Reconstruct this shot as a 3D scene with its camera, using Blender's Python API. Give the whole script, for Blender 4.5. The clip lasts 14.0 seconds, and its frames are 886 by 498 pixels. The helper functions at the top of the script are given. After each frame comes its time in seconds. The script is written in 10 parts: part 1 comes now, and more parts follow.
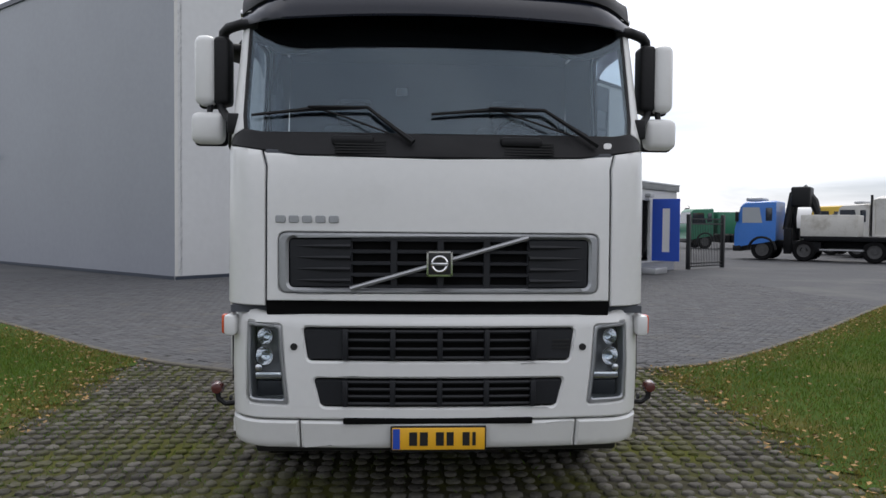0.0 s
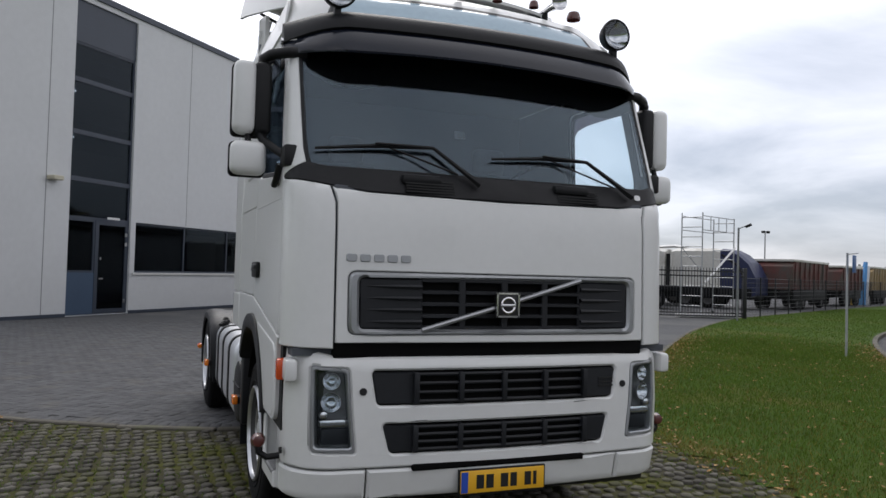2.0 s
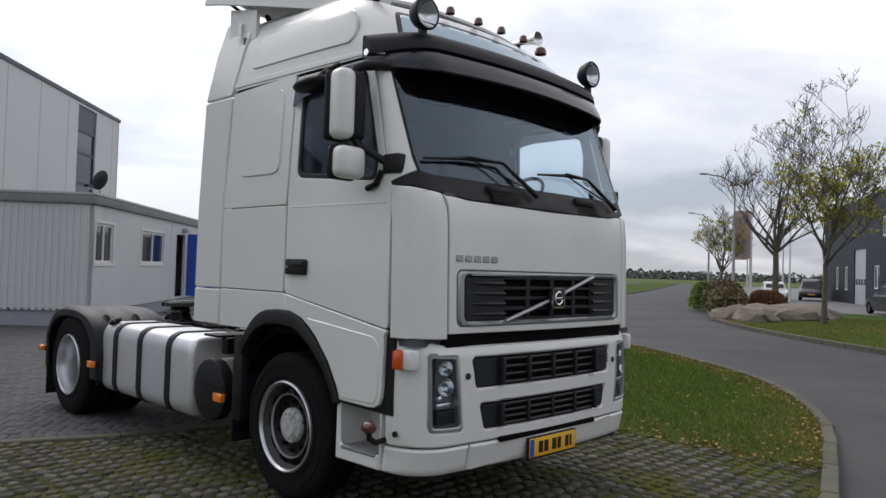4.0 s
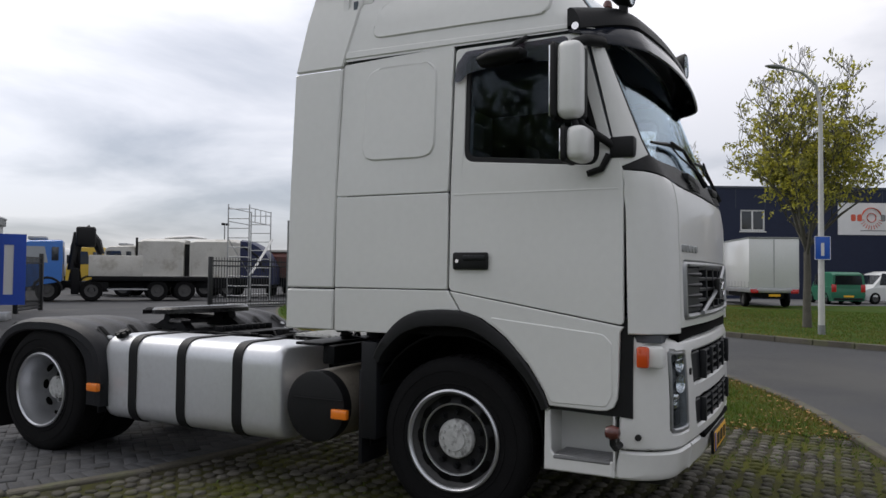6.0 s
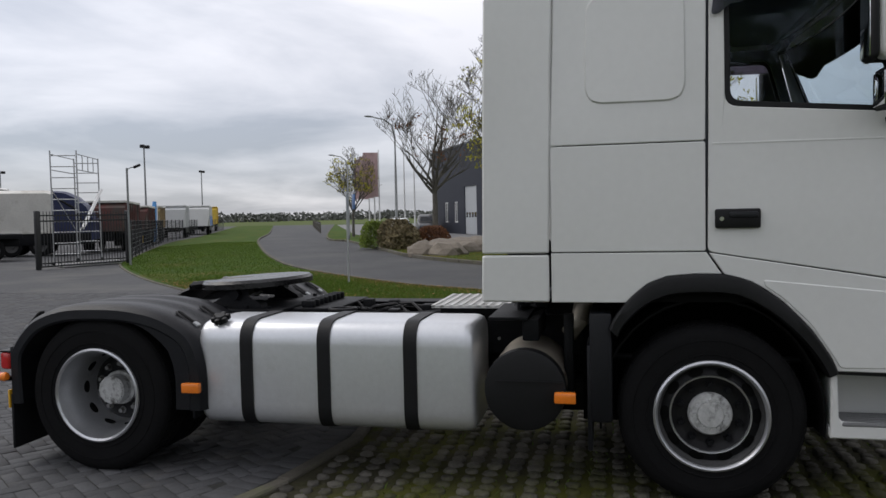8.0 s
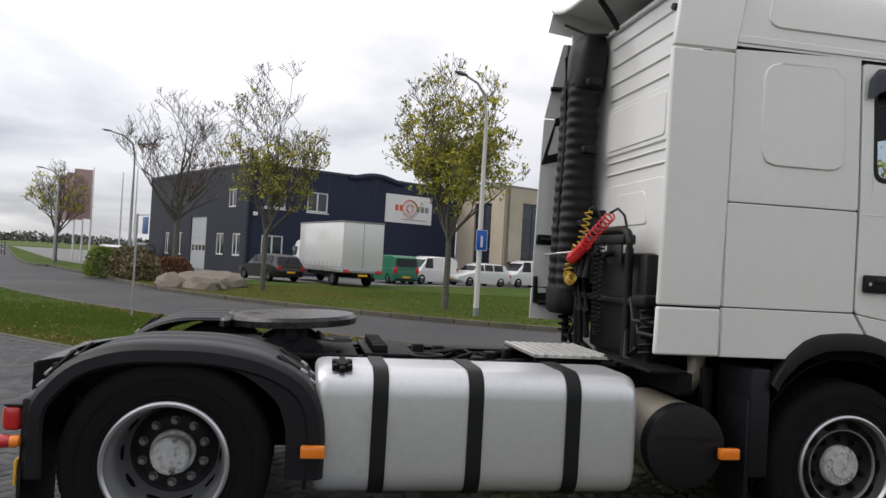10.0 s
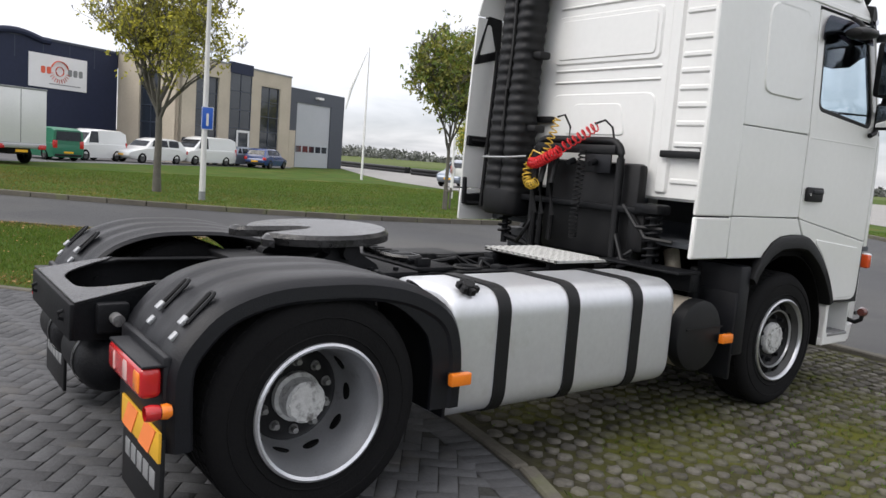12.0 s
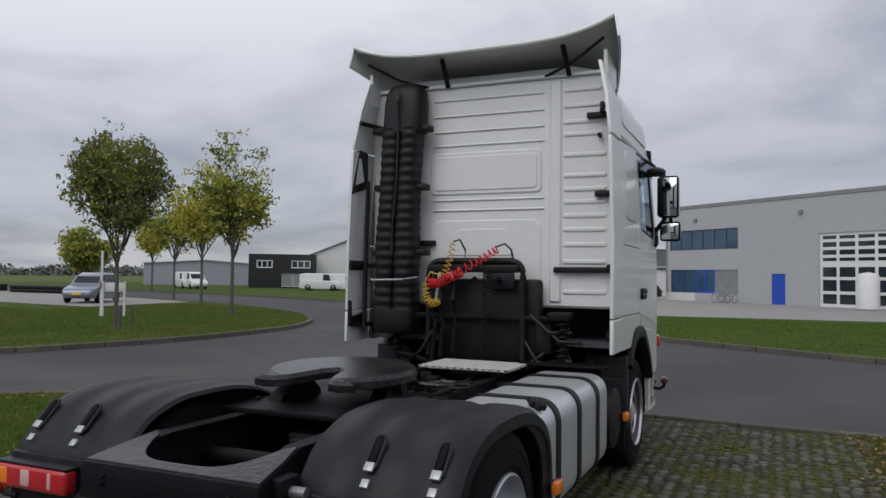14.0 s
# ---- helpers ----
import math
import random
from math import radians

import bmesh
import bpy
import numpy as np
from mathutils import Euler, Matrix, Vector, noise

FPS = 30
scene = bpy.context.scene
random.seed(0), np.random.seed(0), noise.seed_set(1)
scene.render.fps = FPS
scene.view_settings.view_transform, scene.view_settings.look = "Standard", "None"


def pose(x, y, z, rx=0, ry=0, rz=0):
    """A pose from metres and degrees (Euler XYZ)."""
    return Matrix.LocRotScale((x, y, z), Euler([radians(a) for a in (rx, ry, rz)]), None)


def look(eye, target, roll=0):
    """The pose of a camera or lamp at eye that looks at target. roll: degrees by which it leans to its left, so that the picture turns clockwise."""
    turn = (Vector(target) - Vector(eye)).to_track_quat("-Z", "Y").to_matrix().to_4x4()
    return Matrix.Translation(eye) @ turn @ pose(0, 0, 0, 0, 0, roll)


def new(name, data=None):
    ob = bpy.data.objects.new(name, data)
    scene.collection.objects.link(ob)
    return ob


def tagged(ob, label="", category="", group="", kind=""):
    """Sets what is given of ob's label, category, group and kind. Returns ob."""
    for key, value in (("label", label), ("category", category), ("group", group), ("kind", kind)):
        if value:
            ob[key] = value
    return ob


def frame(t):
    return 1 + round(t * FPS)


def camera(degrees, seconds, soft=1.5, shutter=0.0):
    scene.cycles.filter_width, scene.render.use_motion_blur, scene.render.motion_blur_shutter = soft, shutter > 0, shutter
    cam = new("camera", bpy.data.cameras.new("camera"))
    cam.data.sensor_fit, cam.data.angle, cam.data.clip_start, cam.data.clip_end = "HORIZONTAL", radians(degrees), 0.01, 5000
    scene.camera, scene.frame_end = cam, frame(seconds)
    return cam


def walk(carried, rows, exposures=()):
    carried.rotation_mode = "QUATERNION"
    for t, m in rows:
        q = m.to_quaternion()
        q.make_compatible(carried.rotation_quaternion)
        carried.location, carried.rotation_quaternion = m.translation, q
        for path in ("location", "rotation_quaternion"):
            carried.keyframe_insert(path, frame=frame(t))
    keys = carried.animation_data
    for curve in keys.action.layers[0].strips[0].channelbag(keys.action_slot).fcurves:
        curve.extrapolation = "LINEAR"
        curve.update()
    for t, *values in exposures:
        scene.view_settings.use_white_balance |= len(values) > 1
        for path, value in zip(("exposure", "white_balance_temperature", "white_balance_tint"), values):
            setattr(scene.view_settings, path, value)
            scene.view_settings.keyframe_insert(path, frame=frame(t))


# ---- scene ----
cam = camera(60.9, 14.0)
PATH = [
    (0, (-0.218, -4.222, 1.685), (-0.109, -2.226, 1.617), 0.5),
    (0.5, (-0.531, -4.246, 1.653), (-0.292, -2.261, 1.689), 0.6),
    (1, (-0.915, -4.135, 1.642), (-0.569, -2.167, 1.707), 1.3),
    (1.5, (-1.322, -3.999, 1.633), (-0.751, -2.084, 1.722), 1.6),
    (2, (-1.911, -3.899, 1.642), (-1.187, -2.036, 1.701), 1.6),
    (2.2, (-2.137, -3.85, 1.624), (-1.334, -2.02, 1.699), 1.7),
    (4.3, (-4.525, -2.805, 1.63), (-3.021, -1.488, 1.707), 1.1),
    (4.5, (-4.687, -2.61, 1.608), (-3.147, -1.338, 1.713), 0.5),
    (5, (-5.062, -2.022, 1.573), (-3.471, -0.817, 1.705), 0.4),
    (5.5, (-5.298, -1.44, 1.557), (-3.62, -0.355, 1.629), 0.8),
    (6, (-5.415, -0.72, 1.543), (-3.641, 0.201, 1.607), 0.6),
    (6.5, (-5.462, -0.071, 1.591), (-3.569, 0.572, 1.661), 0.3),
    (7, (-5.452, 0.644, 1.626), (-3.525, 1.182, 1.619), 0.8),
    (7.5, (-5.572, 1.251, 1.653), (-3.626, 1.703, 1.557), -0.3),
    (8, (-5.621, 1.939, 1.67), (-3.67, 2.371, 1.58), -1.2),
    (8.2, (-5.652, 2.225, 1.658), (-3.701, 2.666, 1.628), -1.3),
    (10.3, (-5.112, 4.994, 1.59), (-3.159, 4.562, 1.613), 2.9),
    (10.5, (-5.018, 5.215, 1.564), (-3.074, 4.743, 1.575), 2.4),
    (11, (-4.728, 5.795, 1.6), (-2.877, 5.04, 1.542), 2.9),
    (11.5, (-4.401, 6.303, 1.614), (-2.619, 5.403, 1.501), 3.8),
    (12, (-4.116, 6.86, 1.665), (-2.533, 5.661, 1.431), 4.4),
    (12.5, (-3.758, 7.281, 1.662), (-2.374, 5.873, 1.346), 5.0),
    (13, (-3.368, 7.813, 1.738), (-2.22, 6.175, 1.716), 4.8),
    (13.5, (-2.941, 8.202, 1.779), (-1.991, 6.449, 1.936), 3.5),
    (14, (-2.428, 8.705, 1.76), (-1.617, 6.878, 1.833), 0.7),
]
walk(cam, [(t, look(eye, target, roll)) for t, eye, target, roll in PATH], exposures=[(0, 0.3, 6360, 10), (0.6, 0.12, 6360, 10), (2, 0.05, 6390, 10), (4.5, -0.1, 6450, 10), (5, -0.2, 6520, 10), (6.5, -0.1, 6500, 10), (7.5, -0.15, 6450, 10), (8.5, -0.05, 6550, 10), (10.3, 0.2, 6720, 10), (11.3, 0.35, 6680, 10), (12, 0.66, 6600, 10), (12.5, 0.84, 6620, 10), (13, 0.64, 6480, 10), (13.5, 0.05, 6350, 10), (14, -0.33, 6290, 10)])

# ---- light ----
world = bpy.data.worlds.new("overcast_sky")
scene.world = world
world.use_nodes = True
wn, wl = world.node_tree.nodes, world.node_tree.links
wn.clear()
sky_out = wn.new("ShaderNodeOutputWorld")
sky_bg = wn.new("ShaderNodeBackground")
sky_tex = wn.new("ShaderNodeTexSky")
sky_tex.sky_type, sky_tex.sun_disc = "NISHITA", False
sky_tex.sun_elevation, sky_tex.sun_rotation = radians(48), radians(-10)
sky_co = wn.new("ShaderNodeTexCoord")
sky_sep = wn.new("ShaderNodeSeparateXYZ")
wl.new(sky_co.outputs["Generated"], sky_sep.inputs[0])
# flatten the direction so that the cloud deck stretches towards the horizon
sky_add = wn.new("ShaderNodeMath")
sky_add.operation, sky_add.inputs[1].default_value = "ADD", 0.16
sky_abs = wn.new("ShaderNodeMath")
sky_abs.operation = "ABSOLUTE"
wl.new(sky_sep.outputs[2], sky_abs.inputs[0])
wl.new(sky_abs.outputs[0], sky_add.inputs[0])
sky_div = wn.new("ShaderNodeVectorMath")
sky_div.operation = "DIVIDE"
sky_comb = wn.new("ShaderNodeCombineXYZ")
for i in range(3):
    wl.new(sky_add.outputs[0], sky_comb.inputs[i])
wl.new(sky_co.outputs["Generated"], sky_div.inputs[0])
wl.new(sky_comb.outputs[0], sky_div.inputs[1])
sky_noise = wn.new("ShaderNodeTexNoise")
sky_noise.inputs["Scale"].default_value = 0.85
sky_noise.inputs["Detail"].default_value = 7
sky_noise.inputs["Roughness"].default_value = 0.52
sky_noise.inputs["Distortion"].default_value = 0.35
wl.new(sky_div.outputs[0], sky_noise.inputs["Vector"])
sky_ramp = wn.new("ShaderNodeValToRGB")
sky_ramp.color_ramp.elements[0].position, sky_ramp.color_ramp.elements[0].color = 0.36, (0.57, 0.58, 0.625, 1)
sky_ramp.color_ramp.elements[1].position, sky_ramp.color_ramp.elements[1].color = 0.60, (1.06, 1.03, 1.04, 1)
wl.new(sky_noise.outputs["Fac"], sky_ramp.inputs[0])
# a paler strip lies along the horizon, the zenith is the brightest
sky_elev = wn.new("ShaderNodeValToRGB")
ce = sky_elev.color_ramp.elements
ce[0].position, ce[0].color = 0.0, (0.72, 0.74, 0.78, 1)
ce[1].position, ce[1].color = 1.0, (1.25, 1.25, 1.25, 1)
for p, c in ((0.05, (0.60, 0.62, 0.68, 1)), (0.16, (0.78, 0.79, 0.83, 1)), (0.34, (1.2, 1.2, 1.21, 1))):
    e = ce.new(p)
    e.color = c
wl.new(sky_abs.outputs[0], sky_elev.inputs[0])
sky_mul = wn.new("ShaderNodeMix")
sky_mul.data_type, sky_mul.blend_type = "RGBA", "MULTIPLY"
sky_mul.inputs["Factor"].default_value = 1.0
wl.new(sky_ramp.outputs[0], sky_mul.inputs[6])
wl.new(sky_elev.outputs[0], sky_mul.inputs[7])
sky_mix = wn.new("ShaderNodeMix")
sky_mix.data_type = "RGBA"
sky_mix.inputs["Factor"].default_value = 0.03
wl.new(sky_mul.outputs[2], sky_mix.inputs[6])
wl.new(sky_tex.outputs[0], sky_mix.inputs[7])
# the veiled sun brightens the side of the sky behind the yard
sky_side = wn.new("ShaderNodeMapRange")
sky_side.inputs["From Min"].default_value, sky_side.inputs["From Max"].default_value = -1.0, 1.0
sky_side.inputs["To Min"].default_value, sky_side.inputs["To Max"].default_value = 0.78, 1.22
wl.new(sky_sep.outputs[1], sky_side.inputs["Value"])
sky_glow = wn.new("ShaderNodeVectorMath")
sky_glow.operation = "SCALE"
wl.new(sky_mix.outputs[2], sky_glow.inputs[0])
wl.new(sky_side.outputs[0], sky_glow.inputs["Scale"])
wl.new(sky_glow.outputs[0], sky_bg.inputs[0])
sky_bg.inputs[1].default_value = 0.92
wl.new(sky_bg.outputs[0], sky_out.inputs[0])

sun = new("sun", bpy.data.lights.new("sun", "SUN"))
sun.data.energy, sun.data.angle, sun.data.color = 1.0, radians(35), (1.0, 0.96, 0.90)
sun.matrix_world = look((1.8, 10, 11.5), (0, 0, 0))


# ---- materials ----
def mat(name, colour, rough=0.5, metal=0.0, vary=0.0, scale=6.0, bump=0.0, bump_scale=60.0, coat=0.0, rnd=0.0, dirt=None, dirt_at=0.62, detail_scale=None, spec=0.5):
    m = bpy.data.materials.new(name)
    m.use_nodes = True
    n, l = m.node_tree.nodes, m.node_tree.links
    b = n["Principled BSDF"]
    b.inputs["Base Color"].default_value = (*colour, 1)
    b.inputs["Roughness"].default_value = rough
    b.inputs["Metallic"].default_value = metal
    b.inputs["Coat Weight"].default_value = coat
    b.inputs["Coat Roughness"].default_value = 0.06
    b.inputs["Specular IOR Level"].default_value = spec
    co = n.new("ShaderNodeTexCoord")
    place = n.new("ShaderNodeNewGeometry").outputs["Position"] if rnd else co.outputs["Object"]
    last = None
    if vary or dirt or rnd:
        big = n.new("ShaderNodeTexNoise")
        big.inputs["Scale"].default_value, big.inputs["Detail"].default_value = scale, 6
        l.new(place, big.inputs["Vector"])
        fine = n.new("ShaderNodeTexNoise")
        fine.inputs["Scale"].default_value, fine.inputs["Detail"].default_value = detail_scale or scale * 14, 4
        l.new(place, fine.inputs["Vector"])
        s = n.new("ShaderNodeMath")
        s.operation = "ADD"
        l.new(big.outputs["Fac"], s.inputs[0]), l.new(fine.outputs["Fac"], s.inputs[1])
        r = n.new("ShaderNodeMapRange")
        r.inputs["From Min"].default_value, r.inputs["From Max"].default_value = 0.65, 1.35
        r.inputs["To Min"].default_value, r.inputs["To Max"].default_value = 1 - vary, 1 + vary
        l.new(s.outputs[0], r.inputs["Value"])
        fac = r.outputs[0]
        if rnd:
            info = n.new("ShaderNodeObjectInfo")
            geo = n.new("ShaderNodeNewGeometry")
            both = n.new("ShaderNodeMath")
            both.operation = "ADD"
            l.new(info.outputs["Random"], both.inputs[0]), l.new(geo.outputs["Random Per Island"], both.inputs[1])
            fr = n.new("ShaderNodeMath")
            fr.operation = "FRACT"
            l.new(both.outputs[0], fr.inputs[0])
            rr = n.new("ShaderNodeMapRange")
            rr.inputs["To Min"].default_value, rr.inputs["To Max"].default_value = 1 - rnd, 1 + rnd
            l.new(fr.outputs[0], rr.inputs["Value"])
            mm = n.new("ShaderNodeMath")
            mm.operation = "MULTIPLY"
            l.new(fac, mm.inputs[0]), l.new(rr.outputs[0], mm.inputs[1])
            fac = mm.outputs[0]
        hsv = n.new("ShaderNodeHueSaturation")
        hsv.inputs["Color"].default_value = (*colour, 1)
        l.new(fac, hsv.inputs["Value"])
        last = hsv.outputs[0]
        if dirt:
            dn = n.new("ShaderNodeTexNoise")
            dn.inputs["Scale"].default_value, dn.inputs["Detail"].default_value = scale * 0.6, 9
            dn.inputs["Roughness"].default_value = 0.65
            l.new(place, dn.inputs["Vector"])
            dr = n.new("ShaderNodeMapRange")
            dr.inputs["From Min"].default_value, dr.inputs["From Max"].default_value = dirt_at - 0.09, dirt_at + 0.09
            l.new(dn.outputs["Fac"], dr.inputs["Value"])
            mx = n.new("ShaderNodeMix")
            mx.data_type = "RGBA"
            l.new(dr.outputs[0], mx.inputs["Factor"]), l.new(last, mx.inputs[6])
            mx.inputs[7].default_value = (*dirt, 1)
            last = mx.outputs[2]
        l.new(last, b.inputs["Base Color"])
    if bump:
        bn = n.new("ShaderNodeTexNoise")
        bn.inputs["Scale"].default_value, bn.inputs["Detail"].default_value = bump_scale, 5
        l.new(place, bn.inputs["Vector"])
        bb = n.new("ShaderNodeBump")
        bb.inputs["Strength"].default_value, bb.inputs["Distance"].default_value = min(1.0, bump * 4), 0.01
        l.new(bn.outputs["Fac"], bb.inputs["Height"])
        l.new(bb.outputs[0], b.inputs["Normal"])
    return m


def leafy(m, share=0.45, gain=1.5):
    """Lets light through thin leaves and blades."""
    n, l = m.node_tree.nodes, m.node_tree.links
    b = n["Principled BSDF"]
    tr, mx, g = n.new("ShaderNodeBsdfTranslucent"), n.new("ShaderNodeMixShader"), n.new("ShaderNodeMix")
    g.data_type, g.blend_type = "RGBA", "MULTIPLY"
    g.inputs["Factor"].default_value = 1.0
    g.inputs[7].default_value = (gain, gain, gain * 0.7, 1)
    l.new(b.inputs["Base Color"].links[0].from_socket, g.inputs[6])
    l.new(g.outputs[2], tr.inputs[0])
    mx.inputs[0].default_value = share
    l.new(b.outputs[0], mx.inputs[1]), l.new(tr.outputs[0], mx.inputs[2])
    l.new(mx.outputs[0], n["Material Output"].inputs[0])
    return m


def glass_mat(name, tint, gloss=1.0, ior=1.5, rough=0.01):
    m = bpy.data.materials.new(name)
    m.use_nodes = True
    n, l = m.node_tree.nodes, m.node_tree.links
    n.clear()
    out, mix = n.new("ShaderNodeOutputMaterial"), n.new("ShaderNodeMixShader")
    tr, gl, lw = n.new("ShaderNodeBsdfTransparent"), n.new("ShaderNodeBsdfGlossy"), n.new("ShaderNodeLayerWeight")
    tr.inputs[0].default_value = (*tint, 1)
    # blue tint in the gloss stands for the blue-grey sky it mirrors
    gl.inputs["Color"].default_value = (0.78, 0.90, 1.0, 1)
    gl.inputs["Roughness"].default_value = rough
    lw.inputs["Blend"].default_value = 0.5
    pw, mr = n.new("ShaderNodeMath"), n.new("ShaderNodeMapRange")
    pw.operation, pw.inputs[1].default_value = "POWER", 5.0
    mr.inputs["To Min"].default_value = 0.5 * ((ior - 1) / (ior + 1)) ** 2
    mr.inputs["To Max"].default_value = 0.75
    l.new(lw.outputs["Facing"], pw.inputs[0]), l.new(pw.outputs[0], mr.inputs["Value"])
    l.new(mr.outputs[0], mix.inputs[0]), l.new(tr.outputs[0], mix.inputs[1]), l.new(gl.outputs[0], mix.inputs[2])
    l.new(mix.outputs[0], out.inputs[0])
    return m


def ribbed(m, axis, period, strength=0.6, dist=0.01):
    """Adds regular ribs (corrugated sheet) to a material's relief."""
    n, l = m.node_tree.nodes, m.node_tree.links
    co, wv, bp = n.new("ShaderNodeTexCoord"), n.new("ShaderNodeTexWave"), n.new("ShaderNodeBump")
    wv.wave_type, wv.bands_direction = "BANDS", axis
    wv.inputs["Scale"].default_value = 0.314 / period
    l.new(co.outputs["Object"], wv.inputs["Vector"])
    bp.inputs["Strength"].default_value, bp.inputs["Distance"].default_value = strength, dist
    l.new(wv.outputs["Fac"], bp.inputs["Height"])
    l.new(bp.outputs[0], n["Principled BSDF"].inputs["Normal"])
    return m


WHITE = mat("white_truck_paint", (0.70, 0.705, 0.69), 0.32, vary=0.025, scale=1.5, coat=0.35, dirt=(0.66, 0.655, 0.62), dirt_at=0.74)
PLASTIC = mat("black_plastic", (0.0075, 0.0078, 0.0088), 0.5, spec=0.28, vary=0.2, scale=3, bump=0.04, bump_scale=220)
GRILLE = mat("charcoal_grille_plastic", (0.013, 0.0143, 0.017), 0.45, spec=0.3, vary=0.15, scale=3)
VISOR = mat("smoked_visor_plastic", (0.008, 0.010, 0.017), 0.16, spec=0.42, vary=0.1, scale=2)
SILVER = mat("satin_silver_trim", (0.36, 0.37, 0.38), 0.34, metal=0.75, vary=0.05, scale=5)
CHROME = mat("chrome", (0.72, 0.72, 0.73), 0.09, metal=1.0, vary=0.04, scale=8)
ALU = mat("brushed_aluminium_tank", (0.66, 0.675, 0.70), 0.34, metal=0.6, vary=0.05, scale=2.2, bump=0.02, bump_scale=90, dirt=(0.48, 0.48, 0.47), dirt_at=0.7)
RUBBER = mat("tyre_rubber", (0.0055, 0.0055, 0.006), 0.85, spec=0.18, vary=0.3, scale=5, bump=0.08, bump_scale=90, dirt=(0.012, 0.0115, 0.011), dirt_at=0.7)
RIM = mat("silver_rim_paint", (0.54, 0.55, 0.57), 0.3, metal=0.8, vary=0.1, scale=9, dirt=(0.16, 0.15, 0.14), dirt_at=0.72)
RIM_DARK = mat("dark_rim_disc", (0.008, 0.008, 0.009), 0.45, metal=0.0, vary=0.3, scale=9, spec=0.22, dirt=(0.02, 0.019, 0.018), dirt_at=0.68)
HUB = mat("worn_white_hub", (0.47, 0.475, 0.47), 0.5, vary=0.25, scale=26, bump=0.1, bump_scale=60, dirt=(0.07, 0.065, 0.06), dirt_at=0.60)
FRAME = mat("dusty_chassis_black", (0.0052, 0.0057, 0.007), 0.55, spec=0.17, vary=0.35, scale=4, bump=0.08, bump_scale=60, dirt=(0.014, 0.0138, 0.0138), dirt_at=0.64)
FENDER = mat("grey_black_mudguard", (0.0078, 0.0084, 0.0108), 0.44, spec=0.27, vary=0.18, scale=3, bump=0.05, bump_scale=160, dirt=(0.020, 0.0205, 0.022), dirt_at=0.66)
STEPGREY = mat("grey_step_plate", (0.17, 0.172, 0.175), 0.55, vary=0.15, scale=8)
ORANGE = mat("orange_red_lens", (0.62, 0.075, 0.012), 0.22, coat=0.4, vary=0.08, scale=30)
RIM_CHARCOAL = mat("dark_grey_rim", (0.06, 0.06, 0.06), 0.6, vary=0.3, scale=6)
TREAD = mat("bright_galvanised_grating", (0.60, 0.60, 0.58), 0.4, metal=0.2, vary=0.15, scale=9)
# blue base colour paints in the sky that the panes mirror
BLUEPANE = mat("painted_sky_reflection_pane", (0.03, 0.075, 0.13), 0.05, spec=0.9, vary=0.35, scale=0.8)
# near-black that puts the shade of openings and recesses into the colour
OPENING_SHADE = mat("opening_shade_black", (0.004, 0.004, 0.004), 0.9, spec=0.1, vary=0.1, scale=9)
GREASY = mat("greasy_coupling_steel", (0.028, 0.028, 0.029), 0.27, metal=0.35, vary=0.5, scale=6, bump=0.12, bump_scale=30, dirt=(0.010, 0.010, 0.011), dirt_at=0.5)
STEEL = mat("worn_steel_plate", (0.26, 0.26, 0.26), 0.42, metal=0.6, vary=0.35, scale=7, dirt=(0.03, 0.03, 0.03), dirt_at=0.55)
SILENCER = mat("warm_grey_silencer", (0.40, 0.36, 0.30), 0.5, metal=0.4, vary=0.2, scale=5)
WINDSCREEN = glass_mat("windscreen_glass", (0.86, 0.92, 0.95), ior=2.0)
SMOKE = glass_mat("smoked_deflector", (0.30, 0.27, 0.30), ior=1.9, rough=0.12)
SIDEGLASS = glass_mat("side_glass", (0.88, 0.90, 0.91), ior=1.35)
LENS = glass_mat("clear_lens", (0.92, 0.94, 0.95), ior=1.45)
BLUEGLASS = mat("pale_blue_light_box", (0.30, 0.42, 0.50), 0.12, coat=0.6, vary=0.06, scale=2)
AMBER = mat("amber_lens", (0.85, 0.22, 0.02), 0.22, coat=0.4, vary=0.08, scale=30)
RED = mat("red_lens", (0.48, 0.018, 0.02), 0.22, coat=0.5, vary=0.08, scale=20)
DARKRED = mat("dark_red_lens", (0.10, 0.03, 0.025), 0.25, coat=0.4, vary=0.1, scale=30)
PINKLENS = mat("pale_lens", (0.62, 0.40, 0.38), 0.25, coat=0.4, vary=0.06, scale=20)
PLATE_Y = mat("yellow_plate", (0.78, 0.42, 0.02), 0.4, vary=0.05, scale=12)
PLATE_B = mat("blue_plate_band", (0.02, 0.07, 0.42), 0.4, vary=0.05, scale=12)
INK = mat("black_print", (0.008, 0.008, 0.008), 0.5, vary=0.05, scale=12)
CHEV_O = mat("fluorescent_orange", (0.95, 0.26, 0.07), 0.45, vary=0.05, scale=9)
CHEV_Y = mat("reflective_yellow", (0.72, 0.40, 0.03), 0.45, vary=0.05, scale=9)
INNER = mat("cab_interior_grey", (0.07, 0.077, 0.088), 0.8, vary=0.15, scale=4, bump=0.05, bump_scale=120)
INNER_LT = mat("cab_lining_light", (0.12, 0.14, 0.17), 0.85, vary=0.1, scale=4)
COILRED = mat("red_coil_hose", (0.62, 0.02, 0.025), 0.35, vary=0.08, scale=9)
COILYEL = mat("yellow_coil_hose", (0.55, 0.36, 0.04), 0.4, vary=0.12, scale=9)
MIRROR = mat("mirror_glass", (0.85, 0.86, 0.87), 0.02, metal=1.0, vary=0.01, scale=4)

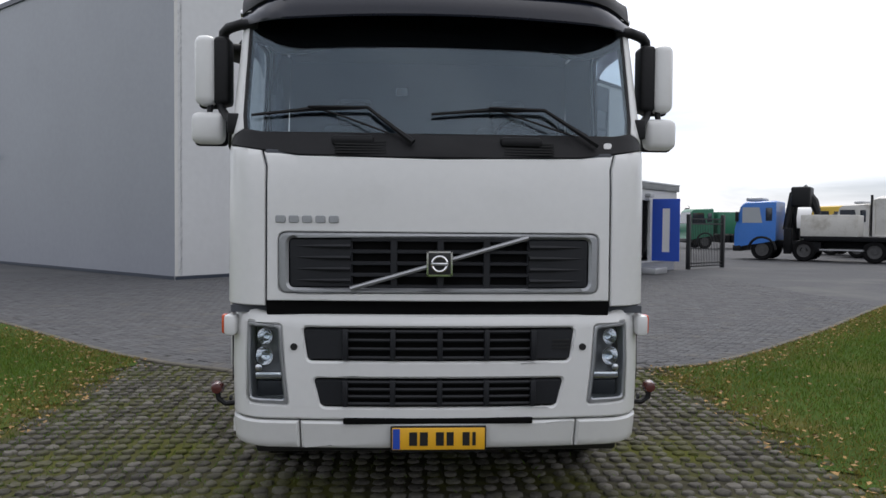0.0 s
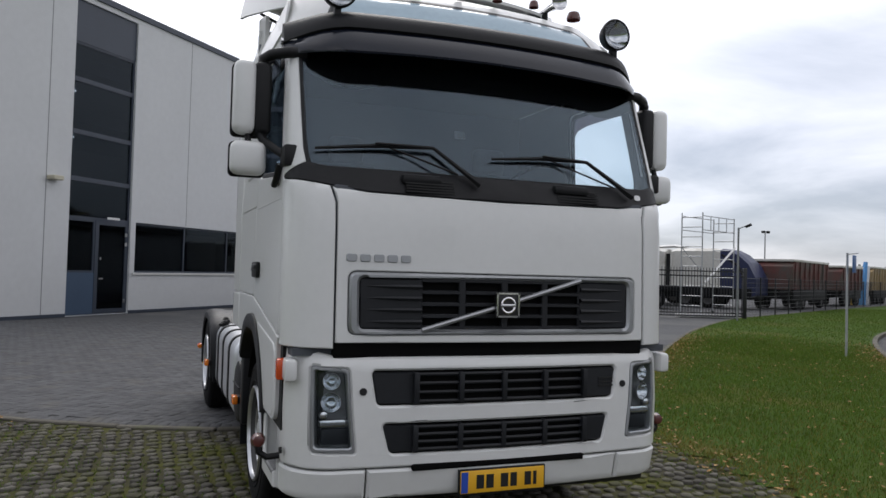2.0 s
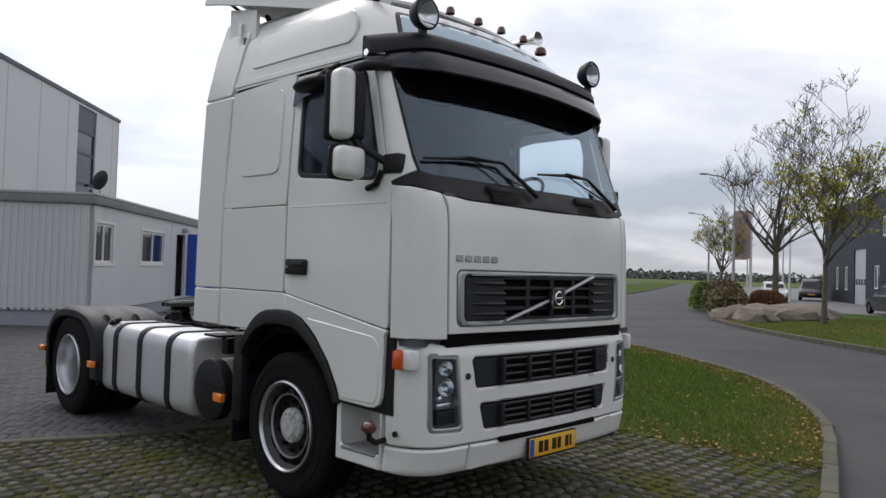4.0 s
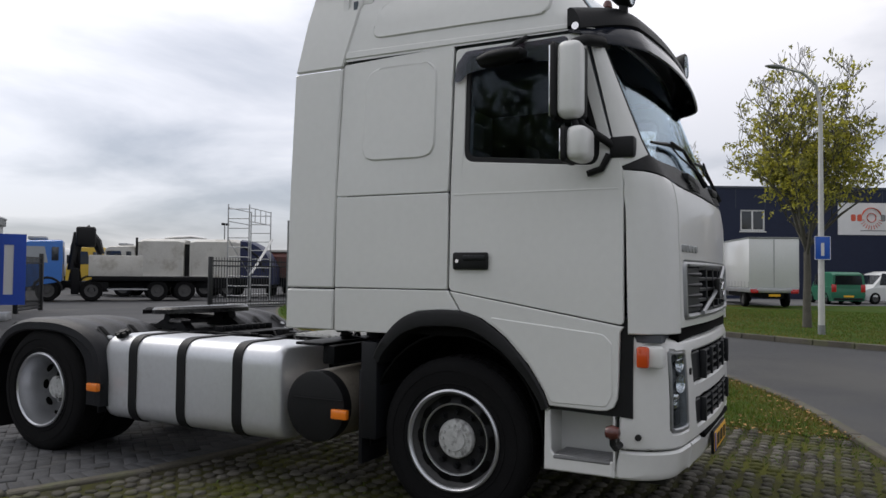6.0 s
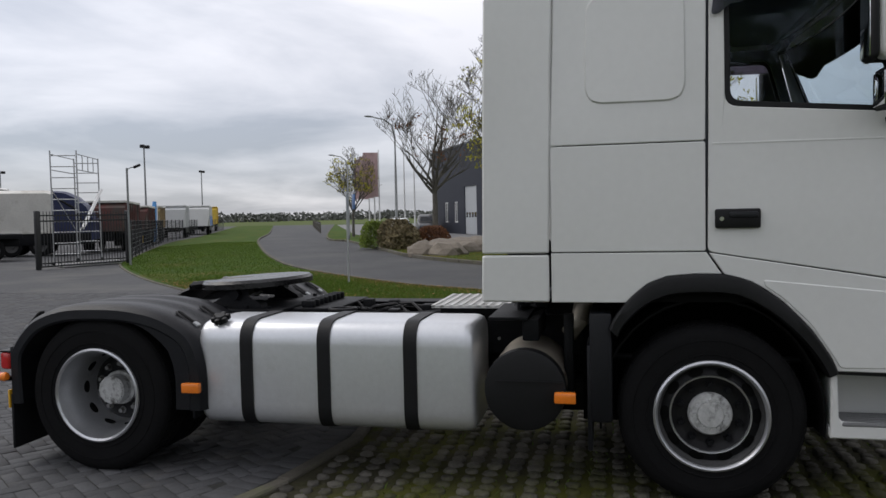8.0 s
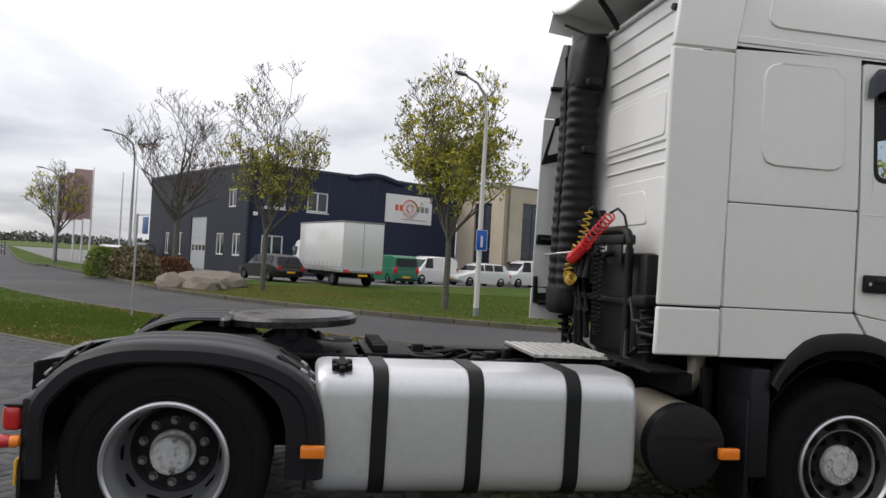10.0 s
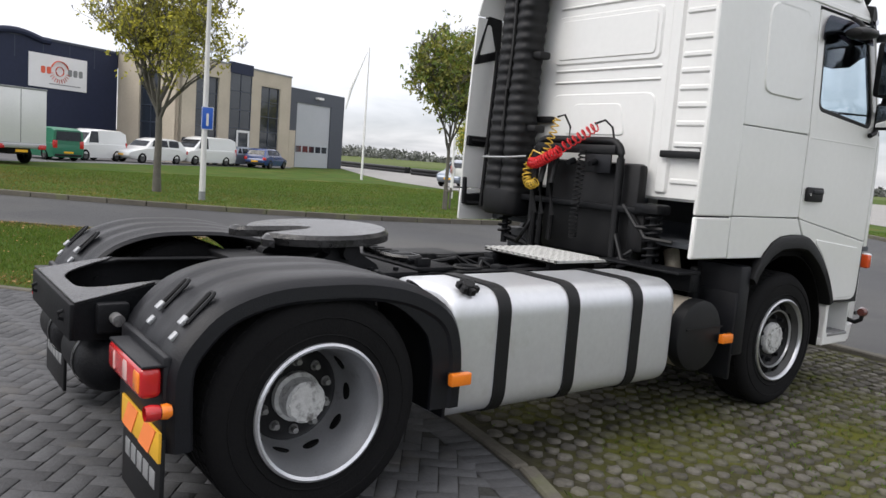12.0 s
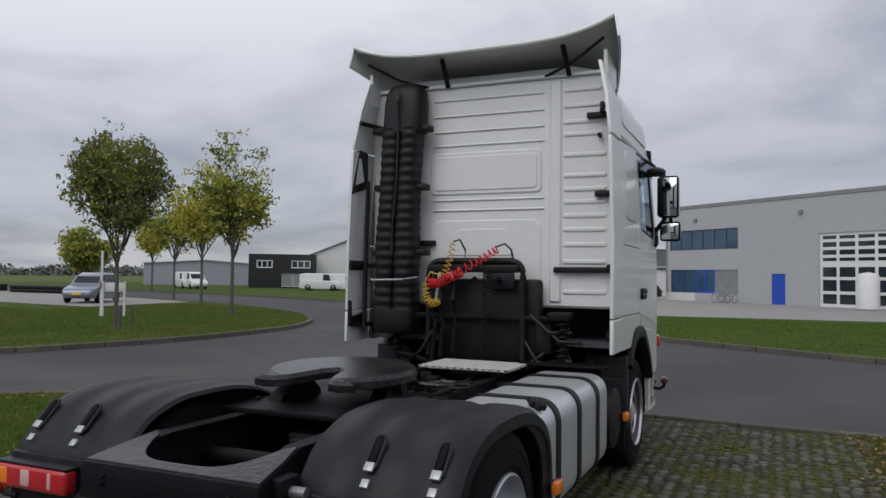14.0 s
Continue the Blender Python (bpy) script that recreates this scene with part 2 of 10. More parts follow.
ASPHALT = mat("wet_grey_asphalt", (0.046, 0.047, 0.050), 0.7, spec=0.24, vary=0.3, scale=0.3, bump=0.14, bump_scale=90, dirt=(0.070, 0.069, 0.067), dirt_at=0.55, detail_scale=130)
GRASS_G = mat("mown_grass_soil", (0.052, 0.088, 0.018), 0.9, spec=0.05, vary=0.32, scale=0.6, bump=0.2, bump_scale=40, dirt=(0.115, 0.10, 0.03), dirt_at=0.60, detail_scale=55)
FIELD = mat("far_meadow", (0.095, 0.12, 0.045), 0.95, spec=0.05, vary=0.3, scale=0.03, dirt=(0.10, 0.12, 0.045), dirt_at=0.55)
BLADE = leafy(mat("grass_blades", (0.083, 0.135, 0.021), 0.7, spec=0.15, vary=0.15, scale=0.8, rnd=0.35), 0.28, 1.1)
BLADE_DRY = leafy(mat("autumn_grass_blades", (0.17, 0.14, 0.04), 0.75, spec=0.15, vary=0.2, scale=1.5, rnd=0.4), 0.28, 1.1)
KERB = mat("concrete_kerb", (0.105, 0.097, 0.08), 0.85, spec=0.2, vary=0.22, scale=2.5, bump=0.1, bump_scale=70, rnd=0.14, dirt=(0.13, 0.14, 0.07), dirt_at=0.62)
JOINT = mat("mossy_joint_soil", (0.05, 0.047, 0.03), 0.95, spec=0.1, vary=0.4, scale=2.0, bump=0.2, bump_scale=90, dirt=(0.082, 0.086, 0.016), dirt_at=0.53)
STONE = mat("worn_concrete_paver", (0.104, 0.098, 0.085), 0.9, spec=0.12, vary=0.22, scale=2.0, bump=0.25, bump_scale=40, rnd=0.38, dirt=(0.07, 0.073, 0.022), dirt_at=0.56)
BRICK = mat("grey_clinker", (0.090, 0.091, 0.095), 0.85, spec=0.15, vary=0.18, scale=3.0, bump=0.12, bump_scale=80, rnd=0.16, dirt=(0.112, 0.106, 0.098), dirt_at=0.63)
YARD = mat("distant_clinker_paving", (0.092, 0.093, 0.097), 0.9, spec=0.12, vary=0.16, scale=0.5, bump=0.12, bump_scale=45, dirt=(0.13, 0.128, 0.123), dirt_at=0.6, detail_scale=9)
SAND = mat("brick_joint_sand", (0.055, 0.055, 0.052), 0.95, spec=0.1, vary=0.3, scale=6, bump=0.1, bump_scale=120)
BARK = mat("tree_bark", (0.10, 0.093, 0.078), 0.9, vary=0.3, scale=5, bump=0.25, bump_scale=30)
LEAF_Y = leafy(mat("yellow_green_leaves", (0.36, 0.335, 0.06), 0.6, vary=0.2, scale=0.9, rnd=0.4))
LEAF_G = leafy(mat("dark_green_leaves", (0.125, 0.17, 0.038), 0.6, vary=0.25, scale=0.9, rnd=0.4))
LEAF_O = leafy(mat("olive_leaves", (0.20, 0.20, 0.045), 0.6, vary=0.25, scale=0.9, rnd=0.4))
LEAF_R = leafy(mat("russet_leaves", (0.13, 0.06, 0.035), 0.7, vary=0.2, scale=0.9, rnd=0.4))
LEAFFALL = mat("fallen_leaves", (0.24, 0.14, 0.045), 0.8, vary=0.2, scale=3, rnd=0.5)

CLAD_D = mat("mid_grey_cladding", (0.27, 0.285, 0.32), 0.45, vary=0.05, scale=0.4)
CLAD_L = mat("light_grey_cladding", (0.56, 0.57, 0.575), 0.5, vary=0.04, scale=0.4)
CLAD_NAVY = mat("navy_cladding", (0.020, 0.026, 0.052), 0.5, spec=0.2, vary=0.1, scale=0.3)
CLAD_BEIGE = mat("beige_brick_wall", (0.43, 0.38, 0.30), 0.8, vary=0.1, scale=0.8)
CLAD_W = mat("white_cladding", (0.58, 0.58, 0.56), 0.55, vary=0.05, scale=0.5)
CABIN = mat("grey_white_cabin_sheet", (0.52, 0.53, 0.54), 0.5, vary=0.05, scale=0.8, dirt=(0.42, 0.42, 0.4), dirt_at=0.68)
FASCIA = mat("weathered_grey_fascia", (0.20, 0.21, 0.21), 0.6, vary=0.2, scale=1.5)
DARKGLASS = mat("dark_window_glass", (0.018, 0.024, 0.034), 0.06, vary=0.1, scale=0.5, spec=0.8)
FRAME_N = mat("slate_window_frame", (0.035, 0.045, 0.065), 0.45, vary=0.08, scale=2)
FRAME_W = mat("white_window_frame", (0.66, 0.66, 0.65), 0.45, vary=0.05, scale=2)
BLUEDOOR = mat("bright_blue_paint", (0.012, 0.065, 0.42), 0.4, vary=0.06, scale=2)
GALV = mat("galvanised_steel", (0.42, 0.43, 0.44), 0.42, metal=0.6, vary=0.12, scale=5)
POLE = mat("pale_lamp_post", (0.55, 0.55, 0.53), 0.5, vary=0.1, scale=2)
FENCEB = mat("black_fence_paint", (0.012, 0.013, 0.014), 0.45, vary=0.1, scale=5)
TRUCKBLUE = mat("cab_blue_paint", (0.03, 0.16, 0.52), 0.35, coat=0.3, vary=0.08, scale=1.5)
YELLOW = mat("machine_yellow", (0.62, 0.42, 0.05), 0.45, vary=0.1, scale=1.5, dirt=(0.3, 0.24, 0.1), dirt_at=0.66)
OFFWHITE = mat("grubby_white_body", (0.56, 0.55, 0.51), 0.5, vary=0.1, scale=1.2, dirt=(0.30, 0.27, 0.22), dirt_at=0.62)
RUST = mat("faded_red_body", (0.11, 0.035, 0.03), 0.65, vary=0.3, scale=1.2, dirt=(0.075, 0.06, 0.05), dirt_at=0.50)
TARP = mat("navy_tarpaulin", (0.010, 0.017, 0.065), 0.5, vary=0.2, scale=1.5, bump=0.3, bump_scale=6)
GREENP = mat("green_paint", (0.02, 0.15, 0.085), 0.4, vary=0.1, scale=1.5)
CARGREY = mat("dark_grey_car_paint", (0.010, 0.0105, 0.012), 0.3, coat=0.25, vary=0.05, scale=1)
CARBLUE = mat("blue_car_paint", (0.02, 0.045, 0.15), 0.25, coat=0.6, vary=0.05, scale=1)
CARSILV = mat("silver_blue_car_paint", (0.20, 0.23, 0.28), 0.28, metal=0.4, coat=0.5, vary=0.05, scale=1)
CARWHITE = mat("white_car_paint", (0.66, 0.67, 0.67), 0.28, coat=0.5, vary=0.04, scale=1)
ROCK = mat("grey_boulder", (0.175, 0.15, 0.12), 0.9, vary=0.35, scale=1.5, bump=0.4, bump_scale=9)
SIGNBLUE = mat("traffic_sign_blue", (0.01, 0.09, 0.45), 0.4, vary=0.04, scale=6)
SIGNRED = mat("banner_red", (0.62, 0.10, 0.05), 0.5, vary=0.06, scale=3)
BANNER = mat("white_banner", (0.70, 0.70, 0.70), 0.6, vary=0.05, scale=1.5)
ROOFD = mat("dark_roof_sheet", (0.04, 0.042, 0.047), 0.7, vary=0.15, scale=0.4)
SATIN_GREY = mat("light_roller_door", (0.38, 0.40, 0.42), 0.5, vary=0.05, scale=0.6)
# leaf colour made paler and greyer in place of distance haze
HAZED_WOOD = mat("haze_paled_wood_leaves", (0.125, 0.132, 0.12), 0.95, vary=0.4, scale=0.15, rnd=0.5)


# ---- mesh helpers ----
def part(name, bm, material, parent=None, label="", smooth=40):
    me = bpy.data.meshes.new(name)
    bm.normal_update()
    bm.to_mesh(me)
    bm.free()
    me.materials.append(material)
    if smooth and len(me.polygons):
        me.polygons.foreach_set("use_smooth", [True] * len(me.polygons))
        me.set_sharp_from_angle(angle=radians(smooth))
    ob = new(name, me)
    ob.parent = parent
    if label:
        ob["label"] = label
    return ob


def thing(name, label, category, m=None, group="", kind=""):
    e = new(name)
    if m is not None:
        e.matrix_world = m
    return tagged(e, label, category, group, kind)


def box(x0, x1, y0, y1, z0, z1, bevel=0.0, seg=2, bm=None, turn=None):
    bm = bm or bmesh.new()
    m = Matrix.Translation(((x0 + x1) / 2, (y0 + y1) / 2, (z0 + z1) / 2))
    if turn is not None:
        m = m @ turn
    m = m @ Matrix.Diagonal((abs(x1 - x0), abs(y1 - y0), abs(z1 - z0), 1))
    vs = bmesh.ops.create_cube(bm, size=1, matrix=m)["verts"]
    if bevel:
        es = list({e for v in vs for e in v.link_edges})
        bmesh.ops.bevel(bm, geom=es, offset=bevel, segments=seg, affect="EDGES", profile=0.5)
    return bm


def cyl(p0, p1, r0, r1=None, seg=16, bm=None):
    bm = bm or bmesh.new()
    p0, p1 = Vector(p0), Vector(p1)
    d = p1 - p0
    m = Matrix.Translation((p0 + p1) / 2) @ d.to_track_quat("Z", "Y").to_matrix().to_4x4()
    bmesh.ops.create_cone(bm, cap_ends=True, segments=seg, radius1=r0, radius2=r0 if r1 is None else r1, depth=d.length, matrix=m)
    return bm


def sweep(points, r, seg=8, bm=None, closed=False, flat=1.0):
    """A tube of radius r (or one radius per point) along a polyline."""
    bm = bm or bmesh.new()
    pts = [Vector(p) for p in points]
    n = len(pts)
    rings = []
    up = Vector((0, 0, 1))
    for i, p in enumerate(pts):
        a, b = pts[max(i - 1, 0)], pts[min(i + 1, n - 1)]
        if closed:
            a, b = pts[i - 1], pts[(i + 1) % n]
        t = (b - a).normalized()
        side = t.cross(up)
        if side.length < 0.05:
            side = t.cross(Vector((0, 1, 0)))
        side.normalize()
        nrm = side.cross(t)
        rr = r[i] if isinstance(r, (list, tuple)) else r
        rings.append([bm.verts.new(p + side * (rr * math.cos(k * math.tau / seg)) + nrm * (rr * flat * math.sin(k * math.tau / seg))) for k in range(seg)])
    for i in range(n if closed else n - 1):
        a, b = rings[i], rings[(i + 1) % n]
        for k in range(seg):
            bm.faces.new((a[k], a[(k + 1) % seg], b[(k + 1) % seg], b[k]))
    if not closed:
        bm.faces.new(rings[0][::-1])
        bm.faces.new(rings[-1])
    bmesh.ops.recalc_face_normals(bm, faces=bm.faces[:])
    return bm


def lathe(profile, m, seg=32, bm=None):
    """Turns a profile of (radius, height) round the local z of m."""
    bm = bm or bmesh.new()
    rings = []
    for r, h in profile:
        if r < 1e-5:
            rings.append([bm.verts.new(m @ Vector((0, 0, h)))])
        else:
            rings.append([bm.verts.new(m @ Vector((r * math.cos(k * math.tau / seg), r * math.sin(k * math.tau / seg), h))) for k in range(seg)])
    for a, b in zip(rings, rings[1:]):
        for k in range(seg):
            j = (k + 1) % seg
            if len(a) == 1 and len(b) == 1:
                continue
            if len(a) == 1:
                bm.faces.new((a[0], b[j], b[k]))
            elif len(b) == 1:
                bm.faces.new((a[k], a[j], b[0]))
            else:
                bm.faces.new((a[k], a[j], b[j], b[k]))
    return bm


def loft(rings, bm=None, closed=True, cap=True):
    """Joins rings of points, all with the same count."""
    bm = bm or bmesh.new()
    vs = [[bm.verts.new(p) for p in ring] for ring in rings]
    n = len(vs[0])
    for a, b in zip(vs, vs[1:]):
        for k in range(n if closed else n - 1):
            j = (k + 1) % n
            bm.faces.new((a[k], a[j], b[j], b[k]))
    if cap and closed:
        bm.faces.new(vs[0][::-1])
        bm.faces.new(vs[-1])
    bmesh.ops.recalc_face_normals(bm, faces=bm.faces[:])
    return bm


def rounded(pts, r, n=4):
    """Rounds the corners of a 2D polygon."""
    out = []
    for i in range(len(pts)):
        a, p, b = Vector(pts[i - 1]), Vector(pts[i]), Vector(pts[(i + 1) % len(pts)])
        u, v = a - p, b - p
        k = min(r, u.length * 0.45, v.length * 0.45)
        s, e = p + u.normalized() * k, p + v.normalized() * k
        for j in range(n + 1):
            t = j / n
            out.append(tuple(s * (1 - t) ** 2 + p * (2 * t * (1 - t)) + e * t ** 2))
    return out


def rect(u0, u1, v0, v1):
    return [(u0, v0), (u1, v0), (u1, v1), (u0, v1)]


def panel(outer, fmap, depth=0.02, holes=(), cu=(), cv=(), edge=0.006, back=True, bm=None):
    """A sheet with an outline (and holes) in two coordinates, bent on to a surface: fmap(u, v, height) gives the place."""
    keep = bm
    bm = bmesh.new()
    for loop in (outer, *holes):
        vs = [bm.verts.new((u, v, 0)) for u, v in loop]
        for a, b in zip(vs, vs[1:] + vs[:1]):
            bm.edges.new((a, b))
    bmesh.ops.triangle_fill(bm, use_beauty=True, use_dissolve=False, edges=bm.edges[:])
    for axis, cuts in ((0, cu), (1, cv)):
        for c in cuts:
            co, no = [0, 0, 0], [0, 0, 0]
            co[axis], no[axis] = c, 1
            bmesh.ops.bisect_plane(bm, geom=bm.verts[:] + bm.edges[:] + bm.faces[:], dist=1e-5, plane_co=co, plane_no=no)
    bm.normal_update()
    for f in bm.faces:
        if f.normal.z < 0:
            f.normal_flip()
    if edge:
        bmesh.ops.inset_region(bm, faces=bm.faces[:], thickness=edge, use_even_offset=True, use_boundary=True)
        rim = {v for e in bm.edges if e.is_boundary for v in e.verts}
        for v in rim:
            v.co.z = -edge * 1.05
    rim = [e for e in bm.edges if e.is_boundary]
    loops = [(e.verts[0], e.verts[1], e.link_faces[0]) for e in rim]
    faces, verts = [f for f in bm.faces], [v for v in bm.verts]
    low = {v: bm.verts.new((v.co.x, v.co.y, -depth)) for v in verts if back or any(e.is_boundary for e in v.link_edges)}
    for a, b, f in loops:
        order = [v for v in f.verts]
        i = order.index(a)
        if order[(i + 1) % len(order)] is not b:
            a, b = b, a
        bm.faces.new((b, a, low[a], low[b]))
    if back:
        for f in faces:
            bm.faces.new([low[v] for v in reversed(f.verts)])
    for v in bm.verts:
        v.co = fmap(v.co.x, v.co.y, v.co.z)
    if keep is not None:
        me = bpy.data.meshes.new("joined")
        bm.to_mesh(me)
        bm.free()
        keep.from_mesh(me)
        bpy.data.meshes.remove(me)
        return keep
    return bm


def flat_map(origin, u, v):
    o, u, v = Vector(origin), Vector(u).normalized(), Vector(v).normalized()
    n = u.cross(v)
    return lambda a, b, h: o + u * a + v * b + n * h


def text_bars(width, height, count):
    """Plain blocks that stand for writing: (u0, u1, v0, v1) each."""
    w = width / count
    return [(i * w + w * 0.12, (i + 1) * w - w * 0.12, 0.0, height) for i in range(count)]


def steps(a, b, n):
    return [a + (b - a) * i / n for i in range(n + 1)]


def curve_through(points, per=8):
    """A smooth line through plan points."""
    p = [Vector(q) for q in points]
    out = []
    for i in range(len(p) - 1):
        p0, p1, p2, p3 = p[max(i - 1, 0)], p[i], p[i + 1], p[min(i + 2, len(p) - 1)]
        for k in range(per):
            t = k / per
            out.append(0.5 * ((2 * p1) + (p2 - p0) * t + (2 * p0 - 5 * p1 + 4 * p2 - p3) * t ** 2 + (3 * p1 - p0 - 3 * p2 + p3) * t ** 3))
    out.append(p[-1])
    return [tuple(q) for q in out]


# ---- ground ----
def sheet(name, outline, z, material, label, category, cuts=0):
    bm = bmesh.new()
    vs = [bm.verts.new((x, y, z)) for x, y in outline]
    for a, b in zip(vs, vs[1:] + vs[:1]):
        bm.edges.new((a, b))
    bmesh.ops.triangle_fill(bm, use_beauty=True, edges=bm.edges[:])
    bm.normal_update()
    for f in bm.faces:
        if f.normal.z < 0:
            f.normal_flip()
    return tagged(part(name, bm, material, smooth=0), label, category, kind="structure")


NEAR = curve_through([(-40, -1.1), (-12, -1.15), (-3.6, -1.2), (-1, -1.36), (1.07, -1.4), (2.9, -0.97), (5.7, 0.04), (8.4, 1.85), (10.7, 4.6), (12.6, 7.2), (17.3, 11.5), (22.4, 14.9), (33.8, 21.1), (52.8, 30.6), (80, 42.5), (165, 82)], 6)
LOT = curve_through([(-34, 26), (-14, 15.6), (-6.8, 8.45), (-3.84, 5.45), (-2.2, 4.34), (-1.2, 3.96), (-0.1, 3.8), (1.4, 3.98), (2.58, 4.4), (3.8, 4.9), (6.4, 7.35), (10.3, 11.5), (14.5, 15.7), (20, 20.3), (24.2, 22.9), (47, 35.2), (70, 45.5), (162, 90)], 6)
FAR = curve_through([(165, 66), (60, 27.5), (44, 19.6), (31, 13.2), (25, 10.2), (20.6, 6.9), (17.2, 3.4), (14.8, 0.2), (13.1, -3.2), (12.25, -6.8), (12.2, -10), (12.7, -13.2), (14.3, -16.4), (17.2, -19.8), (21.6, -23.4), (28, -27), (36, -30), (60, -37), (120, -52)], 6)
OPP = curve_through([(-60, -5.6), (-24, -7.2), (-12, -8.6), (-4.8, -10.6), (-2, -12.3), (0.6, -14.2), (2.2, -16), (4.1, -18), (6.3, -20.8), (14, -28), (24, -35), (45, -44), (110, -61)], 6)
PAD_L, PAD_R = -3.45, 2.85


def upto(line, x, side):
    return [p for p in line if (p[0] < x if side < 0 else p[0] > x)]


bm = bmesh.new()
bmesh.ops.create_grid(bm, x_segments=8, y_segments=8, size=2500, matrix=Matrix.Translation((0, 0, -0.12)))
tagged(part("ground", bm, FIELD, smooth=0), "wide flat green meadow reaching the horizon", "ground", kind="structure")
sheet("road", [(-120, -60), (170, -60), (170, 92), (-120, 92)], -0.07, ASPHALT, "worn dark grey asphalt road with a damp sheen", "road")
lot_edge = [p for p in LOT]
sheet("brick_yard", lot_edge + [(162, 160), (-80, 160), (-80, 26)], -0.012, YARD, "grey clinker brick yard in front of the sheds", "pavement")
bed = [p for p in LOT if -10.9 < p[0] < 9.9]
tagged(sheet("brick_bed", bed + [(9.9, 19.4), (-10.9, 19.4)], -0.008, SAND, "", ""), "grey sand bed between the yard bricks", "pavement", kind="structure")
PL, PR = PAD_L - 0.9, PAD_R + 0.9
pad_out = [(PL, -1.15)] + [p for p in NEAR if PL < p[0] < PR] + [(PR, -0.6)] + [p for p in reversed(LOT) if PL - 0.05 < p[0] < PR]
sheet("paver_pad", pad_out, -0.016, JOINT, "mossy soil between the concrete grass pavers under the truck", "pavement")
def ragged(x, y0, y1, seed):
    r = random.Random(seed)
    return [(x + r.uniform(-0.14, 0.14), y0 + (y1 - y0) * i / 40) for i in range(1, 40)]


right = ragged(PAD_R, 4.4, -0.9, 5) + [(PAD_R, -0.99)] + upto(NEAR, PAD_R, 1) + list(reversed(upto(LOT, PAD_R, 1)))
sheet("verge_lawn", right, -0.004, GRASS_G, "mown green lawn verge with fallen leaves at its edge", "lawn")
left = upto(NEAR, PAD_L, -1) + [(PAD_L, -1.2)] + ragged(PAD_L, -1.1, 5.0, 6) + list(reversed([p for p in LOT if p[0] < PAD_L])) + [(-60, 26), (-60, -1.1)]
sheet("side_lawn", left, -0.004, GRASS_G, "mown lawn with yellowing edges beside the paver pad", "lawn")
sheet("far_lawn", FAR + [(175, -52), (175, 66)], 0.03, GRASS_G, "mown green lawn across the road", "lawn")
sheet("opposite_lawn", OPP + [(110, -200), (-120, -200), (-120, -5.6)], 0.03, GRASS_G, "mown green lawn strip before the grey hall", "lawn")
PAVE = mat("pale_concrete_paving", (0.24, 0.235, 0.225), 0.8, vary=0.12, scale=0.5, bump=0.06, bump_scale=40, detail_scale=60)
PAVE_D = mat("grey_car_park_paving", (0.15, 0.15, 0.152), 0.8, vary=0.12, scale=0.5, bump=0.06, bump_scale=40, detail_scale=60)
sheet("car_park", [(62, 25.5), (46, 17.6), (39.5, 14.0), (37.0, 10.0), (36.4, 6.0), (37.2, 2.0), (43.5, -7.0), (50, -16.0), (53, -20.2), (80, -33), (150, -60), (150, 60)], 0.045, PAVE_D, "grey paved car park in front of the navy hall", "pavement")
sheet("driveway", [(29, -18.5), (38, -20), (46, -23), (90, -42), (96, -47), (60, -36.4), (36, -29.4), (30, -26.8)], 0.045, PAVE, "pale concrete driveway", "pavement")
sheet("hall_forecourt", [(-60, -25.5), (-7.1, -28.6), (3, -27.6), (8, -29.5), (14, -34.5), (30, -50), (60, -110), (-80, -110)], 0.045, PAVE, "pale concrete forecourt of the grey hall", "pavement")


def kerb_line(name, line, width, z0, z1, inward, label, near=None):
    """Kerb stones end to end along a line; those near the camera's way are parts, the rest one part of stuff."""
    top = tagged(new(name), label, "kerb", kind="structure")
    stone = bmesh.new()
    box(-0.49, 0.49, 0, width, z0, z1, 0.012, 1, bm=stone)
    base = bpy.data.meshes.new("kerb_stone")
    stone.to_mesh(base)
    stone.free()
    base.materials.append(KERB)
    rest = bmesh.new()
    pts = [Vector(p) for p in line]
    carry, count = 0.5, 0
    for a, b in zip(pts, pts[1:]):
        d = b - a
        while carry <= d.length:
            p = a + d.normalized() * carry
            ang = math.atan2(d.y, d.x)
            m = Matrix.Translation((p.x, p.y, 0)) @ Matrix.Rotation(ang, 4, "Z")
            if inward < 0:
                m = m @ Matrix.Translation((0, -width, 0))
            if near and near(p):
                o = new("kerb_stone", base)
                o.parent = top
                o.matrix_basis = m @ Matrix.Rotation(radians(random.uniform(-0.3, 0.3)), 4, "Z")
                count += 1
            elif p.length < 130:
                tmp = bmesh.new()
                tmp.from_mesh(base)
                tmp.transform(m)
                me = bpy.data.meshes.new("tmp")
                tmp.to_mesh(me)
                tmp.free()
                rest.from_mesh(me)
                bpy.data.meshes.remove(me)
            carry += 1.0
        carry -= d.length
    if len(rest.verts):
        tagged(part("kerb_row", rest, KERB, top, smooth=0), kind="stuff")
    else:
        rest.free()


kerb_line("kerb_near", NEAR, 0.13, -0.12, 0.035, 1, "row of grey concrete kerb stones along the verge", lambda p: -6 < p.x < 18)
kerb_line("kerb_far", FAR, 0.14, -0.12, 0.06, 1, "row of pale concrete kerb stones across the road", lambda p: p.x < 26 and p.y < 12)
kerb_line("kerb_opposite", OPP, 0.14, -0.12, 0.06, -1, "row of pale concrete kerb stones before the grey hall", lambda p: -6 < p.x < 12)
kerb_line("kerb_yard", LOT, 0.10, -0.12, 0.014, 1, "flush concrete edging between the brick yard and the pavers", lambda p: -8 < p.x < 12)


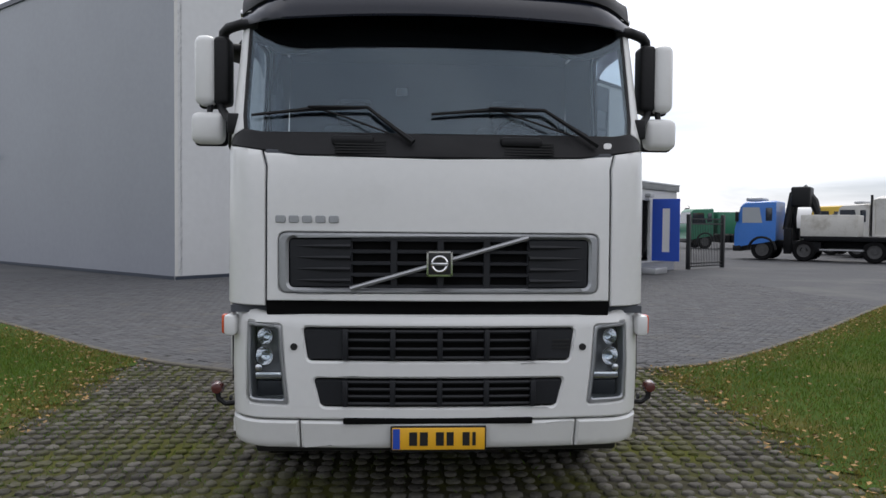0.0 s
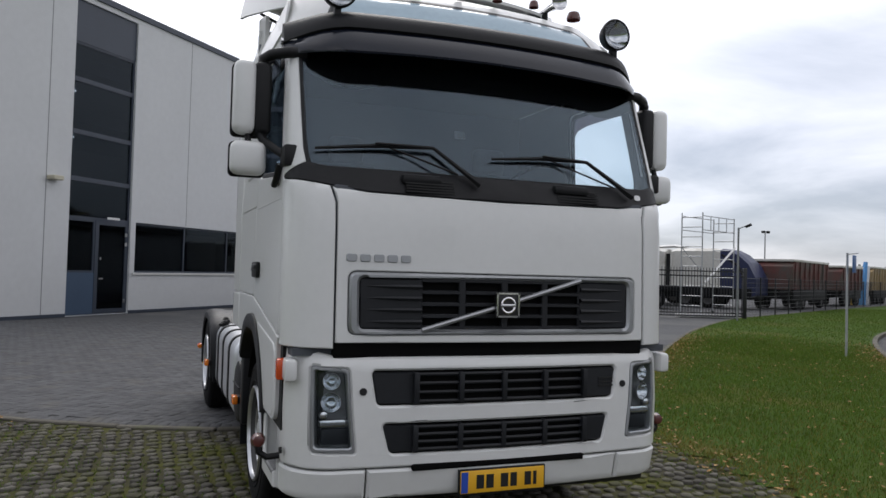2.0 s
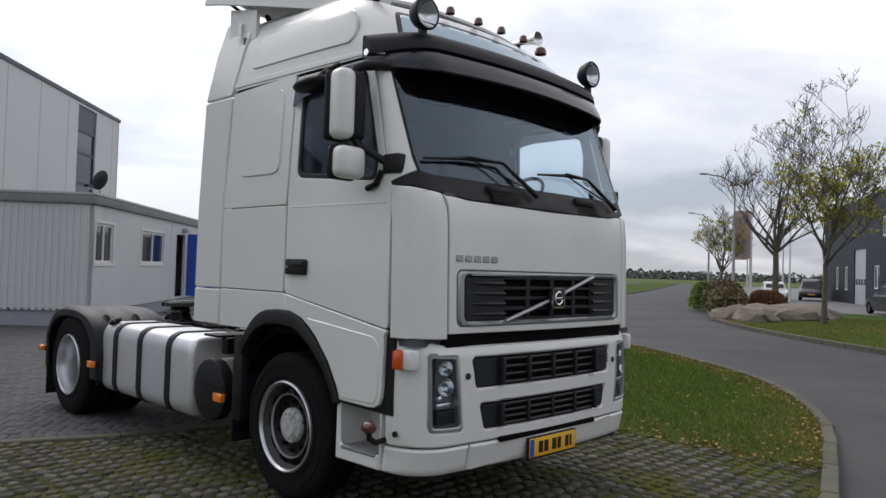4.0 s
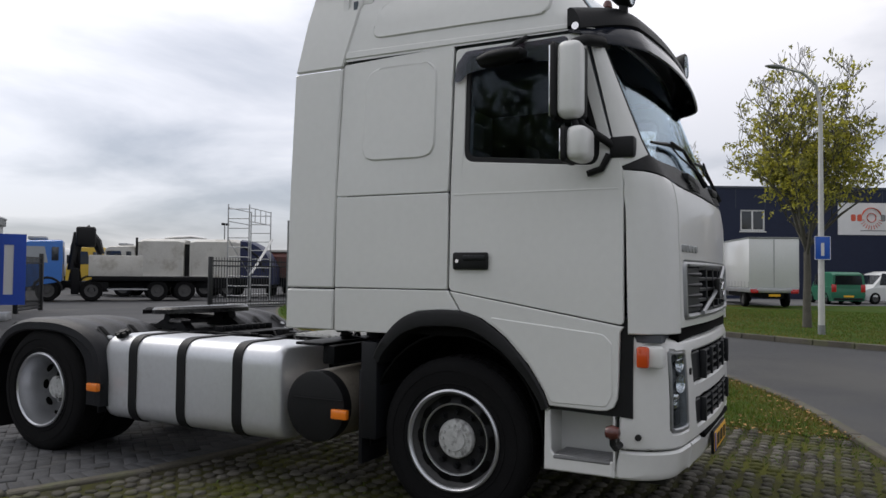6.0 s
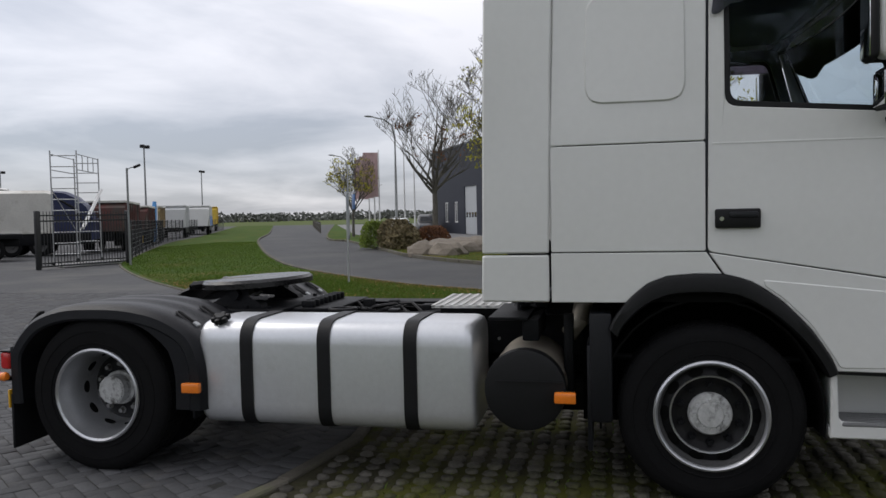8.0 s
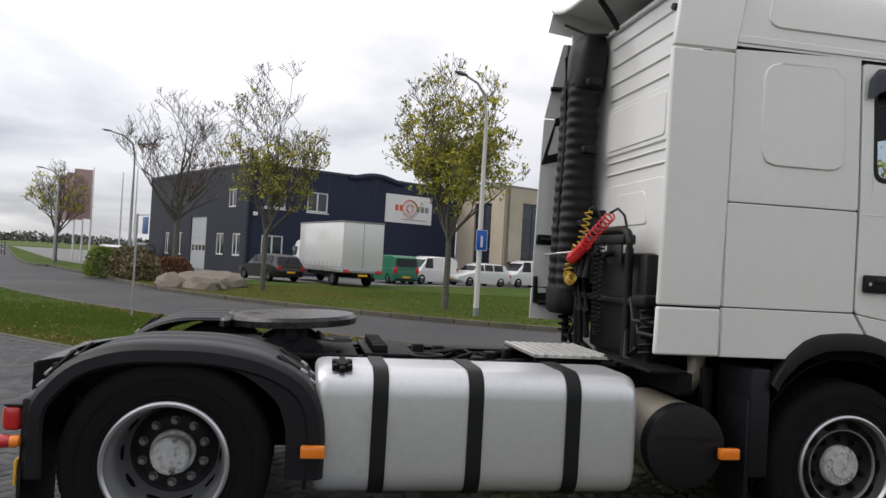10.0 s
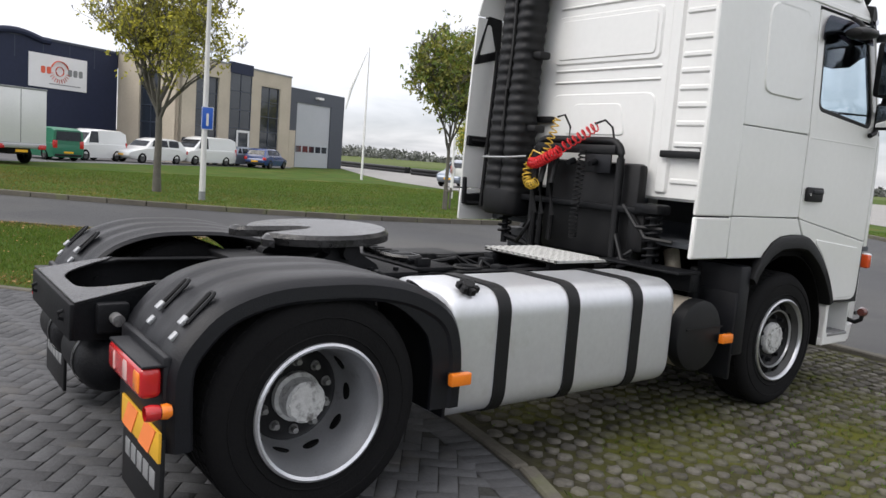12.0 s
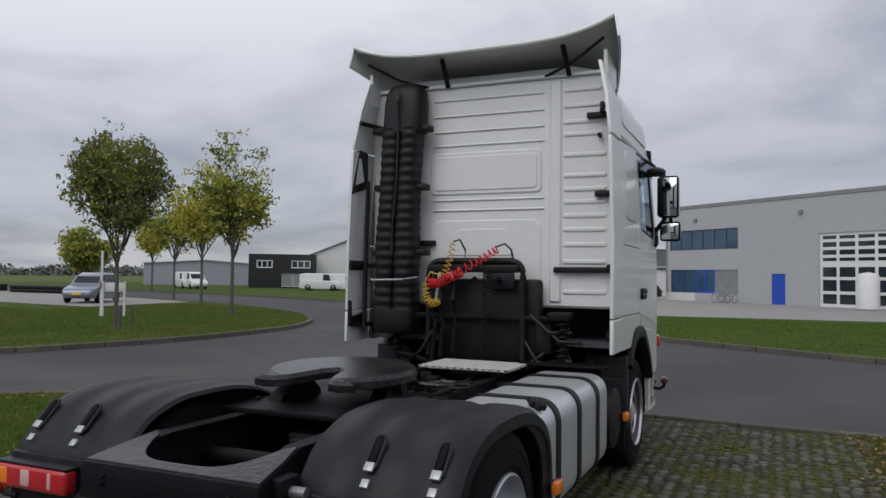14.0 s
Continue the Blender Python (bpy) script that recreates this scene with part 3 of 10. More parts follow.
# ---- the tractor unit ----
def lerp_table(rows, z):
    if z <= rows[0][0]:
        return rows[0][1]
    for (z0, a), (z1, b) in zip(rows, rows[1:]):
        if z <= z1:
            return a + (b - a) * (z - z0) / (z1 - z0)
    return rows[-1][1]


CAB_W = ((1.0, 1.235), (2.1, 1.235), (2.95, 1.197), (3.1, 1.185), (3.32, 1.15), (3.44, 1.09), (3.52, 0.98), (3.57, 0.8))
CAB_F = ((1.0, 0.0), (1.9, 0.02), (2.06, 0.04), (2.2, 0.10), (2.95, 0.38), (3.05, 0.42), (3.32, 0.60), (3.44, 0.72), (3.52, 0.92), (3.57, 1.2))
CAB_BOW = ((1.0, 0.045), (2.0, 0.05), (2.3, 0.08), (2.95, 0.09), (3.57, 0.12))
CAB_CX = ((1.0, 0.26), (2.0, 0.25), (2.3, 0.16), (2.95, 0.12), (3.1, 0.2), (3.57, 0.3))
CAB_CY = ((1.0, 0.265), (2.0, 0.25), (2.3, 0.16), (2.95, 0.07), (3.1, 0.22), (3.57, 0.3))
BACK = 2.25


def cab_plan(q, z, h=0.0, width=None, tables=None):
    """The cab's skin: q is the way round from the front's middle (left is negative), z the height, h the distance off the skin."""
    tw, tf, tb, tx, ty = tables or (CAB_W, CAB_F, CAB_BOW, CAB_CX, CAB_CY)
    s = -1 if q < 0 else 1
    q = abs(q)
    w, f, bow, cx, cy = (lerp_table(t, z) for t in (tw, tf, tb, tx, ty))
    xs = w - cx
    q1 = 0.97
    q2 = q1 + 0.40
    if q <= q1:
        k = q / q1
        x, y = xs * k, f + bow * k * k
        nx, ny = 2 * bow * k / xs, -1.0
    elif q <= q2:
        a = (q - q1) / (q2 - q1) * math.pi / 2
        x, y = xs + cx * math.sin(a), f + bow + cy * (1 - math.cos(a))
        nx, ny = math.sin(a) + 0.08 * math.cos(a), -math.cos(a)
    else:
        y0 = f + bow + cy
        x, y = w, y0 + (q - q2)
        nx, ny = 1.0, 0.0
    l = math.hypot(nx, ny)
    return Vector((s * (x + h * nx / l), y + h * ny / l, z))


def flank(name, outline, parent, material=None, side=-1, depth=0.025, holes=(), cv=(2.1, 2.3, 2.6, 2.9, 3.0, 3.1, 3.2, 3.3, 3.38, 3.44, 3.48), label="", edge=0.0045, off=0.0):
    def fm(u, v, h):
        w = lerp_table(CAB_W, v)
        return Vector((side * (w + h + off), -side * u, v))
    sgn = -side
    outl = [(y * sgn, z) for y, z in outline]
    hol = [[(y * sgn, z) for y, z in hh] for hh in holes]
    lo, hi = min(z for _, z in outline), max(z for _, z in outline)
    return part(name, panel(outl, fm, depth, hol, cv=[c for c in cv if lo < c < hi], edge=edge), material or WHITE, parent, label)


truck = thing("tractor_truck", "white two-axle tractor unit with sleeper cab parked on concrete pavers", "truck")

# cab flanks, both sides
DOOR = rounded([(1.392, 2.955), (1.408, 1.437), (0.318, 1.262), (0.322, 2.13), (0.40, 2.32), (0.556, 2.90), (0.60, 2.955)], 0.03)
DOOR_WIN = rounded([(1.315, 2.90), (1.315, 2.235), (0.47, 2.165), (0.455, 2.30), (0.63, 2.90)], 0.07)
LOWER = [(1.40, 1.430), (1.325, 1.314), (1.184, 1.272), (1.10, 1.222), (1.016, 1.158), (0.877, 1.012), (0.781, 0.866), (0.748, 0.785), (0.46, 0.779), (0.41, 0.784), (0.372, 0.805), (0.352, 0.85), (0.346, 0.92), (0.338, 1.225), (0.318, 1.254)]
for side in (-1, 1):
    door = flank("door", DOOR, truck, side=side, holes=[DOOR_WIN], label="white cab door with a dark window")
    skirt = flank("door_panel", LOWER, truck, side=side, label="white lower door skirt", off=0.004)
    flank("skirt_bulge", rounded([(1.12, 1.282), (0.43, 1.212), (0.378, 1.16), (0.374, 0.87), (0.41, 0.803), (0.735, 0.80), (0.79, 0.895), (0.885, 1.04), (1.02, 1.176), (1.12, 1.248)][::-1], 0.02, 3), skirt, side=side, depth=0.007, off=0.0095, edge=0.0065)
    flank("rear_side_panel", rounded([(1.419, 2.046), (2.268, 2.046), (2.270, 1.441), (1.419, 1.441)], 0.008, 1), truck, side=side)
    upper = flank("upper_side_panel", rounded([(1.406, 2.984), (2.242, 2.955), (2.268, 2.052), (1.419, 2.052)], 0.01, 1), truck, side=side)
    flank("pressed_panel", rounded([(1.515, 2.91), (2.062, 2.90), (2.078, 2.275), (1.515, 2.272)], 0.12, 6), upper, side=side, depth=0.012, edge=0.013, off=0.010, label="raised pressed panel")
    flank("sill_panel", [(1.417, 1.434), (2.270, 1.434), (2.270, 1.15), (1.85, 1.15), (1.826, 1.18), (1.736, 1.257), (1.632, 1.30), (1.48, 1.314), (1.335, 1.312)], truck, side=side)
    flank("drip_rail", rounded([(0.60, 3.016), (2.235, 3.044), (2.235, 2.994), (0.60, 2.984)], 0.004, 1), truck, side=side, depth=0.02, off=0.008)
    flank("door_crease", [(1.385, 2.040), (0.345, 2.036), (0.345, 2.020), (1.385, 2.024)][::-1], door, side=side, depth=0.005, off=0.0018, edge=0.0045)
    # window glass and its rubber
    flank("window_rubber", DOOR_WIN, door, PLASTIC, side=side, holes=[rounded([(1.285, 2.87), (1.285, 2.265), (0.50, 2.197), (0.49, 2.30), (0.645, 2.87)], 0.06)], depth=0.02, off=-0.004, edge=0.004)
    flank("window_glass", rounded([(1.29, 2.875), (1.29, 2.26), (0.495, 2.192), (0.485, 2.30), (0.64, 2.875)], 0.06), door, SIDEGLASS, side=side, depth=0.005, off=-0.012, edge=0.0, label="tinted side window").visible_shadow = False
    # smoked wind deflector along the window's upper edge
    flank("wind_deflector", rounded([(1.385, 2.735), (1.37, 2.85), (1.31, 2.925), (0.66, 2.937), (0.60, 2.80), (0.85, 2.805), (1.15, 2.805), (1.29, 2.785), (1.345, 2.735)], 0.02), door, SMOKE, side=side, depth=0.004, off=0.026, edge=0.0, label="smoked wind deflector")
    b = box(side * 1.236, side * 1.262, 1.135, 1.372, 1.565, 1.672, 0.012)
    handle = part("door_handle", b, PLASTIC, door, "black recessed door handle")
    b = box(side * 1.255, side * 1.272, 1.15, 1.30, 1.622, 1.655, 0.008)
    part("handle_grip", b, GRILLE, handle)
    part("lock", cyl((side * 1.258, 1.338, 1.618), (side * 1.268, 1.338, 1.618), 0.012, seg=12), CHROME, handle)
    # lining, so that the cab is hollow
    flank("door_lining", rounded([(1.46, 3.0), (1.46, 1.40), (0.34, 1.28), (0.34, 2.13), (0.57, 2.98)], 0.02), truck, INNER, side=side, holes=[DOOR_WIN], depth=0.012, off=-0.035, edge=0.0)
    flank("side_lining", [(1.45, 3.03), (2.20, 3.03), (2.20, 1.2), (1.45, 1.2)], truck, INNER, side=side, depth=0.012, off=-0.03, edge=0.0)
    flank("sill_liner", [(0.90, 1.15), (2.24, 1.15), (2.24, 1.44), (0.90, 1.44)], truck, OPENING_SHADE, side=side, depth=0.01, off=-0.042, edge=0.0)
    # wheel arch trim and inner arch
    arch = curve_through([(1.945, 1.00), (1.913, 1.071), (1.826, 1.178), (1.736, 1.253), (1.632, 1.296), (1.48, 1.311), (1.309, 1.307), (1.184, 1.267), (1.016, 1.153), (0.877, 1.006), (0.781, 0.86), (0.745, 0.775)], 4)
    rings = []
    for i, (y, z) in enumerate(arch):
        cy_, cz_ = 1.40, 0.45
        d = Vector((y - cy_, z - cz_)).normalized()
        wide = lerp_table(((0.745, 0.5), (0.95, 0.72), (1.3, 1.0), (1.7, 1.0), (1.95, 0.6)), y)
        rings.append([Vector((side * x, y - d.x * k * wide, z - d.y * k * wide)) for x, k in ((1.20, -0.004), (1.252, 0.0), (1.262, 0.02), (1.258, 0.095), (1.235, 0.11), (0.88, 0.11), (0.88, 0.095), (1.18, 0.08))])
    part("arch_trim", loft(rings), PLASTIC, truck, "black plastic wheel arch")
    b = box(side * 1.23, side * 0.86, 1.93, 2.06, 0.45, 1.09, 0.02)
    box(side * 1.22, side * 0.9, 2.045, 2.075, 0.28, 0.9, 0.008, bm=b)
    part("front_mudguard", b, FENDER, truck, "dark grey rear half of the front mudguard")
    b = cyl((side * 0.9, 0.62, 0.78), (side * 0.9, 2.0, 0.78), 0.02)
    part("mudguard_stay", b, FRAME, truck)
    # steps below the door
    STEP = [(0.375, 0.415), (0.78, 0.415), (0.777, 0.757), (0.745, 0.757), (0.738, 0.53), (0.72, 0.508), (0.375, 0.502)]
    step = flank("step_box", STEP, truck, side=side, depth=0.02, edge=0.008, off=-0.003, label="white step housing")
    b = box(side * 1.212, side * 0.95, 0.37, 0.38, 0.45, 0.77)
    box(side * 1.212, side * 0.95, 0.76, 0.77, 0.45, 0.77, bm=b)
    box(side * 0.97, side * 0.955, 0.37, 0.77, 0.45, 0.77, bm=b)
    box(side * 1.215, side * 0.95, 0.37, 0.78, 0.41, 0.47, 0.01, bm=b)
    part("step_recess", b, WHITE, step)
    b = box(side * 1.236, side * 1.02, 0.39, 0.725, 0.482, 0.506, 0.010)
    for k in range(6):
        box(side * (1.222 - 0.036 * k), side * (1.206 - 0.036 * k), 0.405, 0.71, 0.504, 0.511, bm=b)
    part("step_tread", b, STEPGREY, step, "grey ribbed step tread")
    # black strip between bumper and door
    flank("gap_strip", [(0.75, 0.762), (0.75, 0.82), (0.42, 0.87), (0.37, 1.24), (0.322, 1.30), (0.27, 1.30), (0.27, 0.75)], truck, PLASTIC, side=side, depth=0.02, off=-0.022, edge=0.0)

# front of the cab
QS = [x for x in steps(-0.95, 0.95, 12)]
QC = [s * (0.97 + 0.40 * k / 8) for s in (-1, 1) for k in range(9)]
ZC = (1.3, 1.5, 1.7, 1.9, 2.0, 2.06, 2.1, 2.2)
cabmap = lambda q, z, h: cab_plan(q, z, h)
hood = part("front_panel", panel([(-0.968, 1.245), (0.968, 1.245), (0.962, 2.085), (0.78, 2.06), (0.0, 2.045), (-0.78, 2.06), (-0.962, 2.085)], cabmap, 0.025, [rounded(rect(-0.905, 0.905, 1.285, 1.632), 0.05)], QS, ZC), WHITE, truck, "white front panel above the bumper")
for s in (-1, 1):
    out = [(0.98, 1.215), (1.352, 1.215), (1.36, 2.13), (1.20, 2.12), (0.975, 2.09)]
    out = [(s * a, b) for a, b in (out if s > 0 else out[::-1])]
    part("corner_panel", panel(out, cabmap, 0.025, (), QC, ZC), WHITE, truck, "white rounded cab corner")
    out = [(1.10, 2.22), (1.372, 2.14), (1.372, 2.94), (1.14, 2.94)]
    out = [(s * a, b) for a, b in (out if s > 0 else out[::-1])]
    part("windscreen_pillar", panel(out, cabmap, 0.03, (), QC, (2.3, 2.4, 2.5, 2.6, 2.7, 2.8)), WHITE, truck, "white windscreen pillar")
    out = [(1.065, 2.19), (1.105, 2.19), (1.145, 2.94), (1.095, 2.94)]
    out = [(s * a, b) for a, b in (out if s > 0 else out[::-1])]
    part("pillar_trim", panel(out, lambda q, z, h: cab_plan(q, z, h - 0.004), 0.03, (), QC, (2.3, 2.4, 2.5, 2.6, 2.7, 2.8)), PLASTIC, truck, "black windscreen edge trim")
cowl = part("cowl", panel([(-1.37, 2.135), (-1.2, 2.125), (-0.962, 2.092), (-0.78, 2.066), (0, 2.052), (0.78, 2.066), (0.962, 2.092), (1.2, 2.125), (1.37, 2.135), (1.37, 2.165), (1.1, 2.225), (0.95, 2.205), (0, 2.195), (-0.95, 2.205), (-1.1, 2.225), (-1.37, 2.165)], lambda q, z, h: cab_plan(q, z, h - 0.002), 0.03, (), QS + QC, ZC), PLASTIC, truck, "black plastic cowl below the windscreen")
glass = part("windscreen", panel([(-1.075, 2.197), (1.075, 2.197), (1.105, 2.955), (-1.105, 2.955)], lambda q, z, h: cab_plan(q, z, h - 0.008), 0.006, (), QS + QC, (2.4, 2.6, 2.8), edge=0.0), WINDSCREEN, truck, "large curved windscreen", smooth=60)
glass.visible_shadow = False
# one black band for the sun strip and the visor's shadow on the glass
band = [(-1.09, 2.95), (-1.08, 2.78), (-0.945, 2.74)] + [(q, 2.685 - 0.0 * q) for q in (-0.86, -0.80, -0.72)] + [(-0.64, 2.71), (-0.54, 2.735), (0.54, 2.735), (0.64, 2.71), (0.72, 2.685), (0.80, 2.685), (0.86, 2.70), (0.945, 2.74), (1.08, 2.78), (1.09, 2.95)]
part("strip_and_visor_shade", panel(band, lambda q, z, h: cab_plan(q, z, h - 0.018), 0.006, (), QS + QC, (2.7, 2.8), edge=0.0), OPENING_SHADE, glass, "black sun strip and painted visor shade along the top of the windscreen")
part("sticker", panel(rect(-0.235, -0.175, 2.425, 2.475), lambda q, z, h: cab_plan(q, z, h - 0.018), 0.002, (), edge=0.0), INK, glass, "small dark sticker")
part("round_sticker", panel(rounded(rect(0.90, 0.945, 2.125, 2.16), 0.015), lambda q, z, h: cab_plan(q, z, h + 0.003), 0.003, (), edge=0.0), FRAME_W, cowl, "small white sticker")
for x0 in (-0.60, 0.36):
    b = bmesh.new()
    for k in range(5):
        z = 2.078 + 0.016 * k
        p = cab_plan(x0 + 0.14, z, 0.006)
        box(x0, x0 + 0.29, p.y - 0.004, p.y + 0.01, z, z + 0.007, bm=b)
    part("air_vent", b, INK, cowl, "slatted air vent")
    p = cab_plan(x0 + 0.05, 2.155, 0.012)
    part("wiper_cover", box(x0 - 0.02, x0 + 0.22, p.y - 0.02, p.y + 0.05, 2.125, 2.18, 0.018), PLASTIC, cowl)

# wipers
for x0, x1, x2, z0, z1 in ((-1.0, -0.38, -0.15, 2.30, 2.345), (-0.05, 0.55, 0.86, 2.31, 2.345)):
    a, b_, c = cab_plan(x0, z0, 0.02), cab_plan(x1, z1, 0.03), cab_plan(x2, 2.14, 0.035)
    m1 = cab_plan((x0 + x1) / 2, (z0 + z1) / 2 + 0.012, 0.022)
    wiper = part("wiper", sweep([a, m1, b_], [0.008, 0.013, 0.010], 6), PLASTIC, truck, "black wiper resting on the windscreen")
    part("wiper_arm", sweep([m1 + Vector((0, -0.02, 0.012)), b_, b_ * 0.35 + c * 0.65, c], [0.008, 0.011, 0.015, 0.02], 6), PLASTIC, wiper)
    part("wiper_link", sweep([a.lerp(b_, 0.62), a.lerp(b_, 0.80) + Vector((0, -0.01, -0.045)), c + Vector((-0.14, 0, 0.05))], 0.006, 5), PLASTIC, wiper)

# grille in the front panel
grille = part("grille_frame", panel(rounded(rect(-0.90, 0.90, 1.29, 1.627), 0.05), lambda q, z, h: cab_plan(q, z, h + 0.012), 0.04, [rounded(rect(-0.845, 0.845, 1.318, 1.598), 0.035)], QS, ZC, edge=0.014), SILVER, truck, "satin silver grille surround")
# sheet coloured as the shade between the grille bars
part("grille_back", panel(rounded(rect(-0.85, 0.85, 1.312, 1.603), 0.03), lambda q, z, h: cab_plan(q, z, h - 0.035), 0.02, (), QS, ZC, edge=0.0), OPENING_SHADE, grille)
for s in (-1, 1):
    out = [(0.49, 1.318), (0.845, 1.318), (0.845, 1.598), (0.49, 1.598)]
    out = [(s * a, b) for a, b in (out if s > 0 else out[::-1])]
    part("grille_side_plate", panel(rounded(out, 0.02), lambda q, z, h: cab_plan(q, z, h - 0.004), 0.02, (), QS, ZC, edge=0.01), GRILLE, grille)
    for k in range(4):
        z = 1.36 + k * 0.064
        pts = [cab_plan(s * q, z, hh) for q, hh in ((0.50, 0.004), (0.62, 0.004), (0.72, 0.0), (0.80, -0.006))]
        part("grille_rib", sweep(pts, [0.013, 0.012, 0.008, 0.003], 6), GRILLE, grille)
for z in (1.326, 1.392, 1.457, 1.523, 1.590):
    part("grille_bar", panel(rect(-0.50, 0.50, z - 0.011, z + 0.011), lambda q, v, h: cab_plan(q, v, h - 0.003), 0.03, (), QS, edge=0.004), GRILLE, grille)
for x in (-0.26, 0.0, 0.26):
    part("grille_post", panel(rect(x - 0.02, x + 0.02, 1.32, 1.596), lambda q, v, h: cab_plan(q, v, h - 0.001), 0.03, (), (), (1.46,), edge=0.005), GRILLE, grille)
part("diagonal_bar", sweep([cab_plan(-0.50, 1.315, 0.016), cab_plan(-0.1, 1.433, 0.024), cab_plan(0.1, 1.493, 0.024), cab_plan(0.49, 1.607, 0.016)], 0.014, 8), SILVER, grille, "bright diagonal grille bar")
em = part("emblem", box(-0.078, 0.062, -0.045, -0.005, 1.392, 1.528, 0.012), INK, grille, "square black emblem with a silver ring")
b = bmesh.new()
for x0, x1, z0, z1 in ((-0.078, 0.062, 1.52, 1.53), (-0.078, 0.062, 1.39, 1.40), (-0.08, -0.07, 1.39, 1.53), (0.054, 0.064, 1.39, 1.53)):
    box(x0, x1, -0.05, -0.04, z0, z1, bm=b)
part("emblem_rim", b, CHROME, em)
part("emblem_ring", sweep([(-0.008 + 0.042 * math.cos(a), -0.048, 1.458 + 0.042 * math.sin(a)) for a in steps(0, math.tau, 24)[:-1]], 0.008, 6, closed=True), CHROME, em)
part("emblem_band", box(-0.05, 0.034, -0.056, -0.046, 1.45, 1.466, 0.003), CHROME, em)
for u0, u1, v0, v1 in text_bars(0.37, 0.042, 5):
    part("name_badge", panel(rounded(rect(-0.925 + u0, -0.925 + u1, 1.682, 1.724), 0.012), lambda q, z, h: cab_plan(q, z, h + 0.008), 0.012, edge=0.003), SILVER, hood, "raised silver badge block")

# bumper
BW, BF, BB = ((0.0, 1.20), (0.45, 1.20), (0.9, 1.212), (1.3, 1.205)), ((0.0, 0.03), (0.42, 0.02), (0.57, -0.012), (0.9, -0.012), (1.12, 0.0), (1.19, 0.03)), ((0.0, 0.05), (1.3, 0.05))
BX, BY = ((0.0, 0.27), (1.3, 0.27)), ((0.0, 0.28), (1.3, 0.28))


def bump_map(off=0.0):
    return lambda q, z, h: cab_plan(q, z, h + off, tables=(BW, BF, BB, BX, BY))


HL = [(0.925, 1.105), (0.885, 0.655), (1.12, 0.665), (1.125, 1.125)]
HOLES = [rounded([(-0.80, 1.095), (-0.765, 0.905), (0.765, 0.905), (0.80, 1.095)], 0.03), rounded([(-0.735, 0.81), (-0.69, 0.645), (0.69, 0.645), (0.735, 0.81)], 0.03)]
for s in (-1, 1):
    pts = HL if s > 0 else HL[::-1]
    HOLES.append(rounded([(s * a, b) for a, b in pts], 0.02))
QB = QS + QC
bumper = part("bumper", panel([(-1.40, 0.575), (1.40, 0.575), (1.40, 1.205), (1.2, 1.215), (1.0, 1.17), (0.9, 1.165), (-0.9, 1.165), (-1.0, 1.17), (-1.2, 1.215), (-1.40, 1.205)], bump_map(), 0.035, HOLES, QB, (0.7, 0.85, 1.0, 1.12, 1.15), edge=0.012), WHITE, truck, "white painted front bumper with two grille openings")
for a, b in ((-1.40, -0.825), (-0.815, 0.815), (0.825, 1.40)):
    part("bumper_lip", panel([(a, 0.405), (b, 0.405), (b, 0.565), (a, 0.565)], bump_map(0.004), 0.04, (), QB, (0.45, 0.5), edge=0.014), WHITE, bumper, "white lower bumper section")
# solid bar coloured as the shade in the gap
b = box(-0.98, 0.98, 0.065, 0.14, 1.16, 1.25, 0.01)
part("bumper_gap", b, OPENING_SHADE, truck, "near-black bar for the shade in the gap under the front panel")
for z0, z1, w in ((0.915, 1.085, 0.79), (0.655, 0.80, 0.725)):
    # backing sheet carries the shade behind the lower bars
    lowg = part("lower_grille", panel(rounded(rect(-w, w, z0 - 0.006, z1 + 0.006), 0.02), bump_map(-0.03), 0.015, (), QS, (), edge=0.0), OPENING_SHADE, truck, "charcoal lower grille")
    for s in (-1, 1):
        out = [(0.54, z0), (w - 0.025, z0), (w + 0.005, z1), (0.54, z1)]
        out = [(s * a, c) for a, c in (out if s > 0 else out[::-1])]
        part("side_plate", panel(rounded(out, 0.015), bump_map(-0.008), 0.02, (), QS, edge=0.008), GRILLE, lowg)
    for k in range(4):
        z = z0 + 0.012 + (z1 - z0 - 0.024) * k / 3
        part("grille_bar", sweep([bump_map(-0.004)(q, z, 0) for q in steps(-0.54, 0.54, 6)], 0.0105, 6), GRILLE, lowg)
    for x in (-0.53, -0.265, 0.0, 0.265, 0.53):
        part("grille_post", box(x - 0.015, x + 0.015, -0.022, 0.02, z0, z1, 0.004), GRILLE, lowg)
for k in range(3):
    p = bump_map(-0.004)(0.70, 0.975 + k * 0.022, 0)
    part("vent_slot", box(0.645, 0.745, p.y - 0.004, p.y + 0.01, 0.975 + k * 0.022, 0.985 + k * 0.022), INK, bumper)
# the slot is a solid bar in shade colour
part("tow_slot", box(-0.54, 0.53, -0.014, 0.03, 0.552, 0.588, 0.008), OPENING_SHADE, bumper, "near-black bar for the shade in the slot above the plate")
plate = part("number_plate", box(-0.267, 0.257, -0.034, -0.022, 0.412, 0.538, 0.006), PLATE_Y, truck, "yellow number plate with a blue end band")
part("plate_band", box(-0.262, -0.222, -0.0365, -0.034, 0.418, 0.532), PLATE_B, plate)
for u0, u1 in ((-0.17, -0.125), (-0.11, -0.065), (-0.02, 0.025), (0.04, 0.08), (0.13, 0.17), (0.185, 0.205)):
    part("plate_mark", box(u0, u1, -0.0365, -0.034, 0.437, 0.513), INK, plate)
part("plate_holder", box(-0.275, 0.265, -0.03, -0.01, 0.398, 0.545, 0.005), PLASTIC, plate)
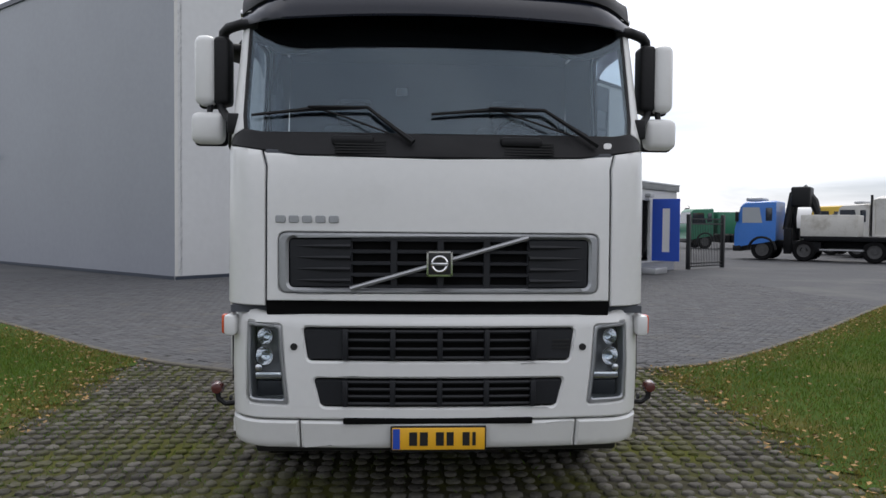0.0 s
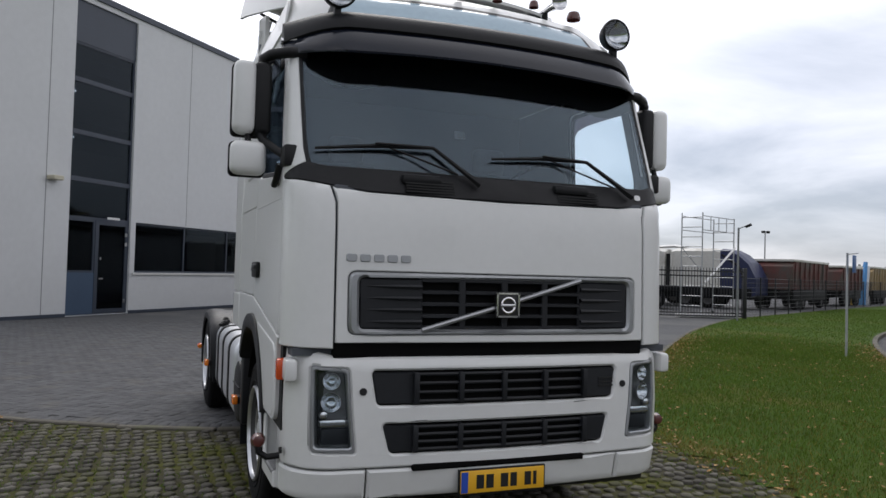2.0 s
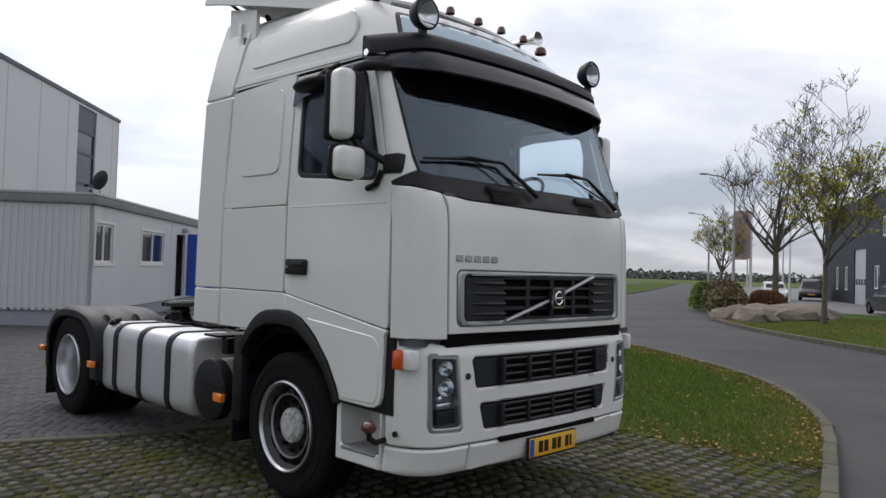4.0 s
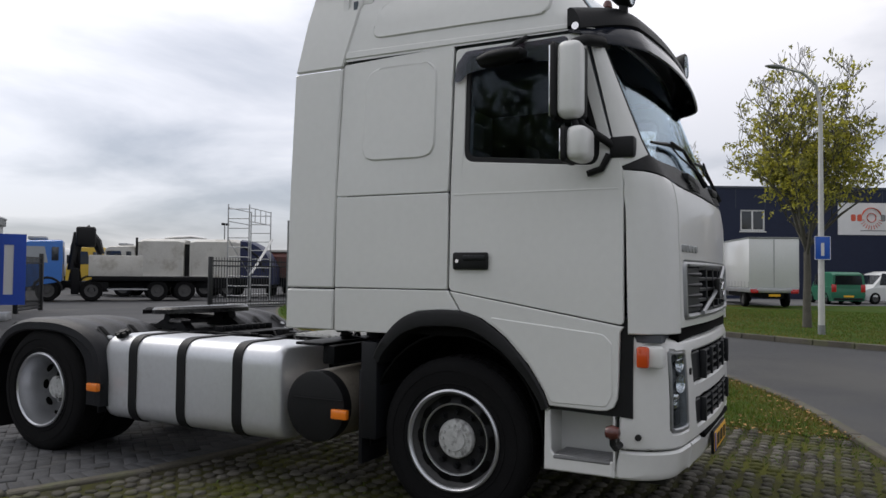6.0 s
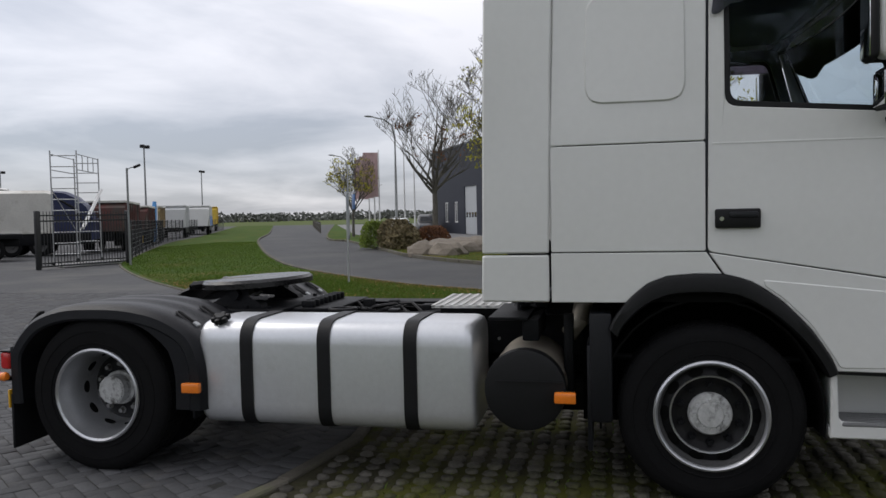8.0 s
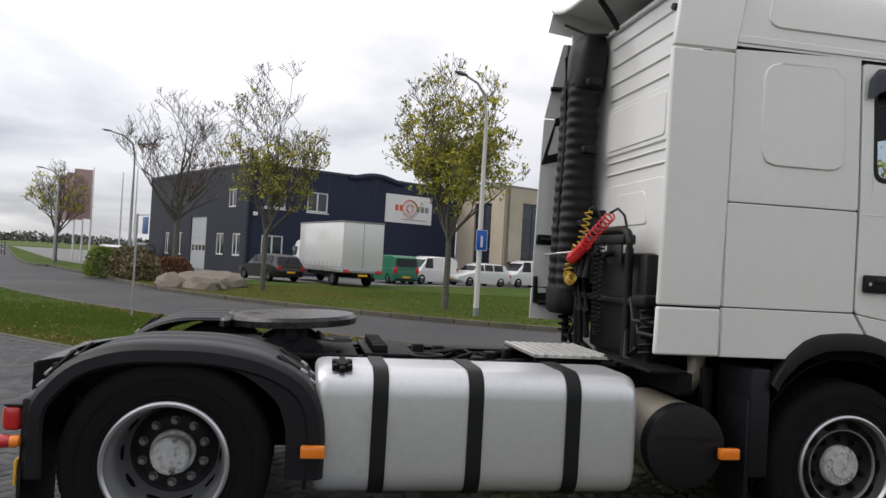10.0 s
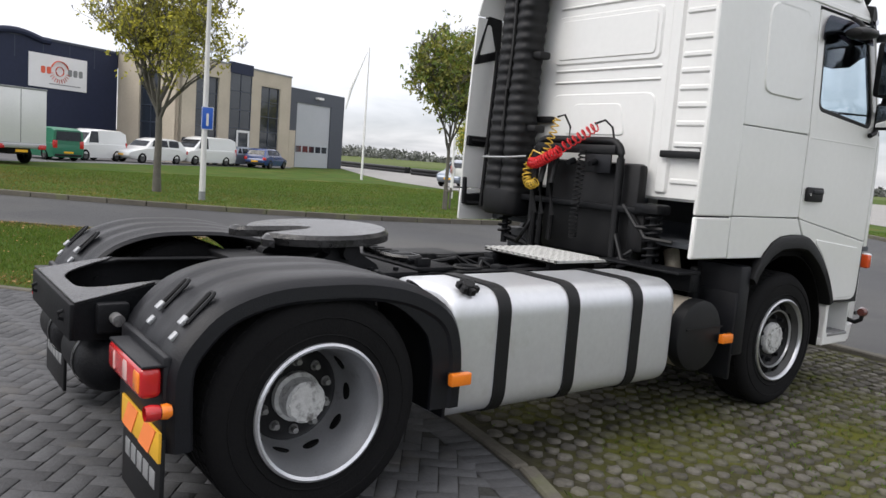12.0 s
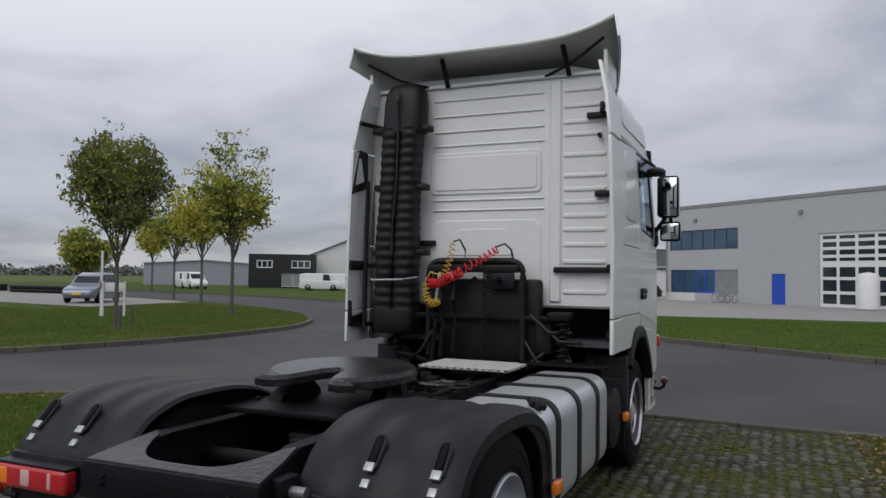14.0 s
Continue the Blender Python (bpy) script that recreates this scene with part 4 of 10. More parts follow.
for s in (-1, 1):
    pts = [(s * a, b) for a, b in (HL if s > 0 else HL[::-1])]
    head = part("headlight", panel(rounded(pts, 0.02), bump_map(0.002), 0.05, [rounded([(s * a, b) for a, b in ([(0.945, 1.085), (0.908, 0.685), (1.10, 0.69), (1.105, 1.10)] if s > 0 else [(1.105, 1.10), (1.10, 0.69), (0.908, 0.685), (0.945, 1.085)])], 0.02)], QC, (0.7, 0.8, 0.9, 1.0), edge=0.008), SILVER, truck, "clear headlight in a grey surround")
    back_pts = [(0.94, 1.09), (0.90, 0.68), (1.105, 0.685), (1.11, 1.105)]
    back_pts = [(s * a, b) for a, b in (back_pts if s > 0 else back_pts[::-1])]
    part("reflector_back", panel(back_pts, bump_map(-0.06), 0.01, (), QC, edge=0.0), STEPGREY, head)
    for z, r in ((1.04, 0.045), (0.93, 0.052)):
        p = bump_map(-0.04)(s * 1.015, z, 0)
        m = Matrix.Translation(p) @ Matrix.Rotation(radians(90), 4, "X") @ Matrix.Rotation(radians(s * 18), 4, "Y")
        part("reflector", lathe([(0.0, -0.02), (r * 0.5, -0.014), (r * 0.8, 0.005), (r, 0.03), (r * 1.05, 0.03)], m, 20), CHROME, head)
        part("bulb", lathe([(0, 0.02), (0.012, 0.014), (0.016, 0.0), (0.012, -0.015)], m, 12), SIDEGLASS, head)
    p = bump_map(-0.045)(s * 1.0, 0.83, 0)
    part("lamp_shelf", box(p.x - 0.08, p.x + 0.08, p.y - 0.02, p.y + 0.03, 0.795, 0.835, 0.01), CHROME, head)
    p = bump_map(-0.05)(s * 0.995, 0.74, 0)
    part("lower_lamp", box(p.x - 0.075, p.x + 0.075, p.y - 0.015, p.y + 0.03, 0.70, 0.785, 0.008), GRILLE, head)
    part("indicator_bulb", lathe([(0, 0.03), (0.02, 0.02), (0.024, 0)], Matrix.Translation(bump_map(-0.03)(s * 1.06, 0.86, 0)) @ Matrix.Rotation(radians(90), 4, "X"), 12), CHROME, head)
    lens_pts = [(0.945, 1.087), (0.908, 0.683), (1.10, 0.688), (1.105, 1.102)]
    lens_pts = [(s * a, b) for a, b in (lens_pts if s > 0 else lens_pts[::-1])]
    part("lens", panel(rounded(lens_pts, 0.02), bump_map(-0.004), 0.003, (), QC, (0.8, 0.9, 1.0), edge=0.0), LENS, head, "clear lens").visible_shadow = False
    p = bump_map(0.004)(s * 0.845, 0.985, 0)
    part("bumper_plug", cyl(p + Vector((0, 0.01, 0)), p - Vector((0, 0.004, 0)), 0.02, seg=16), INK, bumper)
    part("side_plug", cyl((s * 1.208, 0.24, 0.65), (s * 1.222, 0.24, 0.65), 0.018, seg=14), INK, bumper)
    ind = part("side_indicator", box(s * 1.16, s * 1.228, 0.10, 0.235, 1.035, 1.155, 0.02), WHITE, truck, "white indicator housing with an orange lens")
    part("indicator_lens", box(s * 1.17, s * 1.258, 0.178, 0.245, 1.035, 1.15, 0.014), ORANGE, ind, "orange indicator lens")
    # ball marker on a rubber arm
    arm = part("marker_lamp", sweep([(s * 1.19, 0.34, 0.60), (s * 1.27, 0.35, 0.59), (s * 1.315, 0.355, 0.62), (s * 1.32, 0.355, 0.66)], 0.018, 8), PLASTIC, truck, "outline marker lamp on a rubber arm")
    part("marker_ball", lathe([(0, -0.045), (0.03, -0.035), (0.042, 0), (0.03, 0.035), (0, 0.045)], Matrix.Translation((s * 1.32, 0.355, 0.685)) @ Matrix.Rotation(radians(90), 4, "X"), 16), DARKRED, arm)

# roof
rings = []
for z in (2.975, 3.0, 3.1, 3.2, 3.32, 3.38, 3.44, 3.485, 3.52, 3.55, 3.57):
    ring = []
    qs = steps(-0.97, 0.97, 14) + [0.97 + 0.40 * k / 6 for k in range(1, 7)]
    left_ = [-0.97 - 0.40 * k / 6 for k in range(6, 0, -1)]
    f = [cab_plan(q, z) for q in left_ + qs]
    w = lerp_table(CAB_W, z)
    y0 = f[-1].y
    yb = BACK + 0.03 - max(0, z - 3.44) * 0.5
    ring = f + [Vector((w, y0 + (yb - y0) * k / 8, z + 0.0)) for k in range(1, 9)] + [Vector((w - 2 * w * k / 8, yb, z)) for k in range(1, 8)] + [Vector((-w, yb - (yb - y0) * k / 8, z)) for k in range(0, 8)]
    rings.append(ring)
for ring in rings:
    for p in ring:
        if p.z > 3.2:
            p.z += (p.z - 3.2) * 0.10 * max(0, p.y - 0.6)
bm = loft(rings, cap=False)
tip = [v for v in bm.verts if v.is_boundary and v.co.z > 3.4]
bmesh.ops.contextual_create(bm, geom=list({e for v in tip for e in v.link_edges if e.is_boundary and all(w_ in tip for w_ in e.verts)}))
roof = part("roof", bm, WHITE, truck, "white high roof of the sleeper cab", smooth=50)
for side in (-1, 1):
    flank("roof_panel", rounded([(0.76, 3.095), (2.05, 3.105), (1.98, 3.385), (1.5, 3.40), (0.92, 3.375), (0.78, 3.30)], 0.11, 6), roof, side=side, depth=0.013, off=0.011, edge=0.012, label="raised roof side panel")
part("light_box", panel(rounded([(-0.95, 3.13), (0.95, 3.13), (0.93, 3.36), (-0.93, 3.36)], 0.03), lambda q, z, h: cab_plan(q, z, h + 0.012), 0.03, (), QS, (3.12, 3.2, 3.28, 3.32), edge=0.008), BLUEGLASS, roof, "pale blue roof light box")
part("light_box_rim", panel(rounded([(-0.985, 3.11), (0.985, 3.11), (0.965, 3.385), (-0.965, 3.385)], 0.04), lambda q, z, h: cab_plan(q, z, h + 0.006), 0.03, (), QS, (3.12, 3.2, 3.28, 3.32), edge=0.004), GRILLE, roof)
for x in (-0.34, -0.03, 0.24, 0.52):
    p = Vector((x, 0.69, 3.475))
    mk = part("roof_marker", lathe([(0.035, 0), (0.034, 0.02), (0.026, 0.045), (0.0, 0.06)], Matrix.Translation(p + Vector((0, 0.05, 0.02))), 12), DARKRED, truck, "small amber roof marker lamp")
for x in (-0.93, 0.93):
    p = cab_plan(x, 3.46, 0.0)
    part("beacon", lathe([(0.05, 0), (0.052, 0.02), (0.04, 0.055), (0.0, 0.075)], Matrix.Translation(Vector((x * 0.98, 0.86, 3.50))), 14), DARKRED, truck, "dark red roof lamp")
for x in (-0.85, 0.73):
    horn = part("air_horn", lathe([(0.0, -0.28), (0.018, -0.28), (0.02, -0.1), (0.026, 0.05), (0.04, 0.14), (0.062, 0.2), (0.058, 0.2), (0.0, 0.12)], Matrix.Translation((x, 0.95, 3.575)) @ Matrix.Rotation(radians(90), 4, "X"), 18), CHROME, truck, "chrome air horn on the roof")
    part("horn_foot", box(x - 0.02, x + 0.02, 0.95, 1.08, 3.50, 3.57, 0.005), PLASTIC, horn)
part("aerial", cyl((-0.35, 1.0, 3.57), (-0.35, 1.06, 3.74), 0.006, seg=6), PLASTIC, roof)

# sun visor: a ledge on the roof's edge and a lip that hangs before the windscreen
def visor_loft(section, half=1.218):
    rings = []
    for k in range(33):
        s = -1 + 2 * k / 32
        x = half * abs(s) ** 0.82 * (1 if s > 0 else -1)
        end = max(0.0, (abs(x) - 0.83) / 0.387)
        back_y = 0.10 * (x / 1.14) ** 2 + 0.20 * max(0, (abs(x) - 0.88) / 0.33) ** 2
        ring = []
        for yy, zz, f in section:
            y = back_y + yy
            y = y if y < 0.56 else 0.56 + 0.16 * (1 - math.exp(-(y - 0.56) / 0.16)) * 0.75
            ring.append(Vector((x, y, zz - 0.03 * f * (x / 1.1) ** 2 - 0.055 * end ** 2 * (1 if zz > 3.0 else 0.3) + 0.045 * end ** 2 * (1 if zz < 2.96 else 0))))
        rings.append(ring)
    return loft(rings)


visor = part("sun_visor", visor_loft(((0.47, 3.066, 0.4), (0.315, 3.055, 0.4), (0.272, 3.035, 0.5), (0.245, 3.012, 0.6), (0.205, 2.945, 1), (0.188, 2.900, 1), (0.192, 2.888, 1), (0.204, 2.892, 1), (0.245, 2.99, 1), (0.33, 3.02, 0.5), (0.47, 3.03, 0.4))), VISOR, truck, "smoked dark plastic sun visor", smooth=35)
part("visor_ledge", visor_loft(((0.50, 3.160, 0.3), (0.42, 3.168, 0.3), (0.345, 3.158, 0.35), (0.290, 3.124, 0.4), (0.262, 3.080, 0.5), (0.258, 3.046, 0.5), (0.275, 3.036, 0.5), (0.50, 3.045, 0.4))), PLASTIC, visor, "dark ledge above the visor", smooth=35)
for s in (-1, 1):
    part("visor_bolt", cyl((s * 1.17, 0.605, 2.985), (s * 1.232, 0.605, 2.985), 0.022, seg=14), CHROME, visor)
    lamp = part("spot_lamp", lathe([(0.0, 0.10), (0.05, 0.095), (0.085, 0.06), (0.103, 0.01), (0.107, -0.02), (0.098, -0.03), (0.092, -0.018)], Matrix.Translation((s * 0.945, 0.375, 3.256)) @ Matrix.Rotation(radians(-90), 4, "X"), 28), PLASTIC, truck, "round black roof spot lamp with clear glass")
    part("lamp_glass", lathe([(0.096, -0.026), (0.06, -0.036), (0.0, -0.04)], Matrix.Translation((s * 0.945, 0.375, 3.256)) @ Matrix.Rotation(radians(-90), 4, "X"), 28), LENS, lamp)
    part("lamp_reflector", lathe([(0.095, -0.018), (0.07, 0.02), (0.03, 0.05), (0.0, 0.055)], Matrix.Translation((s * 0.945, 0.375, 3.256)) @ Matrix.Rotation(radians(-90), 4, "X"), 28), CHROME, lamp)
    part("lamp_foot", box(s * 0.945 - 0.02, s * 0.945 + 0.02, 0.37, 0.42, 3.10, 3.17, 0.006), PLASTIC, lamp)

# mirrors
for s in (-1, 1):
    unit = part("mirror_housing", box(s * 1.372, s * 1.50, 0.49, 0.635, 2.40, 2.83, 0.05, 4), WHITE, truck, "white mirror housing on black arms")
    part("mirror_rim", box(s * 1.322, s * 1.503, 0.625, 0.67, 2.395, 2.83, 0.03, 3), PLASTIC, unit)
    part("mirror_inner", box(s * 1.285, s * 1.385, 0.505, 0.665, 2.405, 2.825, 0.03, 3), PLASTIC, unit)
    part("mirror_pane", box(s * 1.34, s * 1.485, 0.667, 0.674, 2.415, 2.81, 0.003), MIRROR, unit, "mirror glass")
    low = part("lower_mirror", box(s * 1.31, s * 1.51, 0.455, 0.575, 2.16, 2.355, 0.045, 3), WHITE, truck, "white lower mirror housing")
    part("mirror_rim", box(s * 1.307, s * 1.513, 0.565, 0.605, 2.155, 2.36, 0.03, 3), PLASTIC, low)
    part("mirror_pane", box(s * 1.325, s * 1.495, 0.602, 0.609, 2.175, 2.34, 0.003), MIRROR, low, "mirror glass")
    part("mirror_arm", sweep([(s * 1.10, 0.46, 2.885), (s * 1.20, 0.47, 2.885), (s * 1.29, 0.53, 2.875), (s * 1.33, 0.57, 2.855), (s * 1.335, 0.58, 2.77)], 0.034, 8), PLASTIC, unit, smooth=60)
    part("mirror_arm", sweep([(s * 1.20, 0.36, 2.25), (s * 1.26, 0.42, 2.30), (s * 1.33, 0.52, 2.37), (s * 1.36, 0.56, 2.44)], 0.024, 8), PLASTIC, unit, smooth=60)
    part("mirror_bracket", box(s * 1.17, s * 1.245, 0.26, 0.40, 2.20, 2.32, 0.015), PLASTIC, unit)
    part("mirror_stem", cyl((s * 1.41, 0.53, 2.34), (s * 1.41, 0.56, 2.42), 0.018, seg=10), PLASTIC, low)
    part("cable_arm", sweep([(s * 1.245, 0.40, 2.22), (s * 1.255, 0.44, 2.14), (s * 1.255, 0.52, 2.115)], 0.02, 8), PLASTIC, unit, smooth=60)
kerbm = part("kerb_mirror", lathe([(0, -0.16), (0.05, -0.14), (0.075, -0.06), (0.07, 0.05), (0.05, 0.13), (0, 0.16)], Matrix.Translation((-1.33, 1.02, 2.825)) @ Matrix.Rotation(radians(85), 4, "X") @ Matrix.Diagonal((1.25, 0.62, 1, 1)), 18), PLASTIC, truck, "black kerb mirror above the door")
part("mirror_arm", sweep([(-1.19, 0.92, 2.97), (-1.27, 0.95, 2.92), (-1.33, 0.98, 2.86)], 0.016, 7), PLASTIC, kerbm)

# cab inside
part("cab_floor", box(-1.19, 1.19, 0.12, 2.3, 1.17, 1.21), INNER, truck)
part("cab_rear_lining", box(-1.16, 1.16, 2.17, 2.20, 1.52, 3.4), INNER_LT, truck)
part("roof_lining", box(-1.12, 1.12, 0.60, 2.165, 3.02, 3.05), INNER_LT, truck)
part("front_bulkhead", box(-1.0, 1.0, 0.10, 0.16, 1.2, 2.10, 0.02), INNER, truck)
dash = part("dashboard", box(-1.13, 1.13, 0.22, 0.62, 1.85, 2.165, 0.05), INNER, truck, "dark grey dashboard")
part("instrument_hood", box(0.35, 0.85, 0.45, 0.68, 2.12, 2.25, 0.04), INNER, dash)
m = Matrix.Translation((0.60, 0.80, 2.24)) @ Matrix.Rotation(radians(-40), 4, "X")
wheel_pts = [m @ Vector((0.22 * math.cos(a), 0.22 * math.sin(a), 0)) for a in steps(0, math.tau, 28)[:-1]]
steer = part("steering_wheel", sweep(wheel_pts, 0.015, 8, closed=True), PLASTIC, truck, "dark steering wheel")
part("steering_spoke", sweep([m @ Vector((-0.21, 0, 0)), m @ Vector((0, -0.02, -0.02)), m @ Vector((0.21, 0, 0))], 0.018, 6), PLASTIC, steer)
part("steering_column", cyl(m @ Vector((0, 0, 0)), m @ Vector((0, 0.0, -0.4)), 0.03, seg=10), PLASTIC, steer)
for x in (-0.58, 0.58):
    seat = part("seat", box(x - 0.25, x + 0.25, 1.02, 1.50, 1.62, 1.80, 0.05, 3), INNER, truck, "dark grey cab seat")
    part("seat_back", box(x - 0.24, x + 0.24, 1.44, 1.60, 1.72, 2.42, 0.06, 3, turn=Matrix.Rotation(radians(-8), 4, "X")), INNER, seat)
    part("headrest", box(x - 0.13, x + 0.13, 1.52, 1.63, 2.42, 2.62, 0.04, 3), INNER, seat)
    part("seat_base", box(x - 0.18, x + 0.18, 1.06, 1.46, 1.2, 1.64, 0.02), INNER, seat)
part("bunk", box(-1.12, 1.12, 1.62, 2.165, 1.5, 1.74, 0.05, 3), INNER_LT, truck, "sleeper bunk")
part("side_curtain", sweep([(-1.12, 1.36, 3.0), (-1.13, 1.34, 2.6), (-1.12, 1.36, 2.2), (-1.13, 1.35, 1.9)], 0.05, 8), INNER_LT, truck)

# rear wall of the cab
ym = BACK + 0.05
rm = lambda u, v, h: Vector((-u, ym + h, v))
wall = part("cab_rear_wall", panel(rounded(rect(-1.16, 1.16, 1.50, 3.53), 0.04), rm, 0.06, edge=0.02), WHITE, truck, "white ribbed rear cab wall")
ribz = [(3.385, 3.41), (3.235, 3.26), (3.09, 3.115), (2.96, 2.985), (2.452, 2.477), (2.358, 2.383)]
for z0, z1 in ribz:
    part("wall_rib", panel(rounded(rect(-0.52, 0.555, z0, z1), 0.012, 2), lambda u, v, h: rm(u, v, h + 0.014), 0.016, edge=0.011), WHITE, wall)
for z in (3.40, 3.26, 3.12, 3.01, 2.83, 2.65, 2.53, 2.42, 2.30, 2.18, 2.05, 1.90, 1.64):
    part("wall_rib", panel(rounded(rect(0.725, 1.105 if z < 2.95 else 1.065, z - 0.024, z + 0.022), 0.016, 2), lambda u, v, h: rm(u, v, h + 0.014), 0.016, edge=0.013), WHITE, wall)
part("wall_panel", panel(rounded(rect(-0.545, 0.535, 2.51, 2.91), 0.06), lambda u, v, h: rm(u, v, h + 0.014), 0.016, edge=0.014), WHITE, wall, "raised blank window panel")
part("wall_panel_inner", panel(rounded(rect(-0.505, 0.495, 2.55, 2.87), 0.05), lambda u, v, h: rm(u, v, h + 0.022), 0.010, edge=0.009), WHITE, wall)
part("wall_panel_lower", panel(rounded(rect(-0.545, 0.535, 1.62, 2.28), 0.10), lambda u, v, h: rm(u, v, h + 0.012), 0.014, edge=0.012), WHITE, wall)
part("wall_panel_small", panel(rounded([(-0.36, 1.95), (0.28, 1.95), (0.22, 2.20), (-0.27, 2.20)], 0.05), lambda u, v, h: rm(u, v, h + 0.02), 0.010, edge=0.009), WHITE, wall)
part("wall_column", panel(rounded(rect(0.60, 0.715, 1.54, 3.50), 0.03), lambda u, v, h: rm(u, v, h + 0.020), 0.022, edge=0.018), WHITE, wall)
part("wall_gutter", box(-1.14, 1.14, ym - 0.02, ym + 0.035, 3.515, 3.55, 0.012), WHITE, wall)
for x0, x1, z, mm in ((-1.185, -0.655, 1.83, PLASTIC), (-1.135, -0.94, 3.155, PLASTIC), (-1.18, -1.01, 2.48, PLASTIC), (0.48, 0.66, 2.07, PLASTIC)):
    part("wall_bracket", box(x0, x1, ym + 0.005, ym + 0.06, z - 0.025, z + 0.025, 0.008), mm, wall, "black bracket")
b = cyl((-1.05, ym + 0.02, 2.98), (-1.05, ym + 0.06, 2.98), 0.02, seg=10)
part("wall_lock", b, PLASTIC, wall)

# side fairings behind the cab
for s in (-1, 1):
    def fair(u, v, h, s=s):
        w = lerp_table(((1.1, 1.24), (2.1, 1.24), (2.95, 1.215), (3.3, 1.17), (3.55, 1.11)), v)
        return Vector((s * (w + h), -s * u, v))
    for z0, z1, e0, e1 in ((1.152, 1.425, 2.680, 2.674), (1.437, 2.925, 2.674, 2.648), (2.937, 3.575, 2.645, 2.54)):
        f0, f1 = (2.284, 2.284) if z1 < 2.0 else ((2.284, 2.252) if z1 < 3 else (2.250, 2.09))
        out = [(f0, z0), (e0, z0), (e1, z1), (f1, z1)]
        out = [(-s * a, b) for a, b in out]
        part("side_fairing", panel(rounded(out, 0.012, 2), fair, 0.03, (), cv=[c for c in (2.1, 2.5, 2.7, 3.1, 3.3, 3.4) if z0 < c < z1], edge=0.009), WHITE, truck, "white cab side fairing")
    for z in (1.30, 1.855, 3.185):
        w_ = 1.19 if z < 3 else 1.13
        part("fairing_stay", sweep([(s * (w_ - 0.07), ym, z), (s * (w_ - 0.02), 2.50, z), (s * w_, 2.62, z)], 0.022, 6), PLASTIC, truck)
far_stay = part("fairing_frame", sweep([(1.13, 2.50, 1.28), (1.14, 2.47, 1.85), (1.15, 2.43, 2.50), (1.15, 2.43, 2.66)], 0.02, 6), PLASTIC, truck, "black tube frame inside the side fairing")
side_in = lambda u, v, h: Vector((1.185 - h, u, v))
part("frame_loop", panel(rounded([(2.36, 2.60), (2.37, 2.945), (2.54, 2.955), (2.655, 2.515)], 0.02), side_in, 0.03, [rounded([(2.42, 2.66), (2.50, 2.87), (2.535, 2.87), (2.60, 2.605)], 0.02)], edge=0.006), PLASTIC, far_stay, "black A-shaped fairing bracket")
part("frame_plate", panel(rounded([(2.34, 1.81), (2.34, 1.90), (2.655, 1.90), (2.66, 1.81)], 0.015), side_in, 0.04, edge=0.008), PLASTIC, far_stay)
part("frame_plate", panel(rounded([(2.38, 1.29), (2.42, 1.40), (2.62, 1.38), (2.63, 1.53), (2.665, 1.53), (2.66, 1.29)], 0.015), side_in, 0.04, edge=0.008), PLASTIC, far_stay)

# roof air deflector
def deflect(x, s):
    y = 0.98 + 1.62 * s
    z = 3.585 + 0.185 * s ** 0.85 + 0.15 * abs(x) ** 4 * s ** 1.3 - 0.05 * (1 - s) * abs(x) ** 3
    return Vector((x * (0.70 + 0.52 * s ** 0.5), y, z))
NX, NS = 18, 12
bm = bmesh.new()
grid = [[bm.verts.new(deflect(-1 + 2 * i / NX, j / NS)) for i in range(NX + 1)] for j in range(NS + 1)]
for j in range(NS):
    for i in range(NX):
        bm.faces.new((grid[j][i], grid[j][i + 1], grid[j + 1][i + 1], grid[j + 1][i]))
for i, sg in ((0, -1), (NX, 1)):
    low = [bm.verts.new((g[i].co.x + sg * 0.015 + sg * 0.02 * j / NS, g[i].co.y + (0.03 if j == NS else 0), min(g[i].co.z - 0.012, 3.50 + max(0.0, g[i].co.y - 1.45) * 0.195))) for j, g in enumerate(grid)]
    for j in range(NS):
        f = (grid[j][i], grid[j + 1][i], low[j + 1], low[j])
        bm.faces.new(f if sg < 0 else f[::-1])
bmesh.ops.recalc_face_normals(bm, faces=bm.faces[:])
bmesh.ops.solidify(bm, geom=bm.faces[:], thickness=-0.02)
defl = part("roof_deflector", bm, WHITE, truck, "white roof air deflector with raised rear corners", smooth=50)
for x in (-0.78, 0.37):
    part("deflector_strut", sweep([(x, 2.33, 3.52), (x * 0.99, 2.40, 3.62), (x * 0.98, 2.50, 3.74)], 0.024, 6), PLASTIC, defl)
for s in (-1, 1):
    part("deflector_stay", sweep([(s * 0.55, 2.32, 3.53), (s * 0.82, 2.42, 3.60), (s * 1.12, 2.52, 3.76)], 0.013, 6), PLASTIC, defl)
part("deflector_lip", sweep([deflect(-1 + 2 * i / 24, 1.0) + Vector((0, 0.005, -0.012)) for i in range(25)], 0.02, 8), WHITE, defl)
for s in (-1, 1):
    rr = [[Vector((s * (w_ + k), y, z)) for w_, z, k in ((1.135, 3.38, 0.0), (1.135, z1, 0.0), (1.105, z1, 0.0), (1.105, 3.38, 0.0))] for y, z1 in ((2.06, 3.60), (2.2, 3.63), (2.40, 3.67), (2.45, 3.68))]
    part("deflector_neck", loft(rr), WHITE, defl, "white side support of the deflector", smooth=50)

